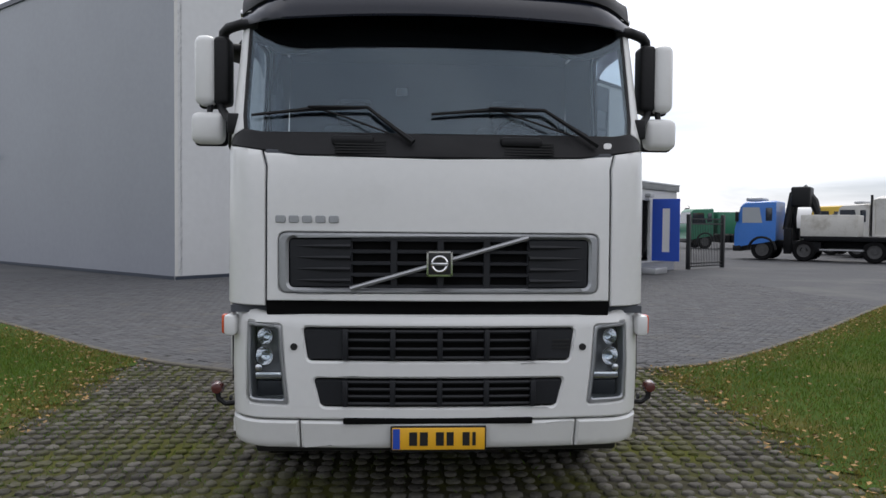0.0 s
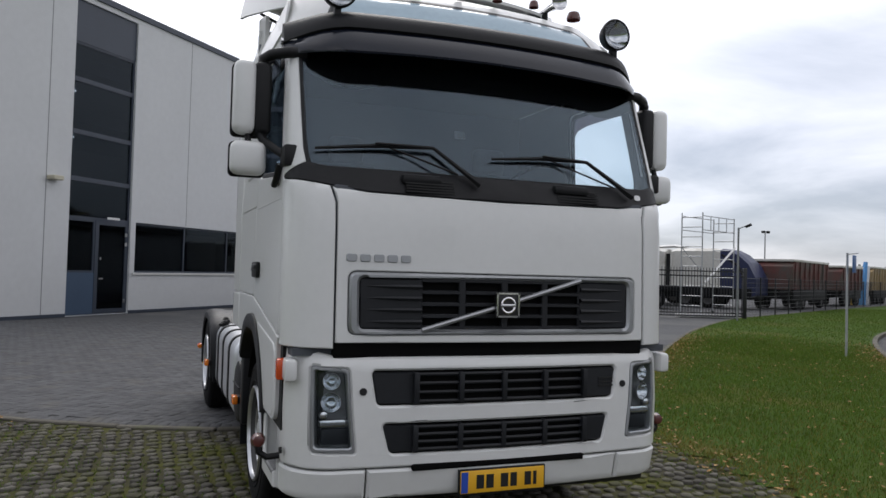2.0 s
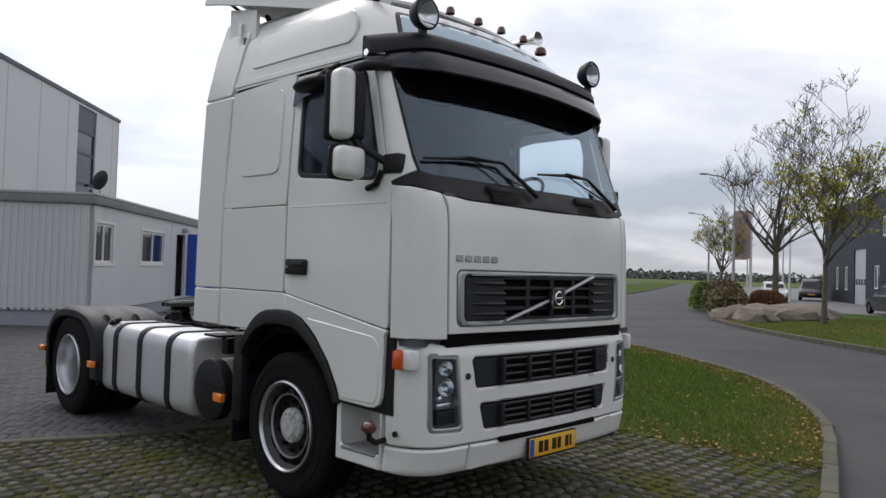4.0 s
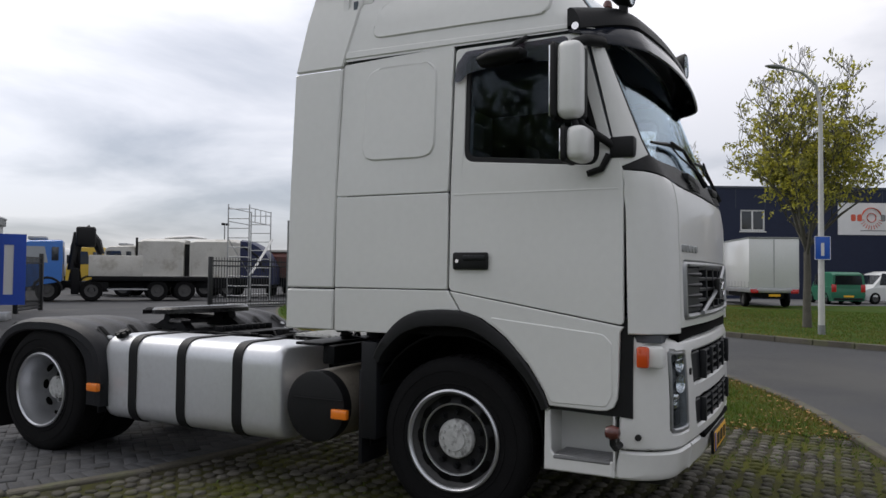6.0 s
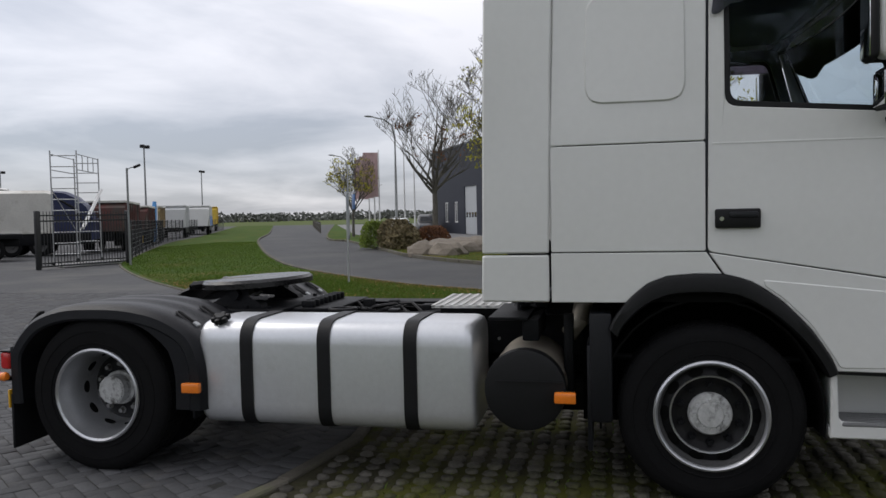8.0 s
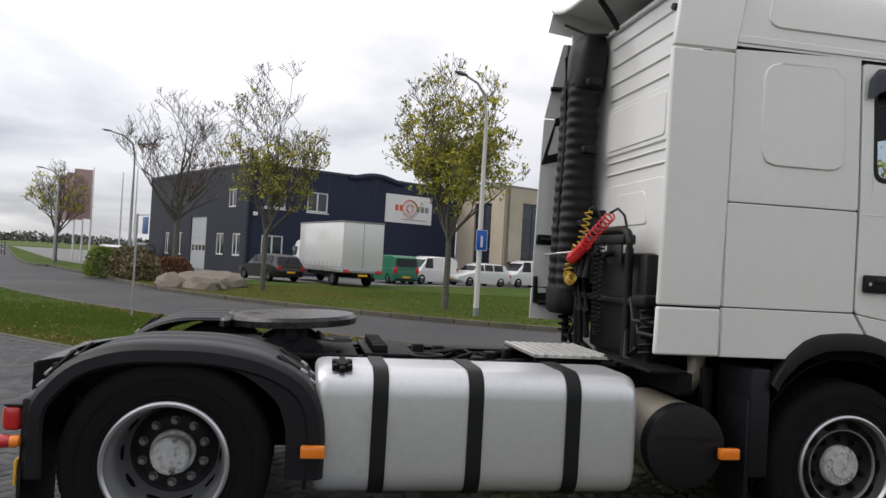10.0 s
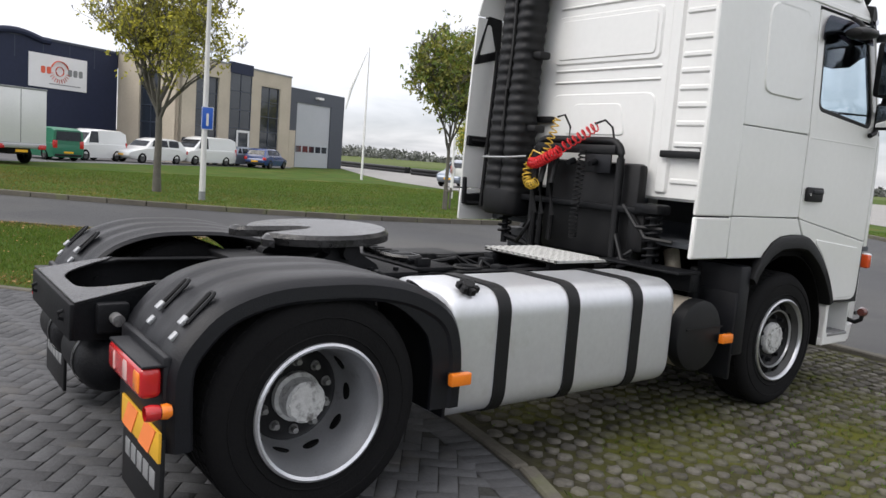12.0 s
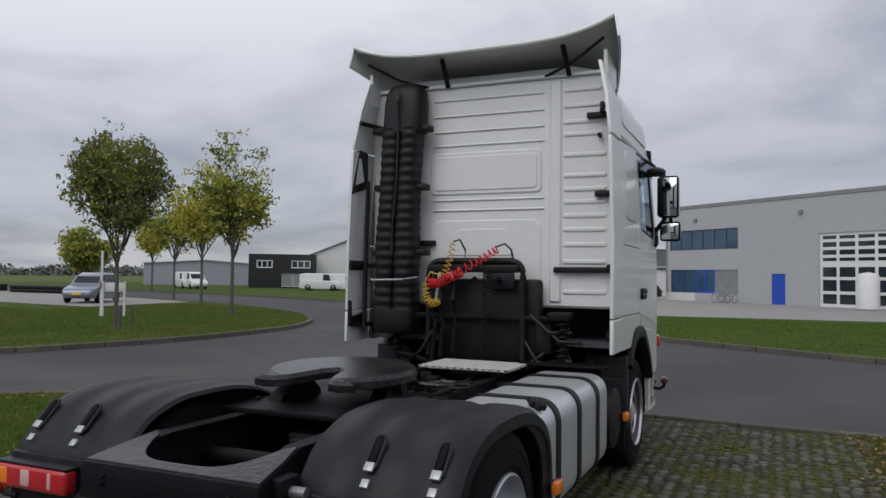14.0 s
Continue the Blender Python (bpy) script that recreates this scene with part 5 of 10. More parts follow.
# intake snorkel
snork = None
for off in (-0.098, 0.098):
    rings = []
    zs = steps(1.42, 3.12, 150)
    for i, z in enumerate(zs):
        rib = 0.0042 * math.sin(i * math.tau / 7.5)
        hw = lerp_table(((1.4, 0.110), (1.62, 0.108), (1.75, 0.096), (1.95, 0.116), (2.08, 0.110), (2.3, 0.100), (2.6, 0.097), (3.2, 0.096)), z) + rib
        hd = lerp_table(((1.2, 0.14), (2.5, 0.12), (3.4, 0.13)), z) + rib
        cx_ = lerp_table(((1.2, 0.80), (2.2, 0.79), (3.4, 0.735)), z) + off * lerp_table(((1.4, 1.02), (2.6, 0.90), (3.2, 0.92)), z)
        rings.append([Vector((cx_ + hw * math.copysign(abs(math.cos(a)) ** 0.7, math.cos(a)), 2.485 + hd * math.copysign(abs(math.sin(a)) ** 0.7, math.sin(a)), z)) for a in steps(0, math.tau, 18)[:-1]])
    tube = part("duct", loft(rings), PLASTIC, snork or truck, "ribbed black rubber duct", smooth=60)
    if snork is None:
        snork = tube
        snork.name = "intake_snorkel"
        snork["label"] = "pair of tall ribbed black intake ducts behind the cab"
rings = []
for k, z in enumerate((3.08, 3.10, 3.22, 3.36, 3.46, 3.53, 3.56)):
    g = (0.98, 1.05, 1.05, 1.04, 0.96, 0.78, 0.4)[k]
    rings.append([Vector((0.74 + 0.192 * g * math.copysign(abs(math.cos(a)) ** 0.6, math.cos(a)), 2.48 - 0.012 * k + 0.135 * g * math.copysign(abs(math.sin(a)) ** 0.6, math.sin(a)), z)) for a in steps(0, math.tau, 20)[:-1]])
part("duct_hood", loft(rings), PLASTIC, snork, "smooth black duct hood", smooth=60)
rings = []
for k, z in enumerate((1.24, 1.26, 1.34, 1.42, 1.46)):
    g = (0.86, 0.97, 1.0, 1.02, 0.98)[k]
    rings.append([Vector((0.80 + 0.21 * g * math.copysign(abs(math.cos(a)) ** 0.6, math.cos(a)), 2.485 + 0.155 * g * math.copysign(abs(math.sin(a)) ** 0.6, math.sin(a)), z)) for a in steps(0, math.tau, 20)[:-1]])
part("duct_foot", loft(rings), PLASTIC, snork, smooth=60)
part("duct_seam", sweep([(0.76, 2.60, 3.47), (0.735, 2.625, 3.36), (0.735, 2.615, 3.1), (0.755, 2.598, 2.7), (0.785, 2.598, 2.3), (0.795, 2.61, 1.95)], 0.014, 6), INK, snork)
for z, w in ((3.12, 0.30), (2.58, 0.27), (1.98, 0.28)):
    part("snorkel_clamp", box(0.77 - w, 0.77 + w, 2.40, 2.52, z - 0.03, z + 0.03, 0.015), PLASTIC, snork)
part("snorkel_strap", sweep([(1.06, 2.5, 1.74), (0.98, 2.64, 1.72), (0.66, 2.645, 1.73), (0.57, 2.52, 1.75)], 0.008, 5), GALV, snork)

# hoop, boxes, coiled lines behind the cab
hoop_line = rounded([(-0.43, 1.10), (-0.43, 1.90), (0.46, 1.90), (0.46, 1.10)], 0.13, 6)
hoop = part("hose_hoop", sweep([(-0.43, 2.50, 1.05)] + [(x, 2.50, z) for x, z in hoop_line if z > 1.2] + [(0.46, 2.50, 1.05)], 0.03, 8), PLASTIC, truck, "black tubular hoop carrying the air lines", smooth=60)
part("hoop_tray", box(-0.40, 0.43, 2.44, 2.54, 1.80, 1.87, 0.015), PLASTIC, hoop)
part("hoop_plate", box(-0.36, -0.10, 2.515, 2.53, 1.66, 1.80, 0.006), FENDER, hoop, "worn grey coupling plate")
rad = part("engine_rear_box", box(-0.57, 0.40, 2.335, 2.44, 1.02, 1.745, 0.035), PLASTIC, truck, "black box below the rear cab wall")
part("battery_box", box(-0.68, -0.52, 2.33, 2.48, 1.10, 1.40, 0.04), PLASTIC, truck)
for x, z0 in ((0.38, 1.0), (0.30, 1.05), (0.18, 1.1)):
    part("hanging_hose", sweep([(x, 2.53, 1.82), (x + 0.02, 2.57, 1.55), (x - 0.01, 2.56, 1.3), (x + 0.03, 2.53, z0)], 0.024, 8), PLASTIC, hoop)
for x in (-0.22, 0.0, 0.24):
    part("line_coupling", cyl((x, 2.54, 1.74), (x, 2.60, 1.72), 0.026, 0.022, 12), FRAME, hoop)
def coil(path, r, turns, wire, per=10):
    pts = [Vector(p) for p in curve_through(path, 6)]
    n = turns * per
    out = []
    for i in range(n + 1):
        t = i / n * (len(pts) - 1)
        k = min(int(t), len(pts) - 2)
        c = pts[k].lerp(pts[k + 1], t - k)
        d = (pts[k + 1] - pts[k]).normalized()
        u = d.cross(Vector((0, 1, 0.2)))
        u = u.normalized() if u.length > 0.1 else Vector((1, 0, 0))
        v = d.cross(u)
        a = i / per * math.tau
        out.append(c + u * (r * math.cos(a)) + v * (r * math.sin(a)))
    return sweep(out, wire, 5)
part("red_coil", coil([(-0.21, 2.56, 2.00), (-0.10, 2.58, 1.93), (0.04, 2.60, 1.85), (0.22, 2.61, 1.755)], 0.036, 10, 0.0065), COILRED, truck, "red coiled air line")
part("red_coil_end", coil([(0.10, 2.61, 1.80), (0.22, 2.62, 1.745), (0.33, 2.62, 1.70), (0.40, 2.61, 1.70)], 0.038, 14, 0.0085), COILRED, truck, "bunched red air line")
part("yellow_coil", coil([(0.20, 2.56, 2.06), (0.21, 2.58, 1.96), (0.24, 2.59, 1.86), (0.27, 2.59, 1.78)], 0.028, 7, 0.0055), COILYEL, truck, "yellow coiled air line")
part("yellow_coil_end", coil([(0.44, 2.60, 1.70), (0.43, 2.62, 1.58), (0.37, 2.63, 1.52), (0.30, 2.63, 1.55)], 0.034, 10, 0.006), COILYEL, truck, "bunched yellow air line")
part("black_coil", coil([(-0.12, 2.58, 1.82), (-0.13, 2.60, 1.6), (-0.10, 2.59, 1.35), (-0.08, 2.56, 1.15)], 0.028, 22, 0.006), PLASTIC, truck, "black coiled cable")
part("coil_tail", sweep([(-0.20, 2.56, 2.02), (-0.27, 2.53, 2.05), (-0.32, 2.50, 2.00), (-0.34, 2.48, 1.88)], 0.009, 6), PLASTIC, truck)
part("coil_tail", sweep([(0.20, 2.56, 2.07), (0.15, 2.53, 2.09), (0.11, 2.50, 2.00), (0.11, 2.50, 1.88)], 0.009, 6), PLASTIC, truck)
part("coil_tail", sweep([(0.28, 2.58, 1.76), (0.40, 2.60, 1.80), (0.45, 2.60, 1.72)], 0.007, 6), COILYEL, truck)
for x in (-0.78, 0.78):
    damper = part("cab_suspension", cyl((x, 2.50, 1.0), (x, 2.50, 1.46), 0.028, 0.028, 12), FRAME, truck)
    part("suspension_spring", coil([(x, 2.50, 1.08), (x, 2.50, 1.25), (x, 2.50, 1.42)], 0.055, 7, 0.010), FRAME, damper)
    part("suspension_arm", sweep([(x, 2.50, 1.06), (x * 0.8, 2.42, 1.02), (x * 0.55, 2.40, 0.96)], 0.03, 8), FRAME, damper)
for k, (x0, z0, x1, z1) in enumerate(((-0.50, 1.44, -0.86, 1.30), (-0.58, 1.38, -0.95, 1.22), (-0.45, 1.22, -0.70, 1.02), (0.40, 1.30, 0.62, 1.02), (-0.30, 1.0, -0.62, 1.12))):
    part("cab_hose", sweep([(x0, 2.50, z0), ((x0 + x1) / 2, 2.56, (z0 + z1) / 2 - 0.07), (x1, 2.50, z1)], 0.016, 6), PLASTIC, truck)
part("cab_latch", box(-0.86, -0.66, 2.42, 2.58, 1.40, 1.47, 0.02), FRAME, truck)
part("cross_beam", box(-0.80, 0.80, 2.46, 2.52, 1.385, 1.435, 0.012), FRAME, truck)
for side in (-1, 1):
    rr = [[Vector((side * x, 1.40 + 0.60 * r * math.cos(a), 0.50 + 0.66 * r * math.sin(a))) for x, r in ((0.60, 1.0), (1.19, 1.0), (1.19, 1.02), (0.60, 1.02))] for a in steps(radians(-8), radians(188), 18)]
    part("arch_liner", loft(rr), OPENING_SHADE, truck, "black wheel arch liner")
    # added wall that closes the arch against light and view from behind
    part("arch_inner_wall", box(side * 0.58, side * 0.60, 0.70, 2.12, 0.30, 1.20, 0.004), OPENING_SHADE, truck)
# unseen box added to keep light from the ground below the cab
part("underbody_light_block", box(-0.56, 0.56, 0.45, 2.35, 0.34, 0.54, 0.03), FRAME, truck)
part("engine_block", box(-0.36, 0.36, 0.7, 2.4, 0.55, 1.12, 0.05), FRAME, truck)
part("gearbox", box(-0.25, 0.25, 2.4, 3.3, 0.5, 0.92, 0.08), FRAME, truck)
part("underrun_panel", box(-1.05, 1.05, 0.12, 0.30, 0.36, 1.1, 0.02), INK, truck)

# chassis
for s in (-1, 1):
    pts = [(0.40, 0.42), (5.35, 0.42), (5.78, 0.425), (5.95, 0.465), (6.16, 0.497)]
    rings = []
    for y, x in pts:
        zt, zb = lerp_table(((5.78, 0.968), (6.16, 0.895)), y), lerp_table(((5.78, 0.70), (6.16, 0.73)), y)
        rings.append([Vector((s * x, y, zb)), Vector((s * (x - 0.085), y, zb)), Vector((s * (x - 0.085), y, zb + 0.01)), Vector((s * (x - 0.012), y, zb + 0.01)), Vector((s * (x - 0.012), y, zt - 0.01)), Vector((s * (x - 0.085), y, zt - 0.01)), Vector((s * (x - 0.085), y, zt)), Vector((s * x, y, zt))])
    rail = part("chassis_rail", loft(rings), FRAME, truck, "dusty black chassis rail", smooth=0)
    for k in range(26):
        y = 2.7 + k * 0.13
        if y < 5.4:
            part("rail_bolt", cyl((s * 0.42, y, 0.80 + 0.06 * (k % 2)), (s * 0.432, y, 0.80 + 0.06 * (k % 2)), 0.012, seg=6), STEEL, rail)
    for k in range(4):
        part("rail_bolt", cyl((s * 0.41, 5.80 + 0.07 * k, 0.80 + 0.05 * (k % 2)), (s * (0.437 + 0.016 * k), 5.80 + 0.07 * k, 0.80 + 0.05 * (k % 2)), 0.012, seg=6), FRAME, rail)
# rear cross member with its cut-out top
cross = part("rear_crossmember", box(-0.50, 0.50, 6.155, 6.18, 0.73, 0.898, 0.008), FRAME, truck, "black rear cross member")
arc = [(x, 6.09 - 0.26 * (abs(x) / 0.37) ** 4) for x in steps(-0.37, 0.37, 20)]
part("crossmember_top", panel([(0.49, 6.16), (-0.49, 6.16), (-0.458, 5.95), (-0.42, 5.79)] + arc + [(0.42, 5.79), (0.458, 5.95)], lambda u, v, h: Vector((u, v, 0.905 + (6.16 - v) * 0.192 + h)), 0.012, edge=0.003), GREASY, cross)
for x in (-0.36, 0.36):
    part("tow_hook", sweep([(x, 6.175, 0.80), (x, 6.20, 0.81), (x, 6.20, 0.835), (x, 6.175, 0.845)], 0.009, 6), FRAME, cross)
for y in (2.9, 3.9, 5.45):
    part("cross_tube", cyl((-0.42, y, 0.79), (0.42, y, 0.79), 0.045, seg=12), FRAME, truck)
part("rear_axle", cyl((-0.95, 5.295, 0.515), (0.95, 5.295, 0.515), 0.085, seg=16), FRAME, truck)
part("differential", lathe([(0, -0.26), (0.14, -0.22), (0.22, -0.08), (0.23, 0.06), (0.15, 0.18), (0.08, 0.26)], Matrix.Translation((0, 5.25, 0.53)) @ Matrix.Rotation(radians(90), 4, "X"), 18), FRAME, truck)
part("prop_shaft", cyl((0, 3.3, 0.66), (0, 5.0, 0.56), 0.06, seg=12), FRAME, truck)
part("front_axle", box(-0.95, 0.95, 1.33, 1.45, 0.40, 0.52, 0.03), FRAME, truck)
for s in (-1, 1):
    part("air_bellow", lathe([(0.12, 0), (0.15, 0.05), (0.13, 0.1), (0.15, 0.15), (0.12, 0.2)], Matrix.Translation((s * 0.42, 5.72, 0.50)), 18), RUBBER, truck)
    part("air_bellow", lathe([(0.12, 0), (0.15, 0.05), (0.13, 0.1), (0.15, 0.15), (0.12, 0.2)], Matrix.Translation((s * 0.42, 4.85, 0.50)), 18), RUBBER, truck)
    part("spring_arm", box(s * 0.36, s * 0.48, 4.7, 5.9, 0.42, 0.50, 0.02), FRAME, truck)
    part("mudguard_tube", cyl((s * 0.48, 5.995, 0.835), (s * 0.61, 5.995, 0.835), 0.027, seg=14), STEEL, truck)
    part("tube_flange", box(s * 0.47, s * 0.535, 5.93, 6.07, 0.76, 0.90, 0.012), FRAME, truck)
for x in (-0.20, 0.42):
    tank_ = part("air_reservoir", lathe([(0, -0.31), (0.06, -0.30), (0.12, -0.26), (0.145, -0.19), (0.148, 0.0), (0.145, 0.19), (0.12, 0.26), (0.06, 0.30), (0, 0.31)], Matrix.Translation((x, 5.98, 0.585)) @ Matrix.Rotation(radians(90), 4, "Y"), 28), FRAME, truck, "black air reservoir")
    part("reservoir_strap", lathe([(0.150, -0.02), (0.153, -0.015), (0.153, 0.015), (0.150, 0.02)], Matrix.Translation((x - 0.1, 5.98, 0.585)) @ Matrix.Rotation(radians(90), 4, "Y"), 28), GREASY, tank_)
# centre tunnel clutter
for k in range(12):
    random.seed(40 + k)
    x, y = random.uniform(-0.3, 0.3), 3.1 + 0.2 * k
    part("chassis_fitting", box(x - 0.08, x + 0.08, y - 0.07, y + 0.07, 0.78, 0.86 + random.uniform(0, 0.07), 0.012, 1), FRAME, truck)
for x, z, n in ((-0.30, 0.93, 7), (-0.24, 0.95, 7), (0.28, 0.94, 7)):
    pts = [(x + 0.03 * math.sin(k * 1.3), 2.8 + k * 0.33, z + 0.015 * math.sin(k * 2.1)) for k in range(n)]
    part("chassis_line", sweep(pts, 0.014, 6), PLASTIC, truck)
part("loop_hose", sweep([(-0.30, 3.75, 0.99)] + [(-0.42 + 0.07 * math.cos(a), 3.85 + 0.10 * math.sin(a), 1.0) for a in steps(0, math.tau, 14)], 0.012, 6), PLASTIC, truck)
# catwalk
# dark base sheet paints the shade seen through the grating
walk_plate = part("catwalk", box(-0.52, 0.24, 2.62, 3.16, 1.012, 1.022, 0.002), OPENING_SHADE, truck, "galvanised grating between cab and fifth wheel")
for k in range(9):
    part("grating_bar", box(-0.52, 0.24, 2.62 + k * 0.0645, 2.644 + k * 0.0645, 1.025, 1.044), TREAD, walk_plate)
for k in range(13):
    part("grating_bar", box(-0.52 + k * 0.0613, -0.496 + k * 0.0613, 2.62, 3.16, 1.023, 1.040), TREAD, walk_plate)
for x in (-0.40, 0.18):
    part("grating_leg", box(x - 0.02, x + 0.02, 2.66, 3.12, 0.93, 1.012, 0.004), FRAME, walk_plate)
rl = random.Random(5)
for k in range(9):
    x, y = rl.uniform(-0.36, 0.30), rl.uniform(3.2, 4.0)
    part("chassis_hose", sweep([(x, y, 0.90), (x + rl.uniform(-0.1, 0.1), y + 0.12, 0.95 + rl.uniform(0, 0.04)), (x + rl.uniform(-0.2, 0.2), y + 0.3, 0.955), (x + rl.uniform(-0.2, 0.2), y + 0.42, 0.89)], rl.uniform(0.010, 0.02), 6), PLASTIC, truck)
for k in range(6):
    x, y = rl.uniform(-0.34, 0.30), 3.15 + 0.17 * k
    part("valve_block", box(x - 0.05, x + 0.05, y - 0.04, y + 0.04, 0.90, 0.985 + rl.uniform(0, 0.03), 0.012), FRAME, truck)
side_step = part("side_grating", box(-1.15, -0.45, 2.42, 2.66, 1.03, 1.05, 0.006), FRAME, truck)
# fifth wheel
def fifth_outline():
    pts = []
    for a in steps(math.radians(-62), math.radians(242), 34):
        pts.append((0.46 * math.cos(a), 4.72 - 0.43 * math.sin(a)))
    return pts + [(-0.335, 5.14), (-0.25, 5.175), (-0.17, 5.15), (-0.125, 5.08), (-0.095, 4.98), (-0.06, 4.84), (0.0, 4.78), (0.06, 4.84), (0.095, 4.98), (0.125, 5.08), (0.17, 5.15), (0.25, 5.175), (0.335, 5.14)]
tilt = lambda u, v, h: Vector((u, v, 1.205 - 0.045 * (v - 4.7) + h))
fifth = part("fifth_wheel", panel(fifth_outline(), tilt, 0.062, edge=0.022), GREASY, truck, "greasy steel fifth wheel plate with a rear slot")
for s in (-1, 1):
    part("fifth_bracket", loft([[Vector((s * x, 4.72 - w, z)), Vector((s * (x + 0.10), 4.72 - w, z)), Vector((s * (x + 0.10), 4.72 + w, z)), Vector((s * x, 4.72 + w, z))] for z, w, x in ((0.96, 0.24, 0.30), (1.03, 0.20, 0.29), (1.09, 0.10, 0.27), (1.165, 0.09, 0.26))]), FRAME, fifth, smooth=20)
    part("pivot_pin", cyl((s * 0.25, 4.72, 1.10), (s * 0.42, 4.72, 1.10), 0.04, seg=14), FRAME, fifth)
    for k in range(4):
        part("bracket_bolt", cyl((s * 0.45, 4.42 + 0.18 * k, 0.995), (s * 0.45, 4.42 + 0.18 * k, 1.02), 0.018, seg=6), FRAME, fifth)
part("fifth_base", box(-0.52, 0.52, 4.30, 5.2, 0.965, 1.0, 0.008), FRAME, fifth)
part("release_handle", sweep([(-0.30, 4.55, 1.11), (-0.55, 4.52, 1.10), (-0.62, 4.46, 1.10), (-0.60, 4.36, 1.10), (-0.50, 4.36, 1.10), (-0.46, 4.48, 1.10)], 0.014, 6), GREASY, fifth)
for k in range(8):
    part("ramp_tooth", box(-0.36 + k * 0.09, -0.32 + k * 0.09, 4.10, 4.20, 1.0, 1.05, 0.006), FRAME, fifth)
part("ramp", box(-0.40, 0.40, 3.92, 4.25, 0.975, 1.0, 0.006), FRAME, fifth)

# fuel tank, near side; a shorter one on the far side
for s, y0, y1 in ((-1, 2.745, 4.565),):
    prof = rounded([(1.213, 0.335), (1.213, 1.015), (0.60, 1.015), (0.60, 0.335)], 0.15, 8)
    rings = []
    for y, k in ((y0, 0.90), (y0 + 0.012, 0.955), (y0 + 0.035, 0.988), (y0 + 0.07, 1.0), (y1 - 0.07, 1.0), (y1 - 0.035, 0.988), (y1 - 0.012, 0.955), (y1, 0.90)):
        rings.append([Vector((s * (0.9 + (x - 0.9) * k), y, 0.675 + (z - 0.675) * k)) for x, z in prof])
    tank = part("fuel_tank", loft(rings), ALU, truck, "aluminium fuel tank with three black straps", smooth=50)
    for ys in ((3.135, 3.695, 4.22) if s < 0 else (3.3, 4.1)):
        outer = rounded([(1.223, 0.325), (1.223, 1.025), (0.59, 1.025), (0.59, 0.325)], 0.16, 8)
        inner = rounded([(1.208, 0.34), (1.208, 1.01), (0.605, 1.01), (0.605, 0.34)], 0.147, 8)
        rr = [[Vector((s * x, y, z)) for x, z in o] for o, y in ((inner, ys - 0.042), (outer, ys - 0.042), (outer, ys + 0.042), (inner, ys + 0.042))]
        part("tank_strap", loft(rr, cap=False), PLASTIC, tank, "black tank strap")
    if s < 0:
        CAP_AT = Matrix.Translation((-1.13, 4.43, 0.998)) @ Matrix.Rotation(radians(-24), 4, "Y")
        cap = part("filler_cap", lathe([(0, 0.055), (0.03, 0.055), (0.036, 0.045), (0.04, 0.0)], CAP_AT, 14), PLASTIC, tank, "black filler cap")
        for k in range(6):
            a = k * math.tau / 6
            grip = box(0.045 * math.cos(a) - 0.016, 0.045 * math.cos(a) + 0.016, 0.045 * math.sin(a) - 0.016, 0.045 * math.sin(a) + 0.016, 0.012, 0.049, 0.008)
            grip.transform(CAP_AT)
            part("cap_grip", grip, PLASTIC, cap)
part("battery_box", box(0.62, 1.18, 2.9, 4.3, 0.40, 0.90, 0.03), FRAME, truck, "black box on the far side of the frame")
part("tank_bracket", box(-0.62, -0.42, 3.08, 3.14, 0.4, 0.95, 0.01), FRAME, truck)
part("tank_bracket", box(-0.62, -0.42, 4.14, 4.20, 0.4, 0.95, 0.01), FRAME, truck)
sil = part("silencer", lathe([(0.0, -0.30), (0.235, -0.30), (0.24, -0.28), (0.24, 0.28)], Matrix.Translation((-0.88, 2.44, 0.622)) @ Matrix.Rotation(radians(-90), 4, "Y"), 36), SILENCER, truck, "round silencer with a black end cover")
part("silencer_cover", lathe([(0.243, 0.24), (0.246, 0.28), (0.24, 0.325), (0.21, 0.335), (0.0, 0.338)], Matrix.Translation((-0.88, 2.44, 0.622)) @ Matrix.Rotation(radians(-90), 4, "Y"), 36), PLASTIC, sil, "black round end cover")
part("cover_ridge", box(-1.226, -1.214, 2.21, 2.61, 0.672, 0.682), PLASTIC, sil)
part("exhaust_pipe", sweep([(-0.7, 2.2, 0.88), (-0.72, 2.13, 0.98), (-0.66, 2.1, 1.12)], 0.06, 10), SILENCER, sil)
part("silencer_stay", box(-1.10, -0.60, 2.36, 2.46, 0.90, 1.03, 0.01), FRAME, sil)
part("silencer_stay", box(-0.98, -0.92, 2.16, 2.22, 0.55, 1.05, 0.01), FRAME, sil)
for y, z, out in ((2.20, 0.597, 0.0), (4.565, 0.598, 0.05)):
    mk = part("side_marker", box(-1.275 - out, -1.235 - out, y - 0.062, y + 0.062, z - 0.032, z + 0.032, 0.008), AMBER, truck, "orange side marker lamp")
    part("marker_base", box(-1.242 - out, -1.20 - out, y - 0.05, y + 0.05, z - 0.028, z + 0.028, 0.005), PLASTIC, mk)


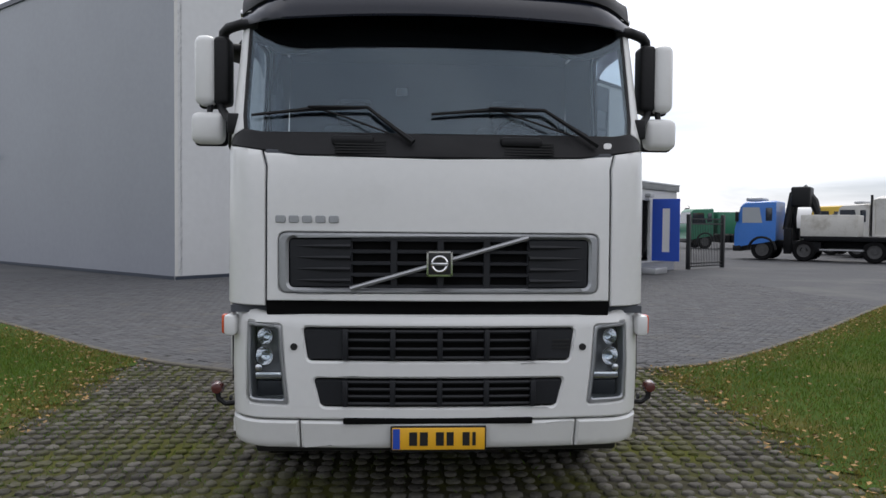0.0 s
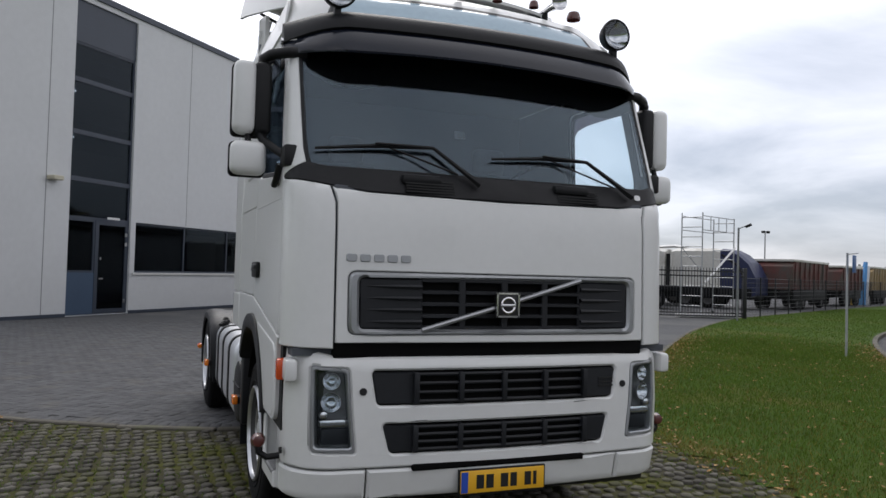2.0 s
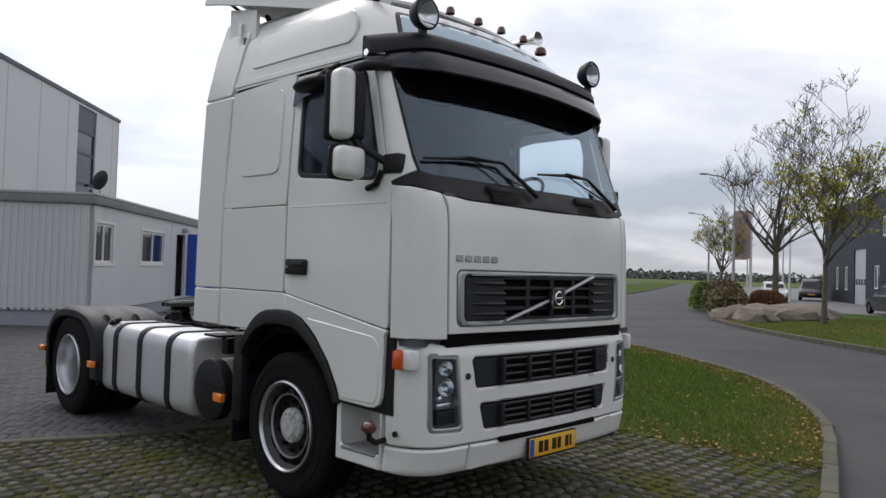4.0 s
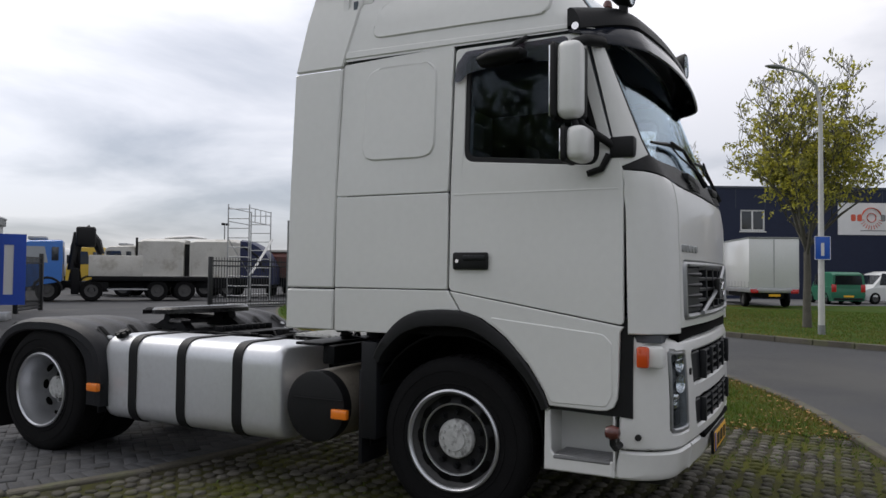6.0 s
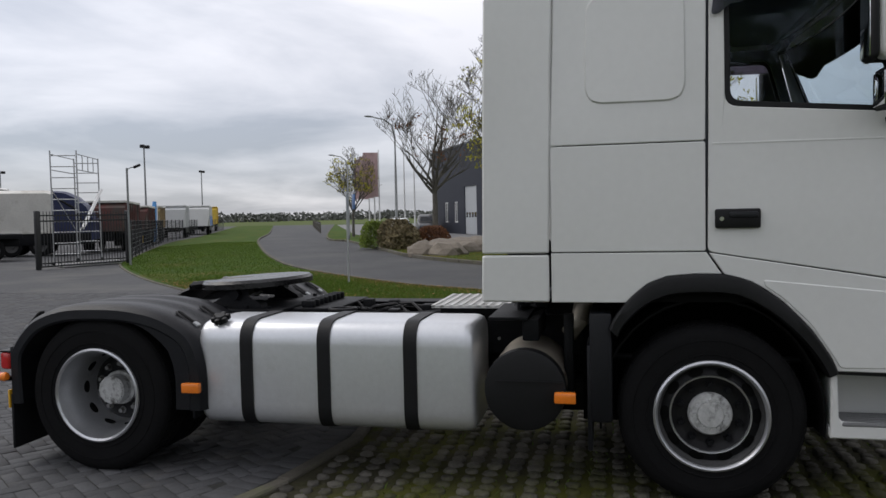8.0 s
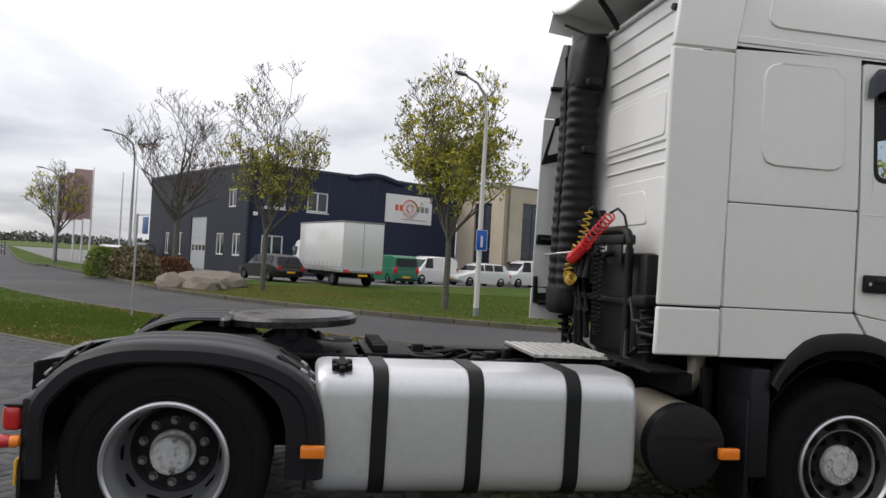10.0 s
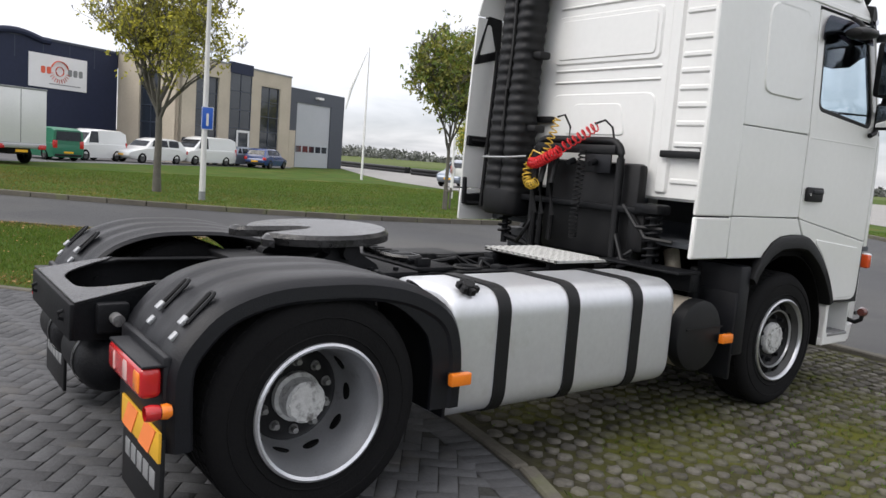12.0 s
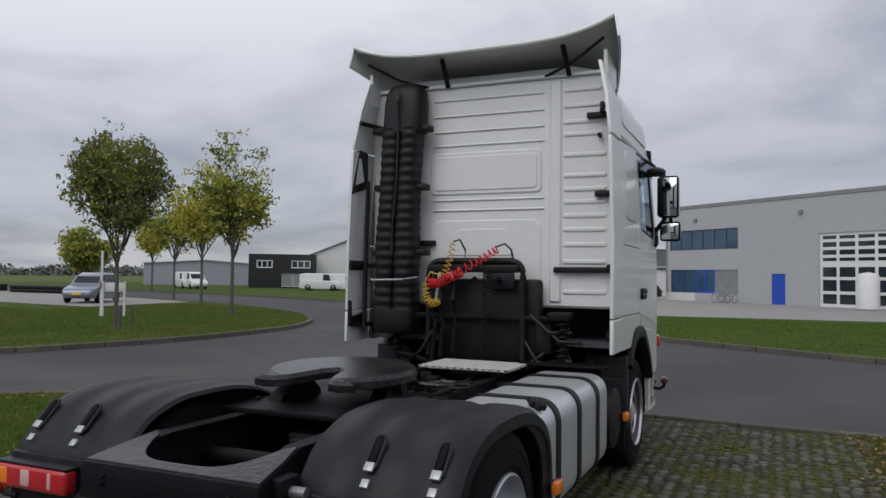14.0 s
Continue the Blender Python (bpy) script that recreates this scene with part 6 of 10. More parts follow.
# ---- wheels ----
def wheel(parent, x, y, z, s, kind):
    """s: -1 faces left. The axle's outer side looks along s."""
    m = Matrix.Translation((x, y, z)) @ Matrix.Rotation(radians(90 * s), 4, "Y")
    rad_ = z + 0.004
    top = part("wheel", lathe([(0.305, -0.145), (0.40, -0.155), (0.465, -0.15), (rad_ - 0.02, -0.135), (rad_, -0.11), (rad_, 0.11), (rad_ - 0.02, 0.135), (0.465, 0.15), (0.44, 0.153), (0.40, 0.155), (0.35, 0.152), (0.305, 0.145), (0.29, 0.12), (0.29, -0.12), (0.305, -0.145)], m, 64), RUBBER, parent, "worn black tyre on a silver rim")
    b = bmesh.new()
    for k in range(48):
        a = k * math.tau / 48
        for h0, h1 in ((-0.105, -0.05), (-0.03, 0.03), (0.05, 0.105)):
            mm = m @ Matrix.Rotation(a + (0.03 if h0 == -0.03 else 0), 4, "Z") @ Matrix.Translation((rad_ - 0.004, 0, (h0 + h1) / 2)) @ Matrix.Diagonal((0.016, 0.05, h1 - h0, 1))
            bmesh.ops.create_cube(b, size=1, matrix=mm)
    part("tyre_tread", b, RUBBER, top, smooth=0)
    for r in (0.352, 0.43):
        part("tyre_ridge", lathe([(r - 0.006, 0.150), (r, 0.158), (r + 0.006, 0.150)], m, 48), RUBBER, top)
    if kind == "front":
        part("rim", lathe([(0.30, 0.02), (0.302, 0.14), (0.312, 0.155), (0.318, 0.15), (0.316, 0.162), (0.305, 0.168), (0.293, 0.158), (0.290, 0.145)], m, 56), RIM, top, "silver rim")
        part("rim_barrel", lathe([(0.2905, 0.146), (0.286, 0.12), (0.270, 0.095)], m, 56), RIM_CHARCOAL, top, "dark grey inner rim")
        part("rim_ring", lathe([(0.272, 0.094), (0.262, 0.10), (0.235, 0.112), (0.226, 0.116)], m, 48), RIM_DARK, top)
        part("bright_ring", lathe([(0.226, 0.112), (0.223, 0.122), (0.217, 0.121), (0.213, 0.108)], m, 48), RIM, top)
        disc = part("rim_disc", lathe([(0.214, 0.108), (0.21, 0.105), (0.19, 0.082), (0.17, 0.075), (0.12, 0.078), (0.10, 0.08)], m, 48), RIM_DARK, top, "dark wheel disc")
        nut_r, nut_h, cap = 0.167, 0.078, [(0.122, 0.07), (0.122, 0.102), (0.112, 0.114), (0.075, 0.118), (0.07, 0.130), (0.03, 0.134), (0.0, 0.134)]
        hole_r, hole_h, hole_t = 0.249, 0.107, 24
    else:
        part("rim", lathe([(0.30, -0.05), (0.302, 0.14), (0.312, 0.155), (0.318, 0.15), (0.316, 0.162), (0.305, 0.168), (0.292, 0.158), (0.284, 0.11), (0.272, 0.085), (0.262, 0.0), (0.252, -0.11), (0.228, -0.152)], m, 56), RIM, top, "deep silver rim")
        disc = part("rim_disc", lathe([(0.232, -0.150), (0.205, -0.128), (0.175, -0.115), (0.12, -0.115), (0.10, -0.115)], m, 48), RIM_DARK, top, "dark recessed wheel disc")
        nut_r, nut_h, cap = 0.165, -0.115, [(0.118, -0.125), (0.118, -0.085), (0.10, -0.075), (0.095, -0.02), (0.098, 0.0), (0.085, 0.015), (0.05, 0.019), (0.0, 0.019)]
        hole_r, hole_h, hole_t = 0.253, -0.075, 84
    hub = part("hub", lathe(cap, m, 32), HUB, top, "worn pale hub")
    nut = bmesh.new()
    bmesh.ops.create_cone(nut, cap_ends=True, segments=12, radius1=0.026, radius2=0.024, depth=0.008, matrix=Matrix.Translation((0, 0, -0.014)))
    bmesh.ops.create_cone(nut, cap_ends=True, segments=6, radius1=0.018, radius2=0.015, depth=0.036)
    first = None
    for k in range(10):
        mm = m @ Matrix.Rotation(k * math.tau / 10, 4, "Z") @ Matrix.Translation((nut_r, 0, nut_h + 0.014))
        if first is None:
            o = first = part("wheel_nut", nut, STEEL if kind != "front" else FRAME, disc, smooth=0)
        else:
            o = new("wheel_nut", first.data)
            o.parent = disc
        o.matrix_basis = mm
    # hand holes are solid discs, the shade inside them painted near-black
    hole = bmesh.new()
    bmesh.ops.create_cone(hole, cap_ends=True, segments=16, radius1=0.034, radius2=0.034, depth=0.012)
    first = None
    for k in range(10):
        mm = m @ Matrix.Rotation((k + 0.5) * math.tau / 10, 4, "Z") @ Matrix.Translation((hole_r, 0, hole_h)) @ Matrix.Rotation(radians(hole_t), 4, "Y") @ Matrix.Diagonal((0.75, 1.25, 1, 1))
        if first is None:
            o = first = part("hand_hole", hole, OPENING_SHADE, disc, "oval hand hole as a near-black shade disc")
        else:
            o = new("hand_hole", first.data)
            o.parent = disc
            o["label"] = "oval hand hole as a near-black shade disc"
        o.matrix_basis = mm
    first = None
    bolt = cyl((0, 0, -0.01), (0, 0, 0.01), 0.009, 0.008, 6)
    for k in range(12):
        mm = m @ Matrix.Rotation(k * math.tau / 12, 4, "Z") @ Matrix.Translation((0.085, 0, cap[-1][1] - 0.014))
        if first is None:
            o = first = part("hub_bolt", bolt, HUB, hub, smooth=0)
        else:
            o = new("hub_bolt", first.data)
            o.parent = hub
        o.matrix_basis = mm
    return top


for s in (-1, 1):
    wheel(truck, s * 1.045, 1.39, 0.505, s, "front")
    wheel(truck, s * 1.10, 5.295, 0.515, s, "rear")
    wheel(truck, s * 0.72, 5.295, 0.515, -s, "rear")

# rear mudguards
for s in (-1, 1):
    path = curve_through([(4.515, 0.44), (4.52, 0.72), (4.60, 0.92), (4.80, 1.042), (5.05, 1.098), (5.30, 1.108), (5.55, 1.092), (5.76, 1.02), (5.89, 0.90), (5.955, 0.78), (5.962, 0.62), (5.955, 0.44)], 4)
    rings, flange = [], []
    for i, (y, z) in enumerate(path):
        a, b = Vector(path[max(i - 1, 0)]), Vector(path[min(i + 1, len(path) - 1)])
        t = (b - a).normalized()
        n = Vector((-t.y, t.x))
        if n.y < 0 and abs(n.y) > 0.2:
            n = -n
        if n.x > 0.2 and y < 4.8:
            n = -n
        if y > 5.7 and n.x < 0:
            n = -n
        def at(x, h):
            return Vector((s * (x + 0.045 * max(0.0, min(1.0, (x - 0.6) / 0.6))), y + n.x * h, z + n.y * h))
        top = [(0.50, -0.02), (0.52, 0.0), (0.60, 0.004), (0.63, 0.014), (0.69, 0.014), (0.72, 0.004), (0.79, 0.004), (0.82, 0.016), (0.90, 0.016), (0.93, 0.006), (1.02, 0.006), (1.05, 0.018), (1.14, 0.018), (1.19, 0.008), (1.222, -0.018), (1.228, -0.075), (1.215, -0.09), (1.20, -0.075), (1.195, -0.03), (0.52, -0.03)]
        rings.append([at(x, h) for x, h in top])
        if y < 5.0:
            deep = -0.19 + 0.10 * max(0.0, min(1.0, (y - 4.58) / 0.38))
            flange.append([at(1.196, -0.03), at(1.216, -0.03), at(1.216, deep), at(1.196, deep)])
    guard = part("rear_mudguard", loft(rings), FENDER, truck, "ribbed dark grey rear mudguard", smooth=35)
    part("guard_flange", loft(flange), FENDER, guard)
    part("front_apron", box(s * 0.58, s * 1.235, 4.585, 4.605, 0.38, 0.90, 0.006), FENDER, guard)
    for (y, z), xs in (((5.845, 0.952), (0.85, 1.16)), ((4.68, 0.968), (0.80, 1.10))):
        for x in xs:
            d = Vector((0, 0.70, -0.71)) if y > 5 else Vector((0, -0.84, -0.55))
            p = Vector((s * x, y, z + 0.024))
            lt = part("guard_latch", sweep([(-0.019, 0.035, 0.004), (-0.019, -0.07, 0.006), (-0.010, -0.082, 0.006), (0.010, -0.082, 0.006), (0.019, -0.07, 0.006), (0.019, 0.035, 0.004)], 0.0065, 6), PLASTIC, guard, "rubber and steel latch")
            rot = d.to_track_quat("Y", "Z").to_matrix().to_4x4()
            lt.matrix_basis = Matrix.Translation(p) @ rot @ Matrix.Scale(1.35, 4)
            part("latch_band", box(-0.011, 0.011, -0.075, 0.03, 0.006, 0.014, 0.003), RUBBER, lt)
            part("latch_bar", box(-0.017, 0.017, 0.02, 0.052, 0.004, 0.018, 0.004), GALV, lt)
            part("latch_clip", box(-0.014, 0.014, 0.072, 0.102, -0.012, 0.004, 0.003), GALV, lt)
    # tail board: lamp, chevron, flap
    tb = part("lamp_carrier", box(s * 0.60, s * 1.235, 5.945, 5.985, 0.46, 0.83, 0.015), FENDER, truck, "dark mudguard end carrying the tail lamp")
    tl = part("tail_lamp", box(s * 0.735, s * 1.235, 5.985, 6.07, 0.665, 0.79, 0.025, 3), RED, truck, "long red tail lamp with white and orange fields")
    for x0, x1, mm in ((0.83, 0.86, PINKLENS), (0.98, 1.05, PINKLENS), (1.14, 1.222, AMBER)):
        part("lens_field", box(s * x0, s * x1, 5.99, 6.074, 0.685, 0.772, 0.012), mm, tl)
    part("lamp_top", box(s * 0.73, s * 1.235, 5.96, 6.065, 0.786, 0.80, 0.006), FENDER, tl)
    board = part("chevron_board", box(s * 0.70, s * 1.25, 5.985, 5.998, 0.405, 0.53, 0.003), CHEV_Y, truck, "yellow and orange striped rear marking board")
    for k in range(2):
        c = 0.80 + k * 0.25
        pts = [(c - 0.07, 0.407), (c + 0.075, 0.407), (min(c + 0.165, 1.248), 0.528), (c + 0.02, 0.528)]
        part("chevron_stripe", panel(pts if s < 0 else pts[::-1], lambda u, v, h, s=s: Vector((s * u, 6.002 + h, v)), 0.004, edge=0.0), CHEV_O, board)
    flap = part("mud_flap", box(s * 0.68, s * 1.24, 5.965, 5.985, 0.12, 0.50, 0.006), PLASTIC, truck, "black rubber mud flap with worn pale marks")
    for u0, u1, v0, v1 in text_bars(0.46, 0.075, 5):
        part("flap_mark", box(s * (0.73 + u0), s * (0.73 + u1), 5.984, 5.989, 0.27, 0.345, 0.002), GALV, flap)
    ml = part("rear_marker", sweep([(s * 1.18, 5.98, 0.60), (s * 1.25, 5.995, 0.61), (s * 1.29, 6.0, 0.625)], 0.018, 8), PLASTIC, truck, "red and orange marker lamp on a rubber arm")
    part("marker_ball", lathe([(0, -0.05), (0.035, -0.04), (0.042, 0), (0.036, 0.03)], Matrix.Translation((s * 1.285, 6.04, 0.63)) @ Matrix.Scale(0.8, 4) @ Matrix.Rotation(radians(-90), 4, "X"), 16), RED, ml)
    part("marker_ball", lathe([(0.036, 0.0), (0.04, 0.03), (0.03, 0.05), (0, 0.055)], Matrix.Translation((s * 1.285, 6.005, 0.63)) @ Matrix.Scale(0.8, 4) @ Matrix.Rotation(radians(90), 4, "X"), 16), AMBER, ml)
    part("rear_plate", box(s * 0.68, s * 0.70, 5.99, 6.0, 0.405, 0.53), PLASTIC, board)


# ---- buildings ----
def openwall(name, parent, origin, u, width, height, holes, material, thick=0.25, label=""):
    fm = flat_map(origin, u, (0, 0, 1))
    cu = [c for c in steps(0, width, max(1, int(width / 6)))[1:-1]]
    return part(name, panel(rect(0, width, 0, height), fm, thick, [rect(*h) for h in holes], edge=0.0), material, parent, label, smooth=0), fm


def window(parent, fm, h, cols, rows, frame_mat, glass, bar=0.06, back=0.08, label="", name="window"):
    u0, u1, v0, v1 = h
    cells = []
    for i in range(cols):
        for j in range(rows):
            a0, a1 = u0 + (u1 - u0) * i / cols + bar * (1 if i == 0 else 0.5), u0 + (u1 - u0) * (i + 1) / cols - bar * (1 if i == cols - 1 else 0.5)
            b0, b1 = v0 + (v1 - v0) * j / rows + bar * (1 if j == 0 else 0.5), v0 + (v1 - v0) * (j + 1) / rows - bar * (1 if j == rows - 1 else 0.5)
            cells.append((a0, a1, b0, b1))
    off = lambda u, v, hh: fm(u, v, hh - back)
    w = part(name, panel(rect(u0, u1, v0, v1), off, 0.07, [rect(*c) for c in cells], edge=0.0), frame_mat, parent, label, smooth=0)
    for c in cells:
        part("pane", panel(rect(c[0] - 0.005, c[1] + 0.005, c[2] - 0.005, c[3] + 0.005), lambda u, v, hh: fm(u, v, hh - back - 0.035), 0.01, edge=0.0), glass, w, smooth=0)
    return w


def slab(name, parent, origin, u, width, depth, z0, z1, material, label="", bevel=0.0):
    """A box that lies behind a wall line: along u, and away from its outer side."""
    u = Vector((*u, 0)).normalized()
    n = Vector((-u.y, u.x, 0))
    o = Vector((origin[0], origin[1], 0))
    bm = box(0, width, 0, depth, z0, z1, bevel)
    bm.transform(Matrix.Translation(o) @ Matrix(((u.x, n.x, 0, 0), (u.y, n.y, 0, 0), (0, 0, 1, 0), (0, 0, 0, 1))))
    return part(name, bm, material, parent, label, smooth=30)


ROOMGLASS = glass_mat("office_window_glass", (0.30, 0.33, 0.37), ior=1.55)
TUBE = bpy.data.materials.new("lit_ceiling_tube")
TUBE.use_nodes = True
TUBE.node_tree.nodes["Principled BSDF"].inputs["Emission Color"].default_value = (1, 0.97, 0.9, 1)
TUBE.node_tree.nodes["Principled BSDF"].inputs["Emission Strength"].default_value = 3.0

# workshop on the yard: pale long wall with a glazed stair column, slate end wall
hall = thing("workshop_hall", "tall workshop hall with pale grey and slate metal cladding", "building")
U, V, C0 = Vector((0.66, 0.75)).normalized(), Vector((-0.75, 0.66)).normalized(), Vector((-6.7, 17.7))
H = 9.72
col = (3.85, 6.33, 0.02, 9.42)
strip = (6.55, 16.5, 1.32, 2.95)
col2 = (25.2, 27.6, 2.95, 9.42)
w1, f1 = openwall("long_wall", hall, (*C0, 0), (*U, 0), 31.0, H, [col, strip, col2], CLAD_L, label="pale grey metal wall")
far_end = C0 + V * 24 - U * 0.006
w2, f2 = openwall("end_wall", hall, (*far_end, 0), (*(-V), 0), 24.0, H, [], CLAD_D, label="slate grey metal end wall")
slab("roof_slab", hall, C0, U, 31.0, 24.0, H - 0.12, H - 0.02, ROOFD)
slab("back_wall", hall, C0 + V * 23.8, U, 31.0, 0.2, 0, H, CLAD_L)
slab("side_wall", hall, C0 + U * 30.8, U, 0.2, 24.0, 0, H, CLAD_L)
room = slab("inner_room", hall, C0 + U * 3.0 + V * 5.0, U, 14.5, 0.2, 0, 9.4, INNER_LT)
slab("room_floor", room, C0 + U * 3.0 + V * 0.3, U, 14.5, 4.7, 2.98, 3.05, INNER_LT)
slab("room_side", room, C0 + U * 2.9 + V * 0.3, U, 0.1, 4.7, 0, 9.4, INNER_LT)
slab("room_side", room, C0 + U * 17.4 + V * 0.3, U, 0.1, 4.7, 0, 9.4, INNER_LT)
for s_, z_ in ((4.0, 7.3), (4.0, 5.75)):
    t_ = slab("ceiling_tube", room, C0 + U * s_ + V * 2.4, U, 2.2, 0.08, z_, z_ + 0.06, TUBE)
    slab("room_ceiling", room, C0 + U * 3.0 + V * 0.3, U, 14.5, 4.7, z_ + 0.10, z_ + 0.14, INNER_LT)
for k in range(1, 31):
    if k in (4, 5, 6, 26, 27):
        continue
    part("wall_joint", panel(rect(k - 0.012, k + 0.012, 0.02 if k not in range(7, 17) else 3.0, H - 0.15), lambda u, v, h: f1(u, v, h + 0.004), 0.004, edge=0.0), FASCIA, w1, smooth=0) if k % 3 == 0 else None
part("wall_cap", panel(rect(-0.08, 31.08, H - 0.14, H + 0.04), lambda u, v, h: f1(u, v, h + 0.06), 0.08, edge=0.0), FRAME_N, hall, "dark roof edge trim", smooth=0)
part("wall_cap", panel(rect(-0.08, 24.06, H - 0.14, H + 0.04), lambda u, v, h: f2(u, v, h + 0.062), 0.08, edge=0.0), FRAME_N, hall, smooth=0)
part("corner_trim", panel(rect(-0.005, 0.10, 0.0, H - 0.15), lambda u, v, h: f1(u, v, h + 0.012), 0.014, edge=0.0), CLAD_W, hall, smooth=0)
part("wall_foot", panel(rect(0, 31, 0.0, 0.10), lambda u, v, h: f1(u, v, h + 0.015), 0.015, [rect(3.84, 6.35, 0.004, 0.096)], edge=0.0), FRAME_N, hall, smooth=0)
part("wall_foot", panel(rect(0, 23.99, 0.0, 0.10), lambda u, v, h: f2(u, v, h + 0.015), 0.015, edge=0.0), FRAME_N, hall, smooth=0)
stair = part("stair_front", panel(rect(3.85, 6.33, 8.17, 9.42), lambda u, v, h: f1(u, v, h - 0.06), 0.08, edge=0.0), FRAME_N, hall, "slate spandrel panel", smooth=0)
for v0, v1 in ((7.06, 8.17), (5.5, 7.06), (4.1, 5.5), (2.92, 4.1)):
    window(hall, f1, (3.85, 6.33, v0, v1), 1, 1, FRAME_N, ROOMGLASS, 0.07, 0.08, "dark framed stair window")
window(hall, f1, (3.85, 4.95, 1.30, 2.92), 1, 1, FRAME_N, ROOMGLASS, 0.07, 0.09, "dark entrance window")
part("blue_panel", panel(rect(3.85, 4.95, 0.04, 1.30), lambda u, v, h: f1(u, v, h - 0.08), 0.05, edge=0.0), mat("steel_blue_panel", (0.045, 0.075, 0.125), 0.45, vary=0.08, scale=1.5), hall, smooth=0)
entrance = window(hall, f1, (4.95, 6.33, 0.04, 2.92), 1, 1, FRAME_N, ROOMGLASS, 0.14, 0.07, "slate framed glass entrance door", "entrance_door")
fm_bar = lambda u0, u1, v0, v1, off: panel(rect(u0, u1, v0, v1), lambda u, v, h: f1(u, v, h + off), 0.02, edge=0.0)
part("door_lever", fm_bar(5.06, 5.22, 1.10, 1.14, 0.02), CHROME, entrance, smooth=0)
part("door_lock", fm_bar(5.08, 5.14, 1.70, 1.78, 0.0), CHROME, entrance, smooth=0)
for v_ in (0.35, 2.15, 2.45):
    part("door_hinge", fm_bar(6.10, 6.20, v_, v_ + 0.12, 0.0), CHROME, entrance, smooth=0)
window(hall, f1, strip, 4, 1, FRAME_N, ROOMGLASS, 0.06, 0.08, "long dark office window")
part("window_ledge", panel(rect(6.45, 16.6, 1.25, 1.32), lambda u, v, h: f1(u, v, h + 0.05), 0.06, edge=0.0), CLAD_W, hall, smooth=0)
for v0, v1 in ((7.06, 8.17), (5.5, 7.06), (4.1, 5.5), (2.97, 4.1)):
    window(hall, f1, (25.2, 27.6, v0, v1), 1, 1, FRAME_N, DARKGLASS, 0.07, 0.08)
part("spandrel", panel(rect(25.2, 27.6, 8.17, 9.42), lambda u, v, h: f1(u, v, h - 0.06), 0.08, edge=0.0), FRAME_N, hall, smooth=0)
for fmw, u_, v_ in ((f1, 3.2, 3.93), (f2, 12.0, 4.05)):
    lampw = part("wall_lamp", panel(rounded(rect(u_ - 0.18, u_ + 0.18, v_, v_ + 0.13), 0.04), lambda u, v, h, fmw=fmw: fmw(u, v, h + 0.28), 0.28, edge=0.02), mat("cream_lamp_housing", (0.5, 0.47, 0.36), 0.5, vary=0.08, scale=4) if fmw is f1 else GALV, hall, "small wall lamp")
part("door_canopy_lamp", fm_bar(5.2, 5.7, 2.95, 3.02, 0.14), FRAME_W, hall, smooth=0)

# portable site office
CU, CC = Vector((0.655, 0.756)).normalized(), Vector((2.87, 15.6))
CV = Vector((-CU.y, CU.x))
site = thing("site_office", "pale grey portable site office with an open blue door", "cabin")
holes = [(0.18, 1.42, 1.53, 2.52), (3.8, 6.1, 1.54, 2.50), (7.6, 8.75, 0.42, 2.56)]
sw, sf = openwall("long_side", site, (*CC, 0.36), (*CU, 0), 11.3, 2.6, [(a, b, c - 0.36, d - 0.36) for a, b, c, d in holes], CABIN, 0.08, "pale sheet wall")
sf0 = flat_map((*CC, 0), (*CU, 0), (0, 0, 1))
ew, ef = openwall("end_side", site, (*(CC + CV * 3.0), 0.36), (*(-CV), 0), 3.0, 2.6, [], CABIN, 0.08, "corrugated blue-grey end wall")
b = bmesh.new()
for k in range(18):
    panel(rect(0.06 + k * 0.16, 0.14 + k * 0.16, 0.01, 2.55), lambda u, v, h: ef(u, v, h + 0.022), 0.022, edge=0.006, bm=b)
part("corrugation", b, CABIN, ew, smooth=30)
slab("cabin_back", site, CC + CV * 2.9, CU, 11.3, 0.1, 0.36, 2.96, CABIN)
slab("cabin_end", site, CC + CU * 11.2, CU, 0.1, 3.0, 0.36, 2.96, CABIN)
slab("cabin_floor", site, CC + CV * 0.1, CU, 11.2, 2.8, 0.36, 0.42, INNER)
slab("cabin_plinth", site, CC + CU * 0.04 + CV * 0.04, CU, 11.2, 2.9, 0.0, 0.36, CLAD_D, "blue-grey plinth")
roofc = slab("cabin_roof", site, CC - CU * 0.08 - CV * 0.08, CU, 11.46, 3.16, 2.95, 3.2, FASCIA, "weathered grey flat roof edge", 0.02)
slab("roof_rim", roofc, CC - CU * 0.10 - CV * 0.10, CU, 11.50, 3.2, 3.17, 3.22, GALV)
for h in holes[:2]:
    win = window(site, sf0, h, 2, 1, FRAME_W, DARKGLASS, 0.07, 0.02, "white framed sliding window")
    part("window_frame_outer", panel(rect(h[0] - 0.07, h[1] + 0.07, h[2] - 0.07, h[3] + 0.07), lambda u, v, hh: sf0(u, v, hh + 0.02), 0.02, [rect(*h)], edge=0.0), FRAME_W, win, smooth=0)
part("cabin_joint", panel(rect(6.9, 6.96, 0.38, 2.94), lambda u, v, hh: sf0(u, v, hh + 0.012), 0.012, edge=0.0), CLAD_W, site, smooth=0)
leaf_dir = (CU * 0.12 - CV * 0.99)
lf = flat_map((*(CC + CU * 8.82 - CV * 0.06), 0.42), (*leaf_dir, 0), (0, 0, 1))
leaf = part("open_door", panel(rect(0, 0.96, 0, 2.2), lf, 0.045, [rect(0.36, 0.62, 0.32, 1.86)], edge=0.0), BLUEDOOR, site, "bright blue door standing open", smooth=0)
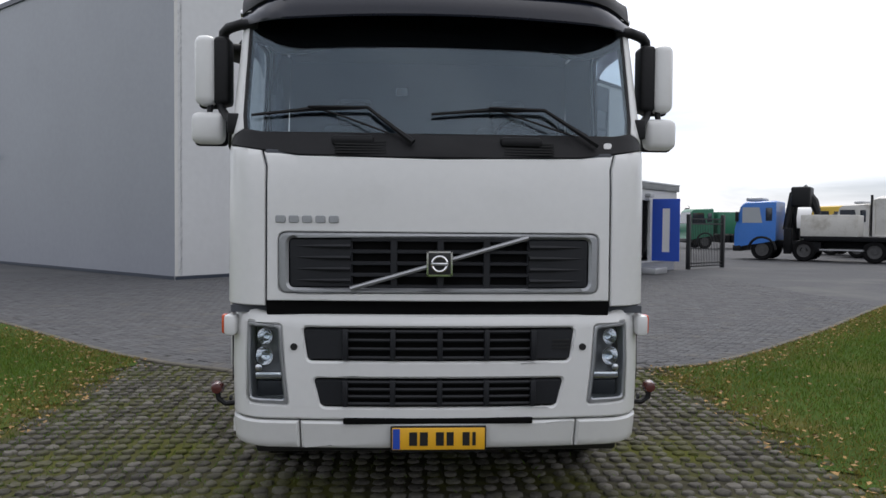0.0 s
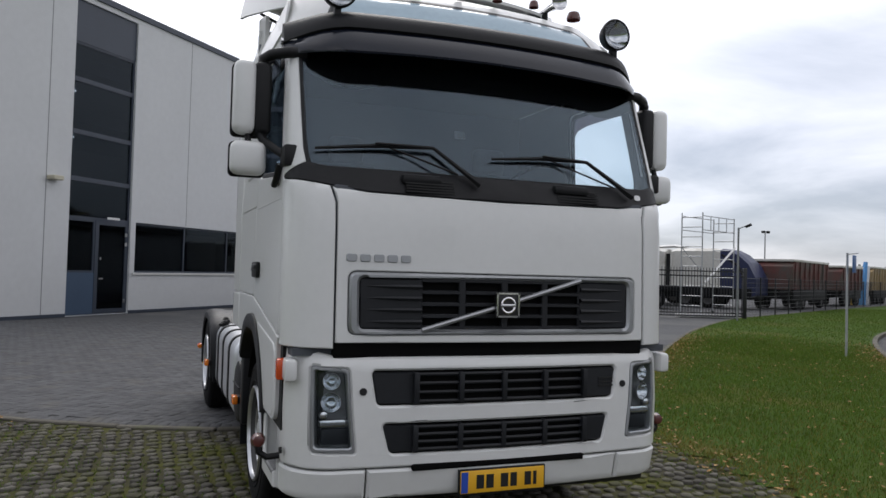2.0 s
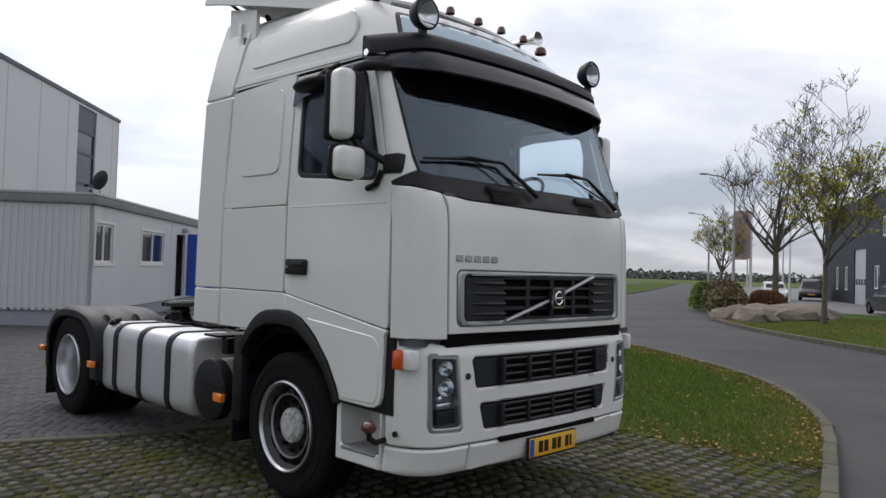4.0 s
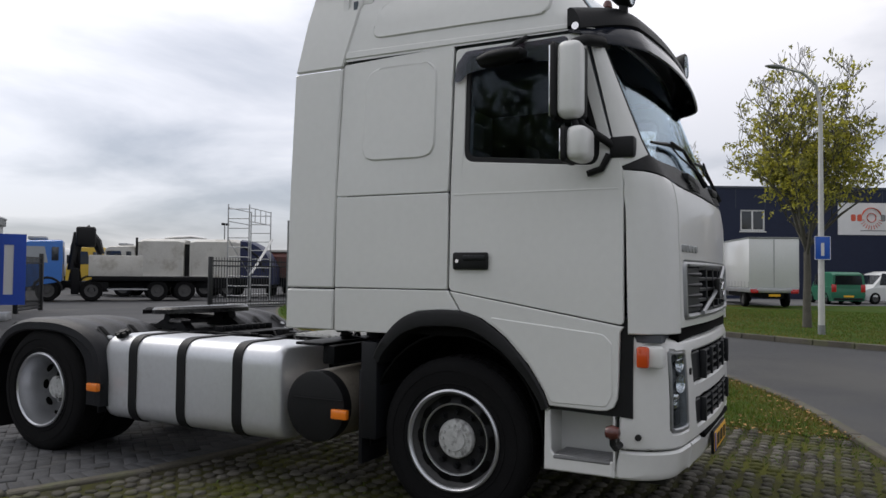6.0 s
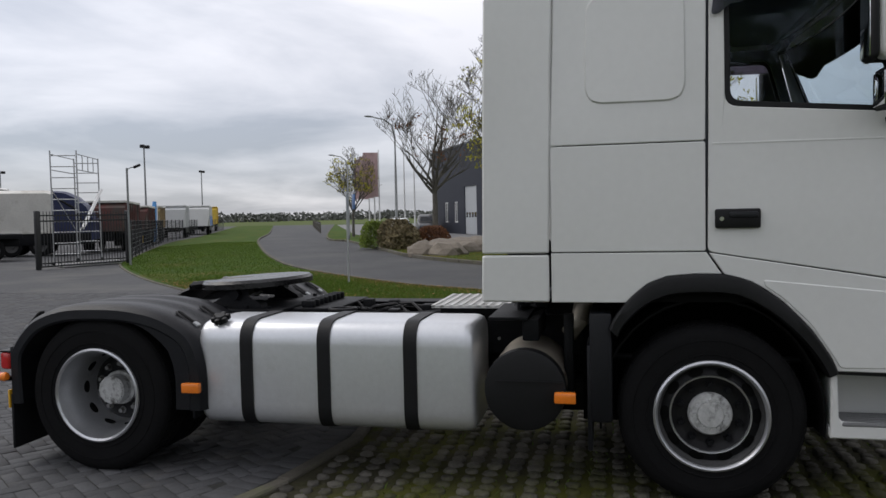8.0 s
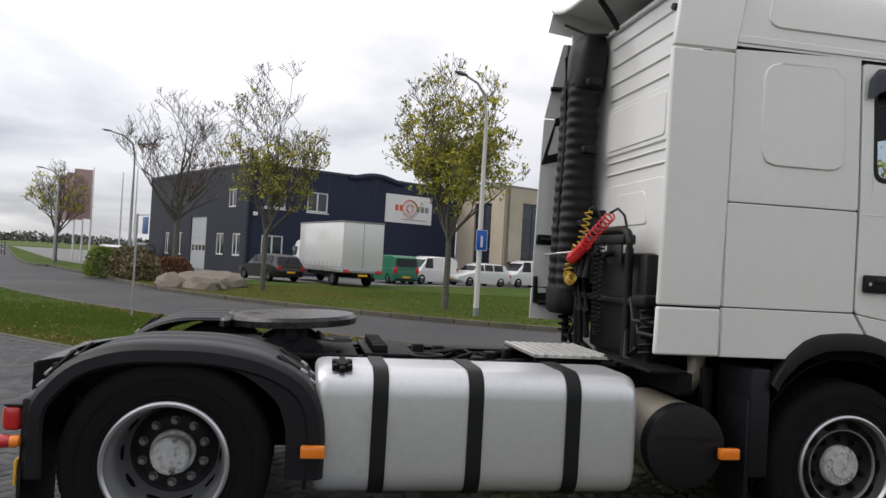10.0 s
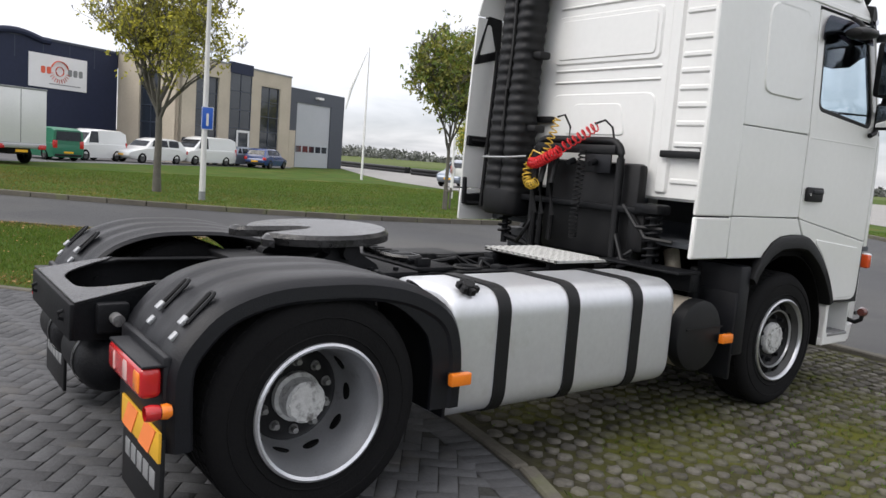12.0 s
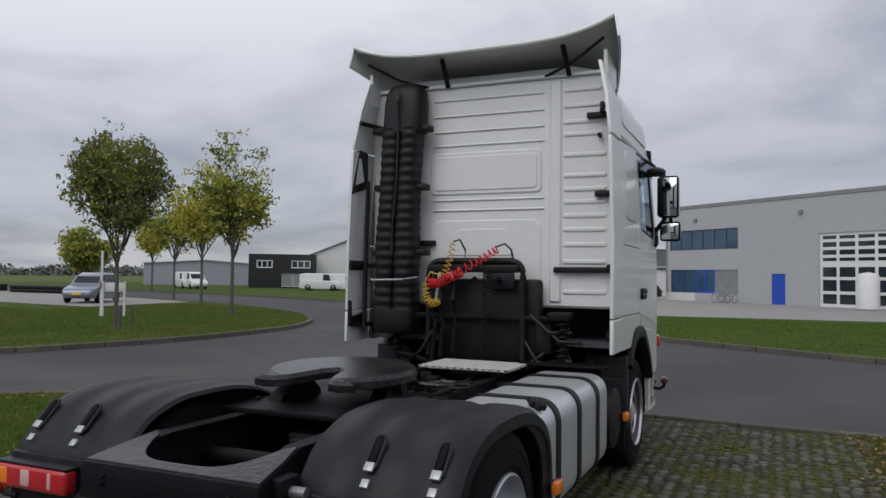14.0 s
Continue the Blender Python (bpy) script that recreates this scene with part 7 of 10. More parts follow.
part("door_pane", panel(rect(0.35, 0.63, 0.31, 1.87), lambda u, v, h: lf(u, v, h - 0.02), 0.01, edge=0.0), FRAME_W, leaf, smooth=0)
part("door_step", box(0, 1.1, 0, 0.6, 0, 0.22, 0.02), GALV, site).matrix_basis = Matrix.Translation((*(CC + CU * 7.6 - CV * 0.7), 0)) @ Matrix.Rotation(math.atan2(CU.y, CU.x), 4, "Z")
part("door_lamp", panel(rounded(rect(8.3, 8.65, 2.66, 2.80), 0.04), lambda u, v, h: sf0(u, v, h + 0.2), 0.2, edge=0.02), GALV, site, "grey lamp above the door")
dish = thing("satellite_dish", "dark satellite dish on the cabin roof", "dish", Matrix.Translation((*(CC + CU * 1.75 + CV * 0.5), 3.21)) @ Matrix.Rotation(radians(-70), 4, "Z"))
part("dish_bowl", lathe([(0, 0.05), (0.14, 0.035), (0.26, 0.0), (0.27, 0.01), (0.14, 0.05), (0, 0.065)], Matrix.Translation((0, 0, 0.5)) @ Matrix.Rotation(radians(78), 4, "X"), 24), PLASTIC, dish)
part("dish_post", cyl((0, 0, 0), (0, 0, 0.62), 0.025, seg=10), GALV, dish)
part("dish_arm", sweep([(0, 0, 0.25), (0, -0.25, 0.22), (0, -0.42, 0.30)], 0.014, 6), GALV, dish)
part("dish_head", box(-0.04, 0.04, -0.48, -0.38, 0.27, 0.35, 0.01), PLASTIC, dish)

# navy hall with the beige office block, across the road
FV, WV = Vector((0.47, -0.88)).normalized(), Vector((0.88, 0.47)).normalized()
K = Vector((46.6, 8.64))
NAVY_L, NAVY_D, NAVY_H = 17.9, 21.0, 7.55
navy = thing("navy_hall", "navy blue metal clad hall with white windows", "building")


def from_end(length, a0, a1, z0, z1):
    """An opening given from the near corner, for a wall whose outline runs towards that corner."""
    return (length - a1, length - a0, z0, z1)


front_holes = [(1.0, 2.65, 4.62, 6.05), (4.3, 5.95, 4.60, 6.02), (1.0, 2.6, 1.22, 2.76), (4.3, 5.9, 1.22, 2.76)]
wn_, nf = openwall("front_wall", navy, (*K, 0), (*FV, 0), NAVY_L, NAVY_H, front_holes, CLAD_NAVY, 0.3, "navy blue metal front")
for h in front_holes:
    window(navy, nf, h, 2, 1, FRAME_W, DARKGLASS, 0.10, 0.05, "white framed window")
    part("window_sill", panel(rect(h[0] - 0.08, h[1] + 0.08, h[2] - 0.10, h[2] - 0.02), lambda u, v, hh: nf(u, v, hh + 0.05), 0.06, edge=0.0), FRAME_W, navy, smooth=0)
side_holes = [from_end(NAVY_D, *h) for h in ((1.25, 2.6, 1.22, 2.78), (4.1, 5.5, 1.22, 2.78), (2.2, 3.6, 4.6, 5.9), (7.5, 10.7, 0.05, 4.0), (12.6, 13.7, 1.0, 2.8), (15.6, 16.7, 1.0, 2.8))]
ws_, sf2 = openwall("side_wall", navy, (*(K + WV * NAVY_D), 0), (*(-WV), 0), NAVY_D, NAVY_H, side_holes, mat("grey_navy_cladding", (0.030, 0.033, 0.045), 0.6, spec=0.15, vary=0.08, scale=0.3), 0.3, "grey metal side wall")
for i, h in enumerate(side_holes):
    if i == 3:
        gate_ = part("roller_door", panel(rect(*h), lambda u, v, hh: sf2(u, v, hh - 0.08), 0.05, edge=0.0), SATIN_GREY, navy, "pale roller door", smooth=0)
        for k in range(7):
            part("door_slat", panel(rect(h[0], h[1], 0.1 + k * 0.56, 0.13 + k * 0.56), lambda u, v, hh: sf2(u, v, hh - 0.07), 0.02, edge=0.0), GALV, gate_, smooth=0)
        for k in range(4):
            part("door_pane", panel(rect(h[0] + 0.25 + k * 0.72, h[0] + 0.75 + k * 0.72, 1.45, 1.85), lambda u, v, hh: sf2(u, v, hh - 0.068), 0.02, edge=0.0), DARKGLASS, gate_, smooth=0)
    else:
        window(navy, sf2, h, 2, 1, FRAME_W, DARKGLASS, 0.1, 0.05)
for k in range(1, 9):
    part("cladding_joint", panel(rect(NAVY_L * k / 9 - 0.02, NAVY_L * k / 9 + 0.02, 6.1, NAVY_H - 0.15), lambda u, v, hh: nf(u, v, hh + 0.006), 0.006, edge=0.0), FRAME_N, wn_, smooth=0)
part("roof_slab", panel([(0.3, 0.3), (NAVY_D - 0.3, 0.3), (NAVY_D - 0.3, 26), (0.3, 26)], flat_map((*K, NAVY_H - 0.15), (*WV, 0), (*FV, 0)), 0.1, edge=0.0), ROOFD, navy, smooth=0)
part("roof_edge", panel(rect(-0.03, NAVY_L, NAVY_H - 0.10, NAVY_H + 0.05), lambda u, v, hh: nf(u, v, hh + 0.05), 0.07, edge=0.0), FRAME_N, navy, smooth=0)
part("roof_edge", panel(rect(0, NAVY_D + 0.03, NAVY_H - 0.10, NAVY_H + 0.05), lambda u, v, hh: sf2(u, v, hh + 0.05), 0.07, edge=0.0), FRAME_N, navy, smooth=0)
part("roof_hump", sweep([(*(K + FV * a - WV * 0.02), NAVY_H - 0.14 + 0.30 * math.sin(max(0, min(1, (a - 8.2) / 3.6)) * math.pi)) for a in steps(7.6, 12.4, 16)], 0.22, 8), CLAD_NAVY, navy)
part("wall_lamp", panel(rounded(rect(0.28, 0.55, 4.0, 4.25), 0.05), lambda u, v, hh: nf(u, v, hh + 0.2), 0.2, edge=0.02), FRAME_W, navy, "small white wall lamp")
sign_h = (10.88, 15.27, 4.40, 6.56)
sgn = thing("company_banner", "white banner with a red ring emblem on the navy wall", "sign")
part("banner_sheet", panel(rect(*sign_h), lambda u, v, hh: nf(u, v, hh + 0.05), 0.05, edge=0.0), BANNER, sgn, smooth=0)
cu_, cv_ = (sign_h[0] + sign_h[1]) / 2 + 0.05, 5.56
part("emblem_ring", sweep([nf(cu_ + 0.30 * math.cos(a), cv_ + 0.30 * math.sin(a), 0.065) for a in steps(0, math.tau, 24)[:-1]], 0.09, 4, closed=True, flat=0.3), SIGNRED, sgn)
part("emblem_arc", sweep([nf(cu_ + 0.66 * math.cos(a), cv_ + 0.66 * math.sin(a), 0.065) for a in steps(radians(15), radians(165), 12)], [0.05] + [0.12] * 11 + [0.05], 4, flat=0.3), SIGNRED, sgn, smooth=0)
for k in range(11):
    a = radians(195 + 15 * k)
    part("emblem_ray", sweep([nf(cu_ + r * math.cos(a), cv_ + r * math.sin(a), 0.065) for r in (0.52, 0.80)], 0.045, 4, flat=0.4), SIGNRED, sgn, smooth=0)
for side_, cnt in ((-1, 2), (1, 3)):
    for k in range(cnt):
        u0 = cu_ + side_ * (0.80 + k * 0.42)
        part("banner_mark", panel(rounded(rect(u0 - 0.16, u0 + 0.16, 5.32, 5.78), 0.12), lambda u, v, hh: nf(u, v, hh + 0.062), 0.012, edge=0.0), SIGNRED if side_ < 0 else FASCIA, sgn, smooth=0)
part("banner_line", panel(rect(sign_h[0] + 1.5, sign_h[1] - 0.5, 4.66, 4.72), lambda u, v, hh: nf(u, v, hh + 0.062), 0.012, edge=0.0), FASCIA, sgn, smooth=0)

beige = thing("beige_office", "beige office block with tall dark windows", "building")
BW, BS, BH = 12.75, 5.9, 7.6
BC = Vector((49.85, -9.98))
bh = [(1.65, 4.0, 0.4, 6.42), (5.2, 7.7, 0.1, 7.1), (8.85, 11.3, 0.4, 6.42)]
bw_, bf = openwall("front_wall", beige, (*BC, 0), (*FV, 0), BW, BH, bh, CLAD_BEIGE, 0.3, "beige brick front")
for k, h in enumerate(bh):
    window(beige, bf, h, 2, 5, FRAME_N, DARKGLASS, 0.06, 0.02 if k == 1 else 0.14, "tall dark window" if k != 1 else "tall dark glazed entrance bay")
part("bay_head", panel(rect(5.15, 7.75, 7.0, BH + 0.22), lambda u, v, h: bf(u, v, h + 0.06), 0.3, edge=0.0), CLAD_NAVY, beige, "navy head of the entrance bay", smooth=0)
dr = part("entrance_frame", panel(rect(6.1, 7.6, 0.1, 2.75), lambda u, v, h: bf(u, v, h + 0.04), 0.06, [rect(6.28, 7.42, 0.12, 2.57)], edge=0.0), FRAME_W, beige, "white door frame", smooth=0)
bsh = [from_end(BS, 1.75, 3.75, 0.4, 6.35)]
bs_, bsf = openwall("side_wall", beige, (*(BC + WV * BS), 0), (*(-WV), 0), BS, BH, bsh, CLAD_BEIGE, 0.3, "beige brick side wall")
window(beige, bsf, bsh[0], 2, 5, FRAME_N, DARKGLASS, 0.06, 0.14, "tall dark window")
part("end_wall", panel(rect(0.3, 14.0, 0, BH), flat_map((*(BC + FV * BW), 0), (*WV, 0), (0, 0, 1)), 0.2, edge=0.0), CLAD_BEIGE, beige, "beige side wall", smooth=0)
part("roof_slab", panel(rect(0.3, 14, 0.3, BW - 0.3), flat_map((*BC, BH - 0.2), (*WV, 0), (*FV, 0)), 0.1, edge=0.0), ROOFD, beige, smooth=0)
for u0, u1 in ((-0.04, 5.14), (7.76, BW + 0.04)):
    part("parapet", panel(rect(u0, u1, BH - 0.08, BH + 0.06), lambda u, v, h: bf(u, v, h + 0.04), 0.06, edge=0.0), FASCIA, beige, smooth=0)
part("parapet", panel(rect(0, BS, BH - 0.08, BH + 0.06), lambda u, v, h: bsf(u, v, h + 0.04), 0.06, edge=0.0), FASCIA, beige, smooth=0)
part("low_wall", panel(rect(BW + 0.05, BW + 0.9, 0, 3.2), lambda u, v, h: bf(u, v, h - 0.02), 0.25, edge=0.0), CLAD_BEIGE, beige, "low beige wing wall", smooth=0)
annex = thing("navy_annex", "low navy hall with a large grey roller door", "building")
AL, AH = 9.4, 6.9
AC = BC + FV * (BW + 0.15) + WV * 0.8
ah = [(1.9, 7.2, 0.05, 5.72)]
aw_, af = openwall("front_wall", annex, (*AC, 0), (*FV, 0), AL, AH, ah, mat("slate_cladding", (0.05, 0.058, 0.075), 0.5, vary=0.08, scale=0.3), 0.3, "slate metal front")
rd = part("roller_door", panel(rect(*ah[0]), lambda u, v, hh: af(u, v, hh - 0.1), 0.05, edge=0.0), SATIN_GREY, annex, "grey sectional door with a window row", smooth=0)
for k in range(9):
    part("door_slat", panel(rect(ah[0][0], ah[0][1], 0.05 + k * 0.62, 0.075 + k * 0.62), lambda u, v, hh: af(u, v, hh - 0.09), 0.02, edge=0.0), GALV, rd, smooth=0)
for k in range(5):
    part("door_pane", panel(rect(ah[0][0] + 0.2 + k * 1.0, ah[0][0] + 1.0 + k * 1.0, 1.40, 1.95), lambda u, v, hh: af(u, v, hh - 0.085), 0.02, edge=0.0), DARKGLASS, rd, smooth=0)
part("annex_lamp", panel(rounded(rect(4.6, 5.4, 6.2, 6.4), 0.05), lambda u, v, hh: af(u, v, hh + 0.4), 0.4, edge=0.02), FRAME_W, annex)
part("annex_side", panel(rect(0, 14, 0, AH), flat_map((*(AC + FV * AL + WV * 0.3), 0), (*WV, 0), (0, 0, 1)), 0.2, edge=0.0), CLAD_NAVY, annex, smooth=0)
part("roof_slab", panel(rect(0.3, 14, 0.3, AL - 0.1), flat_map((*AC, AH - 0.25), (*WV, 0), (*FV, 0)), 0.1, edge=0.0), ROOFD, annex, smooth=0)

# grey hall opposite
RV = Vector((-0.78, 0.63)).normalized()
R0 = Vector((6.2, -57.2))
ghall = thing("grey_hall", "light grey two storey hall with blue doors", "building")
RH = 7.75
gh = [(0.6, 7.6, 0.7, 2.55), (0.5, 7.6, 4.15, 5.75), (10.6, 11.75, 0.05, 2.25), (14.4, 21.0, 0.05, 5.0)]
gw_, gf = openwall("front_wall", ghall, (*R0, 0), (*RV, 0), 34.0, RH, gh, mat("pale_grey_panels", (0.36, 0.37, 0.375), 0.55, vary=0.05, scale=0.3), 0.3, "pale grey panel wall")
window(ghall, gf, (0.6, 3.4, 0.7, 2.55), 2, 1, FRAME_N, BLUEPANE, 0.07, 0.06)
ed = window(ghall, gf, (3.4, 5.3, 0.7, 2.55), 2, 1, BLUEDOOR, BLUEPANE, 0.14, 0.05, "blue glazed doors")
part("entrance_sheet", panel(rect(5.3, 7.6, 0.7, 2.55), lambda u, v, h: gf(u, v, h - 0.06), 0.04, edge=0.0), FASCIA, ghall, smooth=0)
window(ghall, gf, gh[1], 6, 1, FRAME_N, BLUEPANE, 0.07, 0.06, "long first floor window band")
bd = part("blue_door", panel(rect(*gh[2]), lambda u, v, h: gf(u, v, h - 0.06), 0.05, edge=0.0), BLUEDOOR, ghall, "closed bright blue door", smooth=0)
window(ghall, gf, (14.4, 21.0, 2.9, 5.0), 5, 4, FRAME_W, DARKGLASS, 0.2, 0.1, "glazed upper half of the garage door")
window(ghall, gf, (14.4, 21.0, 0.05, 2.9), 5, 3, FRAME_W, DARKGLASS, 0.2, 0.1, "glazed lower half of the garage door")
part("roof_edge", panel(rect(-0.05, 34, RH - 0.22, RH + 0.03), lambda u, v, h: gf(u, v, h + 0.06), 0.08, edge=0.0), FASCIA, ghall, smooth=0)
rn = Vector((-RV.y, RV.x))
slab("hall_side", ghall, R0, RV, 0.3, 20.0, 0, RH, CLAD_W)
slab("hall_roof", ghall, R0, RV, 34.0, 20.0, RH - 0.2, RH - 0.1, ROOFD)
slab("hall_inner", ghall, R0 + rn * 3.0, RV, 34.0, 0.1, 0, RH - 0.3, INNER)
slab("hall_plinth", ghall, R0 - rn * 0.02, RV, 3.3, 0.02, 0.0, 0.7, CLAD_W)
for u_ in (3.2, 12.9):
    part("wall_lamp", panel(rounded(rect(u_, u_ + 0.3, 6.4, 6.7), 0.05), lambda u, v, h: gf(u, v, h + 0.15), 0.15, edge=0.02), FASCIA, ghall)
silo = thing("white_tank", "white upright tank beside the garage door", "tank", Matrix.Translation((*(R0 + RV * 19.2 - rn * 2.0), 0.045)))
part("tank_shell", lathe([(0, 2.3), (0.5, 2.2), (0.62, 2.0), (0.62, 0.05), (0, 0.05)], Matrix(), 20), FRAME_W, silo)

# far sheds
def shed(name, label, p, u, w, d, h, wallm, roofm, ridge=1.5):
    t = thing(name, label, "building")
    u = Vector(u).normalized()
    n = Vector((-u.y, u.x))
    o = Vector(p)
    pts = [(0, 0), (w, 0), (w, h), (w / 2, h + ridge), (0, h)]
    part("shed_wall", panel(pts, flat_map((*o, 0), (*u, 0), (0, 0, 1)), d, edge=0.0), wallm, t, smooth=0)
    for s in (0, 1):
        a, b = (w / 2, h + ridge), ((w + 0.3, h - 0.15) if s else (-0.3, h - 0.15))
        du = Vector((b[0] - a[0], b[1] - a[1]))
        fm = flat_map((*(o + u * a[0]), a[1] + 0.06), (u.x * du.x, u.y * du.x, du.y), (-n.x, -n.y, 0))
        q = rect(0, du.length, -d - 0.3, 0.3) 
        part("shed_roof", panel(q, fm, 0.1, edge=0.0), roofm, t, smooth=0)
    return t


# far buildings
shed("white_shed", "white shed with a dark pitched roof behind parked cars", (-3.4, -73.5), (0.10, -0.995), 14, 26, 3.0, CLAD_W, ROOFD, 2.0)
slab("shed_door", None, (12.6, -70.0), (-1, -0.1), 2.6, -0.1, 0, 2.6, FASCIA)
tagged(bpy.data.objects["shed_door"], "grey sectional door of the white shed", "door", kind="structure")
off_ = thing("dark_office", "distant dark flat-roofed office with white windows", "building")
ou = Vector((-0.81, -0.58)).normalized()
ow, of = openwall("front_wall", off_, (59.6, -69.6, 0), (*ou, 0), 8.6, 4.4, [(1.0, 3.0, 2.6, 3.6), (5.4, 7.8, 2.6, 3.6), (4.2, 7.0, 0.2, 1.9)], CARGREY, 0.2)
for h in ((1.0, 3.0, 2.6, 3.6), (5.4, 7.8, 2.6, 3.6)):
    window(off_, of, h, 3, 1, FRAME_W, DARKGLASS, 0.12, 0.03)
window(off_, of, (4.2, 7.0, 0.2, 1.9), 2, 1, FRAME_W, FASCIA, 0.05, 0.06)
slab("office_body", off_, Vector((59.6, -69.6)) - Vector((ou.y, -ou.x)) * 0.25, ou, 8.6, 8.0, 0, 4.35, CARGREY)
shed("grey_shed", "distant grey shed with a flat front", (84, -76), (-0.76, -0.65), 16, 10, 3.4, CLAD_D, CLAD_L, 0.4)
wsh = shed("white_gable_shed", "distant white gabled hall with a red door", (56.5, -79.0), (-0.84, -0.53), 13, 14, 4.6, CLAD_W, ROOFD, 2.6)
part("red_gate", panel(rect(5.2, 8.2, 0, 3.0), flat_map((56.5, -79.0, 0), (-0.84, -0.53, 0), (0, 0, 1)), 0.1, edge=0.0), SIGNRED, wsh, smooth=0).matrix_basis = Matrix.Translation((-0.05, 0.09, 0))


# ---- trees ----
def tree(name, label, x, y, h, fork, spread, seed, leaves, leaf_mat, bare_top=0.0, trunk=0.11, lean=0.0, low_mat=None, size=0.10, group="roadside trees", fill=1.0, twigs=True):
    rng = random.Random(seed)
    t = thing(name, label, "tree", Matrix.Translation((x, y, 0.0)), group)
    wood = bmesh.new()
    tips = []
    crown_mid = fork + (h - fork) * 0.42

    def limb(p, d, length, r, depth, sides):
        pts, rr = [p.copy()], [r]
        n = 4 if depth < 2 else 3
        q, v = p.copy(), d.copy()
        for i in range(n):
            v = (v + Vector((rng.uniform(-1, 1), rng.uniform(-1, 1), rng.uniform(-0.35, 0.75))) * (0.16 + 0.05 * depth)).normalized()
            nq = q + v * (length / n)
            over = (nq.x / (spread * 1.12)) ** 2 + (nq.y / (spread * 1.12)) ** 2 + ((nq.z - crown_mid) / ((h - fork) * 0.62)) ** 2
            q = nq if over < 1.0 or nq.z < crown_mid else q + v * (length / n) * 0.22
            pts.append(q.copy())
            rr.append(r * (1 - 0.78 * (i + 1) / n))
        sweep(pts, [max(a, 0.009 if twigs > 1 else 0.007) for a in rr], sides, bm=wood)
        if depth >= 2:
            tips.extend(pts[1:])
        if depth < (5 if twigs > 1 else 4):
            for k in range((4 if twigs > 1 else rng.choice((3, 4))) if depth < 3 else rng.choice((2, 3, 4) if twigs > 1 else (2, 3))):
                i = rng.randint(1, n) if depth else rng.randint(1, n)
                base = pts[i]
                a = rng.uniform(0, math.tau)
                side = Vector((math.cos(a), math.sin(a), 0))
                nd = (v * 0.62 + side * rng.uniform(0.45, 0.85) + Vector((0, 0, 0.28))).normalized()
                limb(base, nd, length * rng.uniform(0.48, 0.70), max(rr[i] * 0.72, 0.005), depth + 1, 5 if depth < 1 else 4 if depth < 2 else 3)

    top = Vector((lean, 0, fork))
    sweep([(0, 0, -0.1), (lean * 0.2, 0.01, fork * 0.3), (lean * 0.6, -0.01, fork * 0.7), tuple(top)], [trunk * 1.25, trunk, trunk * 0.9, trunk * 0.82], 9, bm=wood)
    ring = 7
    for k in range(ring):
        a = k * math.tau / ring + rng.uniform(-0.3, 0.3)
        out = spread * rng.uniform(0.75, 1.0)
        rise = (h - fork) * rng.uniform(0.42, 0.68)
        d = Vector((math.cos(a) * out, math.sin(a) * out, rise))
        limb(top + Vector((0, 0, rng.uniform(-0.15, 0.5))), d.normalized(), d.length * 0.66, trunk * 0.55, 1, 6)
    for k in range(2):
        limb(top, Vector((rng.uniform(-0.15, 0.15), rng.uniform(-0.15, 0.15), 1)).normalized(), (h - fork) * 0.72, trunk * 0.62, 1, 6)
    part("trunk", wood, BARK, t, "grey-brown trunk and limbs", smooth=60)
    for mat_, share, lo in ((leaf_mat, 1.0 if low_mat is None else 0.5, 0), (low_mat, 0.5, 1)):
        if mat_ is None:
            continue
        verts, faces = [], []
        mid, rx, rz = fork + (h - fork) * 0.46, spread * 1.08, (h - fork) * 0.60
        spray = None
        for i in range(int(leaves * share)):
            if i % 7 == 0:
                p = rng.choice(tips)
                if bare_top and p.z > fork + (h - fork) * (1 - bare_top) * rng.choice((rng.uniform(0.5, 1.0), rng.uniform(0.9, 1.9))):
                    spray = None
                    continue
                spray = p + Vector((rng.gauss(0, 0.16), rng.gauss(0, 0.16), rng.gauss(0, 0.14))) * (fill * 1.2)
                e = (spray.x / rx) ** 2 + (spray.y / rx) ** 2 + ((spray.z - mid) / rz) ** 2
                if e > rng.uniform(0.85, 1.25):
                    spray = None
                    continue
            if spray is None:
                continue
            c = spray + Vector((rng.gauss(0, 1), rng.gauss(0, 1), rng.gauss(0, 0.7))) * (size * 1.1)
            n = Vector((rng.uniform(-1, 1), rng.uniform(-1, 1), rng.uniform(-0.4, 1))).normalized()
            u = n.orthogonal().normalized()
            w = n.cross(u)
            a = rng.uniform(0, math.tau)
            u, w = u * math.cos(a) + w * math.sin(a), w * math.cos(a) - u * math.sin(a)
            s = size * rng.uniform(0.6, 1.25)
            k = len(verts)
            verts += [c - u * s, c + w * s * 0.45 + n * s * 0.12, c + u * s, c - w * s * 0.45 + n * s * 0.12]
            faces.append((k, k + 1, k + 2, k + 3))
        me = bpy.data.meshes.new("crown")
        me.from_pydata([tuple(v) for v in verts], [], faces)
        me.materials.append(mat_)
        o = new("crown", me)
        o.parent = t
    return t


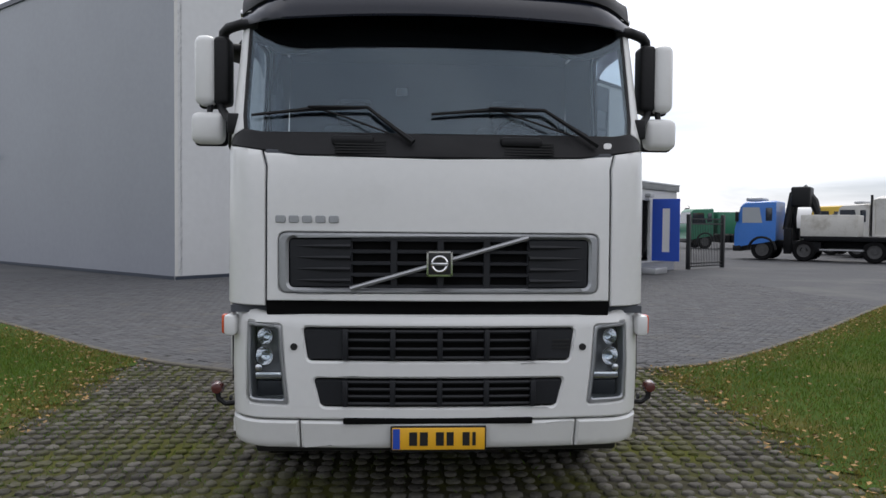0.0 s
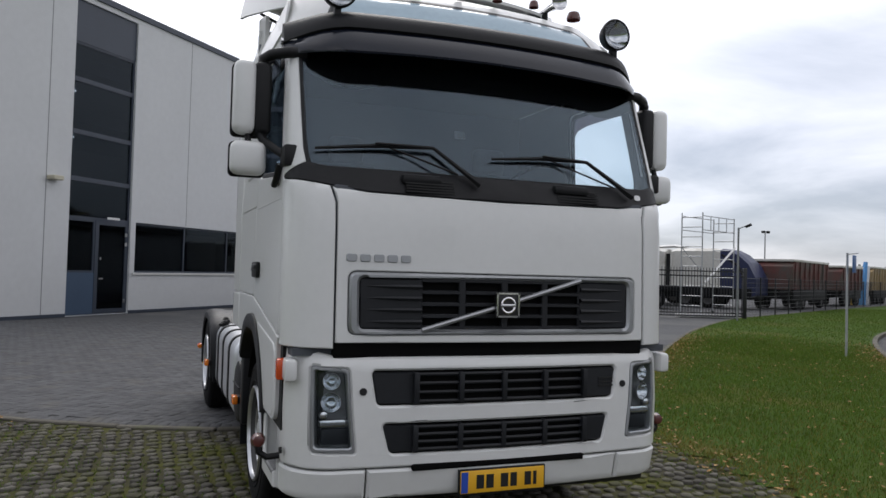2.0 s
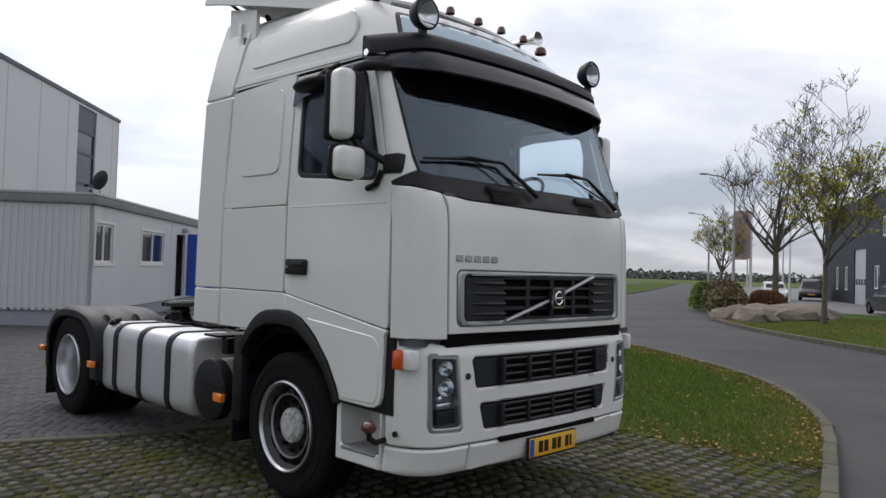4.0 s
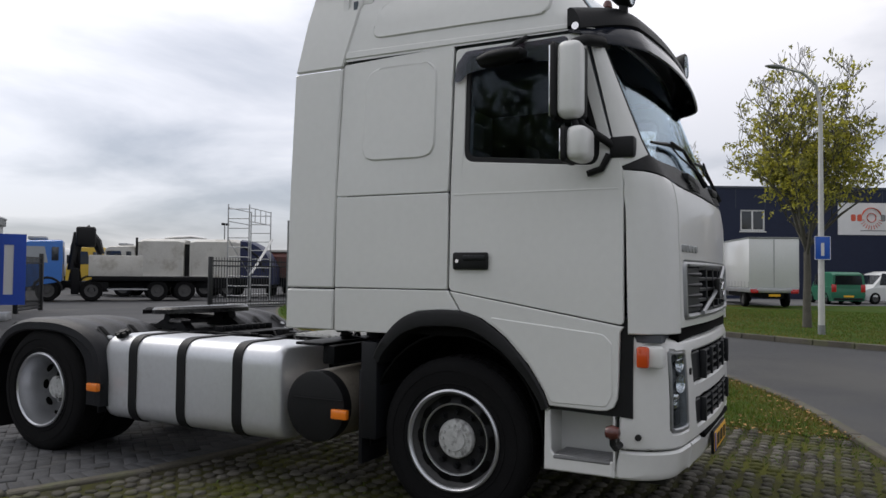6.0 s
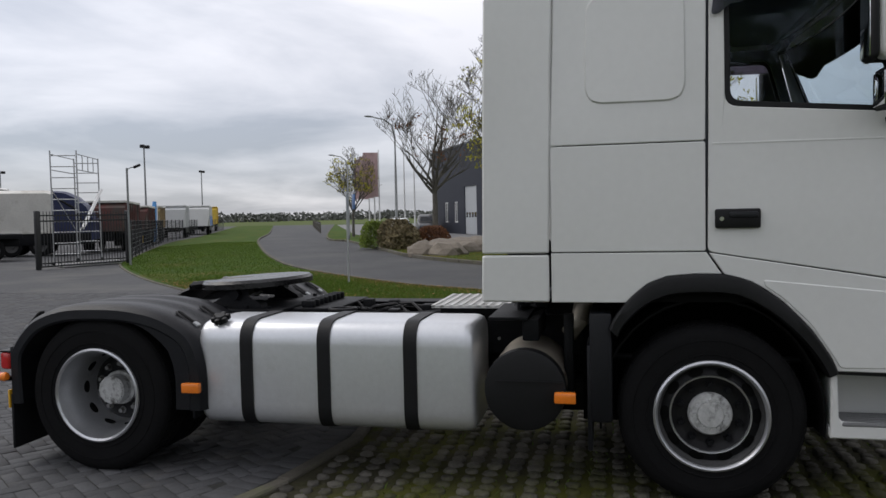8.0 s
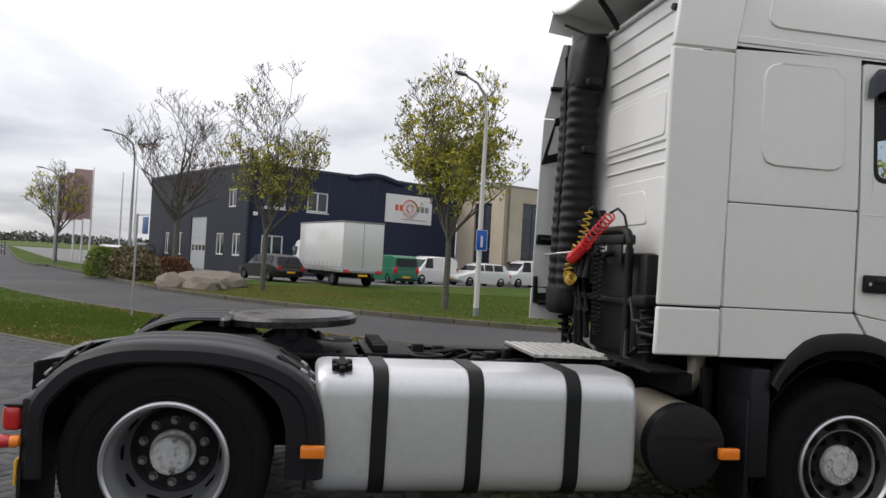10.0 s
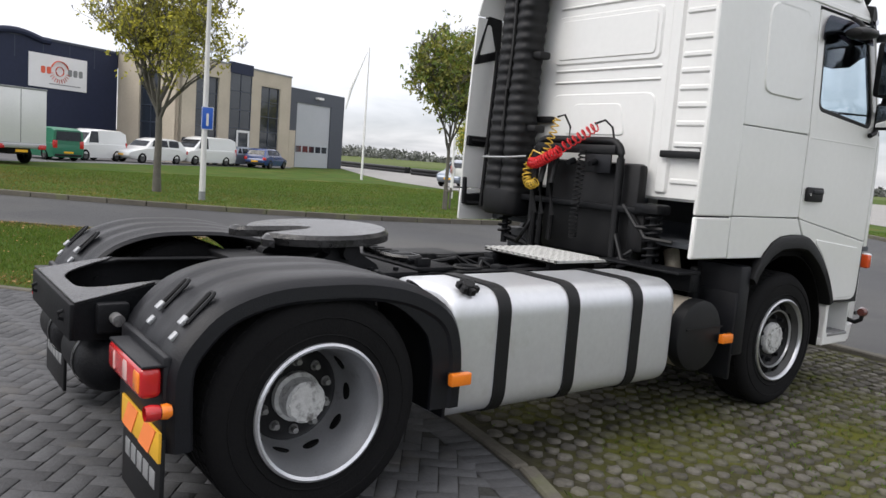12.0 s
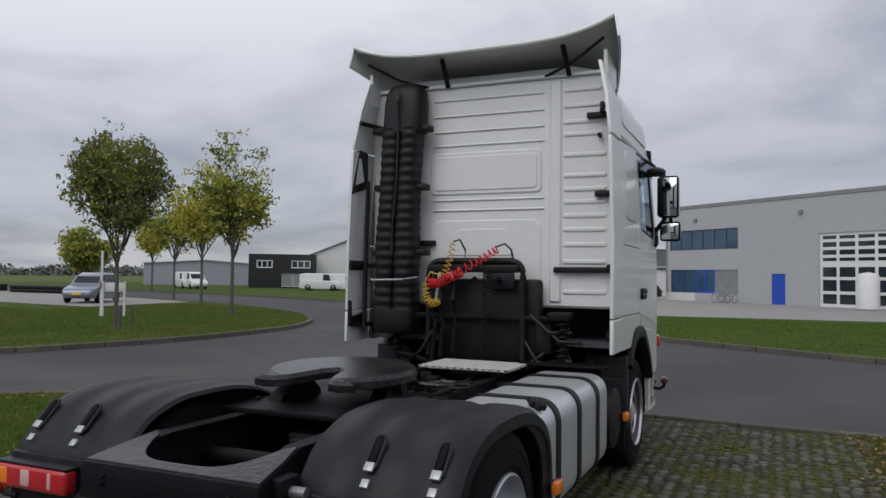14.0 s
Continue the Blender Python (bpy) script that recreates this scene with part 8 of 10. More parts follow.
tree("street_tree", "young ash tree with yellow-green leaves and a thinning top", 19.7, 0.0, 8.3, 2.3, 2.15, 3, 24000, LEAF_Y, 0.45, 0.115, low_mat=LEAF_O, size=0.075, fill=1.3, twigs=2)
tree("street_tree", "young ash tree, bare above with yellow leaves below", 26.1, 6.36, 8.9, 2.3, 2.2, 8, 7000, LEAF_Y, 0.50, 0.10, low_mat=LEAF_O, size=0.08, fill=1.2, twigs=3)
tree("street_tree", "nearly bare tree with a few russet leaves beside boulders", 34.0, 11.1, 9.2, 2.9, 2.9, 15, 900, LEAF_R, 0.55, 0.16, size=0.10, twigs=4)
tree("street_tree", "small tree with thin yellow leaves at the road's bend", 54.5, 22.9, 7.6, 2.0, 2.0, 21, 1900, LEAF_Y, 0.25, 0.12, size=0.11, twigs=3)
tree("street_tree", "young tree with a dense dark green crown and stakes", 16.0, -8.3, 6.0, 2.0, 1.5, 31, 11000, LEAF_G, 0.0, 0.065, low_mat=LEAF_O, size=0.085, fill=1.3, twigs=2)
tree("street_tree", "young tree with yellow-green leaves and a bare top", 18.75, -16.95, 7.7, 2.4, 1.6, 37, 9000, LEAF_Y, 0.35, 0.085, low_mat=LEAF_G, size=0.11)
tree("street_tree", "young tree with yellowing leaves", 26.5, -23.8, 7.6, 2.6, 1.8, 41, 5500, LEAF_Y, 0.15, 0.085, size=0.13, fill=1.4)
tree("street_tree", "young tree with pale yellow leaves", 35.4, -31.1, 7.4, 2.6, 1.7, 44, 4500, LEAF_Y, 0.1, 0.085, low_mat=LEAF_G, size=0.14, fill=1.4)
tree("street_tree", "young tree with pale leaves further down the road", 50.8, -44.5, 7.0, 2.6, 1.8, 49, 3000, LEAF_Y, 0.1, 0.09, size=0.2, fill=1.6)
tree("round_tree", "dense green willow behind the driveway", 66.0, -50.5, 6.5, 1.0, 3.0, 52, 6000, LEAF_G, 0.0, 0.16, low_mat=LEAF_Y, size=0.24, fill=2.2)
# trees on the near side, which the cab's windows mirror
tree("verge_tree", "leafy street tree mirrored in the cab window", -15.5, 6.5, 8.6, 2.4, 2.8, 61, 5000, LEAF_G, 0.0, 0.14, size=0.16, fill=1.7)
tree("verge_tree", "leafy street tree mirrored in the cab window", -17.0, -3.0, 8.8, 2.4, 3.0, 66, 5000, LEAF_G, 0.0, 0.14, size=0.16, fill=1.7)
for x, y in ((15.65, -8.1), (16.25, -8.7), (15.8, -8.75)):
    st_ = thing("tree_stake", "short wooden tree stake", "stake", Matrix.Translation((x, y, 0)), "tree stakes")
    part("stake_post", cyl((0, 0, -0.1), (0, 0, 0.75), 0.035, seg=8), BARK, st_)
    part("stake_band", box(-0.05, 0.05, -0.05, 0.05, 0.62, 0.68, 0.01), BARK, st_)


# shrubs and boulders at the bend
def shrub(name, label, x, y, r, h, seed, m_):
    rng = random.Random(seed)
    verts, faces = [], []
    for i in range(2200):
        a, z = rng.uniform(0, math.tau), rng.random() ** 0.8
        rr = r * math.sqrt(max(0, 1 - (z - 0.3) ** 2 * 1.6)) * rng.uniform(0.55, 1.08)
        c = Vector((x + rr * math.cos(a), y + rr * math.sin(a), h * z))
        n = Vector((rng.uniform(-1, 1), rng.uniform(-1, 1), rng.uniform(-0.2, 1))).normalized()
        u = n.orthogonal().normalized()
        w = n.cross(u)
        s = rng.uniform(0.05, 0.11)
        k = len(verts)
        verts += [c - u * s, c + w * s * 0.5, c + u * s, c - w * s * 0.5]
        faces.append((k, k + 1, k + 2, k + 3))
    me = bpy.data.meshes.new(name)
    me.from_pydata([tuple(v) for v in verts], [], faces)
    me.materials.append(m_)
    return tagged(new(name, me), label, "shrub", "bend shrubs")


DRYLEAF = mat("dry_brown_leaves", (0.15, 0.12, 0.06), 0.8, vary=0.2, scale=1.5, rnd=0.4)
shrub("shrub", "brown-green autumn shrub at the bend", 31.6, 12.6, 1.0, 1.5, 5, DRYLEAF)
shrub("shrub", "dark evergreen shrub at the bend", 33.0, 14.2, 0.8, 1.4, 6, LEAF_G)
shrub("shrub", "rust-brown shrub at the bend", 30.4, 11.9, 0.9, 1.2, 7, DRYLEAF)
shrub("shrub", "brown-yellow autumn bush before the white shed", 19.6, -63.5, 2.4, 3.0, 12, DRYLEAF)
shrub("shrub", "dull green bush before the white shed", 16.0, -63.0, 2.0, 2.6, 13, LEAF_O)
shrub("shrub", "low reddish shrub at the bend", 32.4, 10.9, 0.9, 1.1, 9, LEAF_R)
for i in range(16):
    random.seed(200 + i)
    bx, by = 27.2 + random.uniform(-2.4, 3.4), 8.9 + random.uniform(-1.0, 1.1)
    r = random.uniform(0.35, 0.85)
    bm = bmesh.new()
    bmesh.ops.create_icosphere(bm, subdivisions=2, radius=r)
    for v in bm.verts:
        k = 1 + 0.35 * noise.noise(v.co * 1.7 + Vector((i * 3.1, 0, 0)))
        v.co = Vector((v.co.x * k * 1.25, v.co.y * k, v.co.z * k * 0.62))
    o = tagged(part("boulder", bm, ROCK, smooth=0), "grey boulder in the heap at the bend", "boulder", "boulder heap")
    o.matrix_basis = Matrix.Translation((bx, by, 0.10))
for i in range(4):
    random.seed(300 + i)
    bx, by = 29.5 + random.uniform(-2.2, 2.2), 8.4 + random.uniform(-0.6, 0.8)
    bm = bmesh.new()
    bmesh.ops.create_icosphere(bm, subdivisions=3, radius=1.1)
    for v in bm.verts:
        k = 1 + 0.3 * noise.noise(v.co * 1.3 + Vector((i * 5.1, 0, 0)))
        v.co = Vector((v.co.x * k * 1.5, v.co.y * k, v.co.z * k * 0.5))
    o = tagged(part("boulder", bm, ROCK, smooth=40), "grey-brown mound of rubble at the bend", "boulder", "boulder heap")
    o.matrix_basis = Matrix.Translation((bx, by, 0.05))


# ---- street furniture ----
def street_lamp(label, x, y, h, arm, ang, m_=POLE):
    t = thing("street_lamp", label, "street lamp", Matrix.Translation((x, y, 0)) @ Matrix.Rotation(ang, 4, "Z"), "street lamps")
    part("lamp_base", cyl((0, 0, -0.1), (0, 0, 0.28), 0.095, 0.09, 16), FASCIA, t)
    part("lamp_pole", sweep([(0, 0, 0.25), (0, 0, h * 0.55), (0, 0, h * 0.86), (arm * 0.12, 0, h * 0.95), (arm * 0.5, 0, h * 0.99), (arm, 0, h)], [0.085, 0.068, 0.052, 0.045, 0.038, 0.033], 12), m_, t, smooth=60)
    rings = []
    for k, (w, hh) in enumerate(((0.02, 0.02), (0.09, 0.05), (0.12, 0.06), (0.10, 0.05), (0.03, 0.02))):
        xx = arm - 0.05 + 0.16 * k
        rings.append([Vector((xx, w * math.cos(a), h + 0.01 + hh * max(-0.5, math.sin(a)))) for a in steps(0, math.tau, 12)[:-1]])
    part("lamp_head", loft(rings), FASCIA, t, smooth=60)
    return t


street_lamp("pale steel street lamp with a blue sign on its post", 16.85, -0.42, 7.0, 1.15, radians(134))
sg = thing("blue_road_sign", "rectangular blue road sign with a white bar on the lamp post", "road sign", Matrix.Translation((16.85, -0.42, 0)) @ Matrix.Rotation(radians(-160), 4, "Z"))
part("sign_plate", box(0.09, 0.105, -0.2, 0.2, 2.0, 2.62, 0.004), SIGNBLUE, sg)
part("sign_bar", box(0.105, 0.108, -0.04, 0.04, 2.1, 2.44), FRAME_W, sg)
part("sign_rim", panel(rounded(rect(-0.2, 0.2, 2.0, 2.62), 0.02), flat_map((0.108, 0, 0), (0, 1, 0), (0, 0, 1)), 0.003, [rounded(rect(-0.185, 0.185, 2.015, 2.605), 0.02)], edge=0.0), FRAME_W, sg, smooth=0)
street_lamp("grey street lamp by the bend", 34.3, 13.35, 6.95, 1.5, radians(147), GALV)
street_lamp("grey street lamp far down the road", 48.0, 21.0, 6.2, 1.2, radians(150), GALV)
sp = thing("signpost", "thin grey signpost with a small bracket on the verge", "signpost", Matrix.Translation((12.5, 8.42, 0)))
part("post", cyl((0, 0, -0.1), (0, 0, 2.30), 0.024, seg=10), GALV, sp)
part("post_bracket", cyl((0, 0, 2.27), (0.04, -0.24, 2.29), 0.012, seg=8), GALV, sp)
part("sign_plate", box(-0.012, 0.012, -0.34, -0.02, 1.86, 2.24, 0.004, turn=Matrix.Rotation(radians(120), 4, "Z")), mat("dull_blue_sign", (0.06, 0.14, 0.33), 0.4, vary=0.05, scale=4), sp)
sp = thing("signpost", "white signpost with a round red-ringed sign by the driveway", "signpost", Matrix.Translation((22.0, -13.1, 0)))
part("post", cyl((0, 0, -0.1), (0, 0, 2.62), 0.05, seg=10), FRAME_W, sp)
part("sign_disc", lathe([(0, 0.055), (0.17, 0.055), (0.175, 0.065), (0.0, 0.068)], Matrix.Translation((0, 0, 1.28)) @ Matrix.Rotation(radians(-132), 4, "Z") @ Matrix.Rotation(radians(90), 4, "Y") @ Matrix.Rotation(radians(180), 4, "X"), 20), SIGNRED, sp)
sp = thing("signpost", "short white board on two posts by the driveway", "signpost", Matrix.Translation((21.3, -13.6, 0)))
part("post", cyl((0, 0, -0.1), (0, 0, 1.4), 0.045, seg=10), FRAME_W, sp)
part("post", cyl((0.62, 0.5, -0.1), (0.62, 0.5, 1.4), 0.045, seg=10), FRAME_W, sp)
part("board", box(0.0, 0.7, 0.20, 0.23, 1.0, 1.36, 0.005, turn=Matrix.Rotation(radians(39), 4, "Z")), FRAME_W, sp)
sp = thing("signpost", "grey post with a blue street sign across the road", "signpost", Matrix.Translation((7.4, -25.6, 0)))
part("post", cyl((0, 0, -0.1), (0, 0, 2.9), 0.07, seg=10), GALV, sp)
part("sign_plate", box(-0.35, 0.35, -0.09, -0.07, 2.5, 2.75, 0.004), SIGNBLUE, sp)
FADED_RED = mat("faded_red_banner", (0.52, 0.40, 0.40), 0.7, vary=0.15, scale=1.5)
for i, (x, y) in enumerate(((37.0, -17.45), (62.0, 23.9), (58.6, 22.3), (54.9, 20.7), (57.4, 19.2), (53.5, 17.3))):
    fl = thing("flagpole", "white flagpole with a limp faded banner" if i < 4 else "bare white flagpole beside the car park", "flagpole", Matrix.Translation((x, y, 0)) @ Matrix.Rotation(radians(100 if i else 0), 4, "Z"), "flagpoles")
    hgt = 8.2 if i == 0 else 7.2
    part("pole", cyl((0, 0, -0.1), (0, 0, hgt), 0.075, 0.04, 12), FRAME_W, fl)
    if i == 0:
        part("halyard", sweep([(0.05, 0.1, 7.9), (0.4, 0.9, 5.6), (0.5, 1.15, 4.3)], [0.03, 0.10, 0.05], 6), FRAME_W, fl)
    elif i < 4:
        b = bmesh.new()
        vs = [[b.verts.new((0.06 + 1.25 * u, 0.10 * math.sin(u * 5 + k * 0.7), 3.3 + 3.7 * k / 6)) for u in steps(0, 1, 8)] for k in range(7)]
        for r0, r1 in zip(vs, vs[1:]):
            for k in range(8):
                b.faces.new((r0[k], r0[k + 1], r1[k + 1], r1[k]))
        bmesh.ops.solidify(b, geom=b.faces[:], thickness=0.01)
        part("banner", b, FADED_RED, fl, smooth=60)
for label, x, y, h, arms in (("tall flood light mast over the yard", 77.1, 57.5, 11.0, 2), ("tall flood light mast over the yard", 123.9, 77.0, 11.0, 2), ("tall flood light mast over the yard", 92.8, 92.9, 9.8, 2)):
    mt = thing("light_mast", label, "light mast", Matrix.Translation((x, y, 0)), "yard lights")
    part("mast", cyl((0, 0, 0), (0, 0, h), 0.14, 0.08, 10), FASCIA, mt)
    for k in range(arms):
        s_ = -1 if k else 1
        part("flood_lamp", box(s_ * 0.25, s_ * 0.75, -0.35, 0.1, h - 0.4, h + 0.0, 0.06), PLASTIC, mt)
    part("lamp_bar", cyl((-0.8, 0, h - 0.15), (0.8, 0, h - 0.15), 0.05, seg=8), FASCIA, mt)

al = thing("arm_lamp", "short lamp post with one flood light by the yard fence", "lamp post", Matrix.Translation((20.05, 19.95, 0)), "yard lights")
part("post", cyl((0, 0, -0.02), (0, 0, 3.72), 0.045, 0.038, 10), FASCIA, al)
part("lamp_arm", sweep([(0, 0, 3.66), (0.10, -0.10, 3.74), (0.20, -0.20, 3.77)], 0.022, 6), FASCIA, al)
part("flood_lamp", box(-0.13, 0.13, -0.09, 0.09, -0.05, 0.05, 0.02), PLASTIC, al).matrix_basis = Matrix.Translation((0.26, -0.26, 3.80)) @ Matrix.Rotation(radians(-45), 4, "Z") @ Matrix.Rotation(radians(-25), 4, "Y")

# ---- fences ----
bar_me = bpy.data.meshes.new("fence_bar")
_b = cyl((0, 0, 0.08), (0, 0, 2.02), 0.014, seg=6)
_b.to_mesh(bar_me)
_b.free()
bar_me.materials.append(FENCEB)


def bar_gate(label, p, q, h=2.0, spikes=True, posts=True):
    p, q = Vector(p), Vector(q)
    d = q - p
    t = thing("bar_gate", label, "gate", Matrix.Translation((*p, 0)) @ Matrix.Rotation(math.atan2(d.y, d.x), 4, "Z"), "yard gates")
    L = d.length
    for x in (0, L):
        part("gate_post", box(x - 0.07, x + 0.07, -0.07, 0.07, 0, h + 0.12, 0.01), FENCEB, t)
    for z in (0.10, 0.22, h - 0.25, h - 0.05):
        part("gate_rail", box(0, L, -0.025, 0.025, z - 0.025, z + 0.025), FENCEB, t)
    n = int(L / 0.125)
    for k in range(1, n):
        o = new("gate_bar", bar_me)
        o.parent = t
        o.matrix_basis = Matrix.Translation((L * k / n, 0, 0)) @ Matrix.Diagonal((1, 1, (h + (0.1 if spikes else -0.05)) / 2.02, 1))
    return t


bar_gate("black steel bar gate beside the site office", (10.75, 24.1), (12.8, 25.75), 2.0, False)
bar_gate("black steel sliding gate with pointed bars", (17.6, 21.95), (21.3, 20.9), 2.0)
fpts = [(21.3, 20.95), (30, 26.2), (47, 35.9), (70, 46.5), (110, 65)]
fen = thing("yard_fence", "long dark wire mesh fence along the yard", "fence")
for (xa, ya), (xb, yb) in zip(fpts, fpts[1:]):
    L = math.hypot(xb - xa, yb - ya)
    n = int(L / 2.5)
    for k in range(n):
        x, y = xa + (xb - xa) * k / n, ya + (yb - ya) * k / n
        part("fence_post", cyl((x, y, 0), (x, y, 1.75), 0.035, seg=8), FENCEB, fen)
    mesh_ = bmesh.new()
    for z in steps(0.1, 1.7, 8):
        cyl((xa, ya, z), (xb, yb, z), 0.008, seg=4, bm=mesh_)
    m_ = int(L / 0.22)
    if L < 40:
        for k in range(m_):
            x, y = xa + (xb - xa) * k / m_, ya + (yb - ya) * k / m_
            cyl((x, y, 0.1), (x, y, 1.7), 0.006, seg=3, bm=mesh_)
    part("fence_mesh", mesh_, FENCEB, fen, smooth=0)

# scaffold tower
sc = thing("scaffold_tower", "aluminium scaffold tower on castors inside the yard", "scaffold")
A0, A1, B0, B1 = Vector((19.86, 23.17)), Vector((20.25, 22.30)), Vector((22.50, 24.2)), Vector((22.92, 23.35))
for fa, fb in ((A0, A1), (B0, B1)):
    for p in (fa, fb):
        top_ = 4.5 if fa is A0 else 4.4
        part("scaffold_post", cyl((*p, 0.1), (*p, top_), 0.028, seg=8), GALV, sc)
        part("castor", lathe([(0, -0.03), (0.08, -0.03), (0.08, 0.03), (0, 0.03)], Matrix.Translation((*p, 0.08)) @ Matrix.Rotation(radians(90), 4, "X"), 12), PLASTIC, sc)
    for z in steps(0.45, 4.3 if fa is A0 else 4.2, 9):
        part("scaffold_rung", cyl((*fa, z), (*fb, z), 0.022, seg=6), GALV, sc)
for z in (3.75, 4.36):
    for pa, pb in ((A1, B1), (A0, B0)):
        part("guard_rail", cyl((*pa, z), (*pb, z), 0.02, seg=6), GALV, sc)
part("brace", cyl((*A1, 1.3), (*B1, 3.0), 0.02, seg=6), GALV, sc)
part("brace", cyl((*A0, 3.0), (*B0, 1.3), 0.02, seg=6), GALV, sc)
part("loose_board", sweep([(20.28, 22.15, 1.45), (22.75, 23.1, 3.05)], 0.065, 4), FRAME_W, sc)
for q in (0.25, 0.5, 0.75):
    pq = A1.lerp(B1, q)
    part("guard_post", cyl((*pq, 3.75), (*pq, 4.35), 0.02, seg=6), GALV, sc)
pile = thing("board_pile", "pile of pale boards on the ground by the gate", "pile", Matrix.Translation((20.0, 21.7, 0)) @ Matrix.Rotation(radians(-20), 4, "Z"))
for k in range(5):
    part("board", box(-1.2, 1.2, -0.3 + 0.13 * k, -0.19 + 0.13 * k, 0.02 + 0.05 * (k % 2), 0.09 + 0.05 * (k % 3)), FRAME_W, pile)


# ---- vehicles ----
def road_wheel(parent, x, y, r, w, s):
    m = Matrix.Translation((x, y, r)) @ Matrix.Rotation(radians(-90 * s), 4, "X")
    top = part("wheel", lathe([(r * 0.62, -w / 2), (r * 0.92, -w / 2), (r, -w * 0.35), (r, w * 0.35), (r * 0.92, w / 2), (r * 0.62, w / 2), (r * 0.58, w * 0.3)], m, 24), RUBBER, parent)
    part("rim", lathe([(r * 0.63, w * 0.48), (r * 0.58, w * 0.35), (r * 0.25, w * 0.30), (r * 0.22, w * 0.42), (0, w * 0.42)], m, 20), RIM_CHARCOAL, top)
    return top


def car(name, label, m, paint, L=4.5, W=1.8, Hh=1.48, style="hatch", category="car", group="parked cars"):
    """x forwards, y left. Lower body and glasshouse are lofted."""
    t = thing(name, label, category, m, group)
    h2 = W / 2
    shapes = {
        "hatch": ([(0.0, 0.45, 0.62, 0.86), (0.03, 0.26, 0.78, 0.95), (0.16, 0.20, 0.93, 1.0), (0.5, 0.19, 0.95, 1.0), (0.70, 0.20, 0.92, 1.0), (0.88, 0.22, 0.76, 0.97), (0.97, 0.28, 0.66, 0.90), (1.0, 0.40, 0.55, 0.78)],
                  [(0.02, 0.90, 0.93), (0.10, 1.36, 0.80), (0.22, 1.46, 0.80), (0.48, 1.48, 0.80), (0.62, 1.34, 0.80), (0.74, 0.90, 0.92)]),
        "van": ([(0.0, 0.40, 0.98, 0.93), (0.01, 0.24, 1.05, 0.98), (0.12, 0.2, 1.08, 1.0), (0.5, 0.2, 1.08, 1.0), (0.74, 0.2, 1.06, 1.0), (0.90, 0.22, 0.95, 0.97), (0.98, 0.30, 0.78, 0.88), (1.0, 0.42, 0.62, 0.78)],
                [(0.0, 1.04, 0.97), (0.012, 1.80, 0.88), (0.10, 1.93, 0.87), (0.52, 1.95, 0.87), (0.66, 1.80, 0.86), (0.84, 1.02, 0.93)]),
    }
    low, top = shapes[style]
    k = Hh / (1.48 if style == "hatch" else 1.95)
    rings = []
    for f, z0, z1, w in low:
        x, ww = L * (f - 0.5), h2 * w
        rings.append([Vector((x, -ww * 0.92, z0 * k)), Vector((x, -ww, (z0 * 0.6 + z1 * 0.4) * k)), Vector((x, -ww * 0.985, z1 * k * 0.96)), Vector((x, -ww * 0.9, z1 * k)), Vector((x, ww * 0.9, z1 * k)), Vector((x, ww * 0.985, z1 * k * 0.96)), Vector((x, ww, (z0 * 0.6 + z1 * 0.4) * k)), Vector((x, ww * 0.92, z0 * k))])
    part("body", loft(rings), paint, t, smooth=45)
    belt = lambda f: lerp_table([(a, c) for a, b_, c, d in low], f) * k
    rings = []
    for f, z, w in top:
        x, ww = L * (f - 0.5), h2 * w
        z0 = min(belt(f) - 0.03, z * k - 0.01)
        rings.append([Vector((x, -h2 * 0.93, z0)), Vector((x, -ww, max(z * k - 0.06, z0 + 0.004))), Vector((x, -ww * 0.86, max(z * k, z0 + 0.006))), Vector((x, ww * 0.86, max(z * k, z0 + 0.006))), Vector((x, ww, max(z * k - 0.06, z0 + 0.004))), Vector((x, h2 * 0.93, z0))])
    part("cabin", loft(rings), paint, t, smooth=45)
    # panes set on the cabin
    zt, zb = top[3][1] * k - 0.12, belt(0.4) + 0.05
    def flank_y(z):
        f = (z - belt(0.4)) / max(0.01, top[3][1] * k - 0.06 - belt(0.4))
        return h2 * (0.93 + (top[3][2] - 0.93) * max(0, min(1, f)))
    spans = ((0.16, 0.34), (0.36, 0.52), (0.54, 0.64)) if style == "hatch" else ((0.56, 0.74),)
    for s in (-1, 1):
        for a, b_ in spans:
            x0, x1 = L * (a - 0.5), L * (b_ - 0.5)
            xt1 = x1 - (0.18 if b_ > 0.6 else 0.02)
            pts = [Vector((x0, s * (flank_y(zb) + 0.012), zb)), Vector((x1, s * (flank_y(zb) + 0.012), zb)), Vector((xt1, s * (flank_y(zt) + 0.012), zt)), Vector((x0 + 0.03, s * (flank_y(zt) + 0.012), zt))]
            bm = bmesh.new()
            vs = [bm.verts.new(p) for p in (pts if s < 0 else pts[::-1])]
            bm.faces.new(vs)
            bmesh.ops.solidify(bm, geom=bm.faces[:], thickness=0.02)
            part("side_window", bm, DARKGLASS, t, smooth=0)
    def end_pane(name_, i0, i1, sgn):
        (fa, za, wa), (fb, zb_, wb) = top[i0], top[i1]
        lo_, hi_ = 0.18, 0.88
        def pt(f, s):
            x = L * ((fa + (fb - fa) * f) - 0.5) + sgn * 0.015
            z = (za + (zb_ - za) * f) * k
            return Vector((x, s * h2 * (wa + (wb - wa) * f) * 0.84, z + 0.012))
        bm = bmesh.new()
        vs = [bm.verts.new(p) for p in (pt(lo_, -1), pt(lo_, 1), pt(hi_, 1), pt(hi_, -1))]
        bm.faces.new(vs)
        bmesh.ops.solidify(bm, geom=bm.faces[:], thickness=0.02)
        part(name_, bm, DARKGLASS, t, smooth=0)
    end_pane("windscreen", len(top) - 1, len(top) - 2, 1)
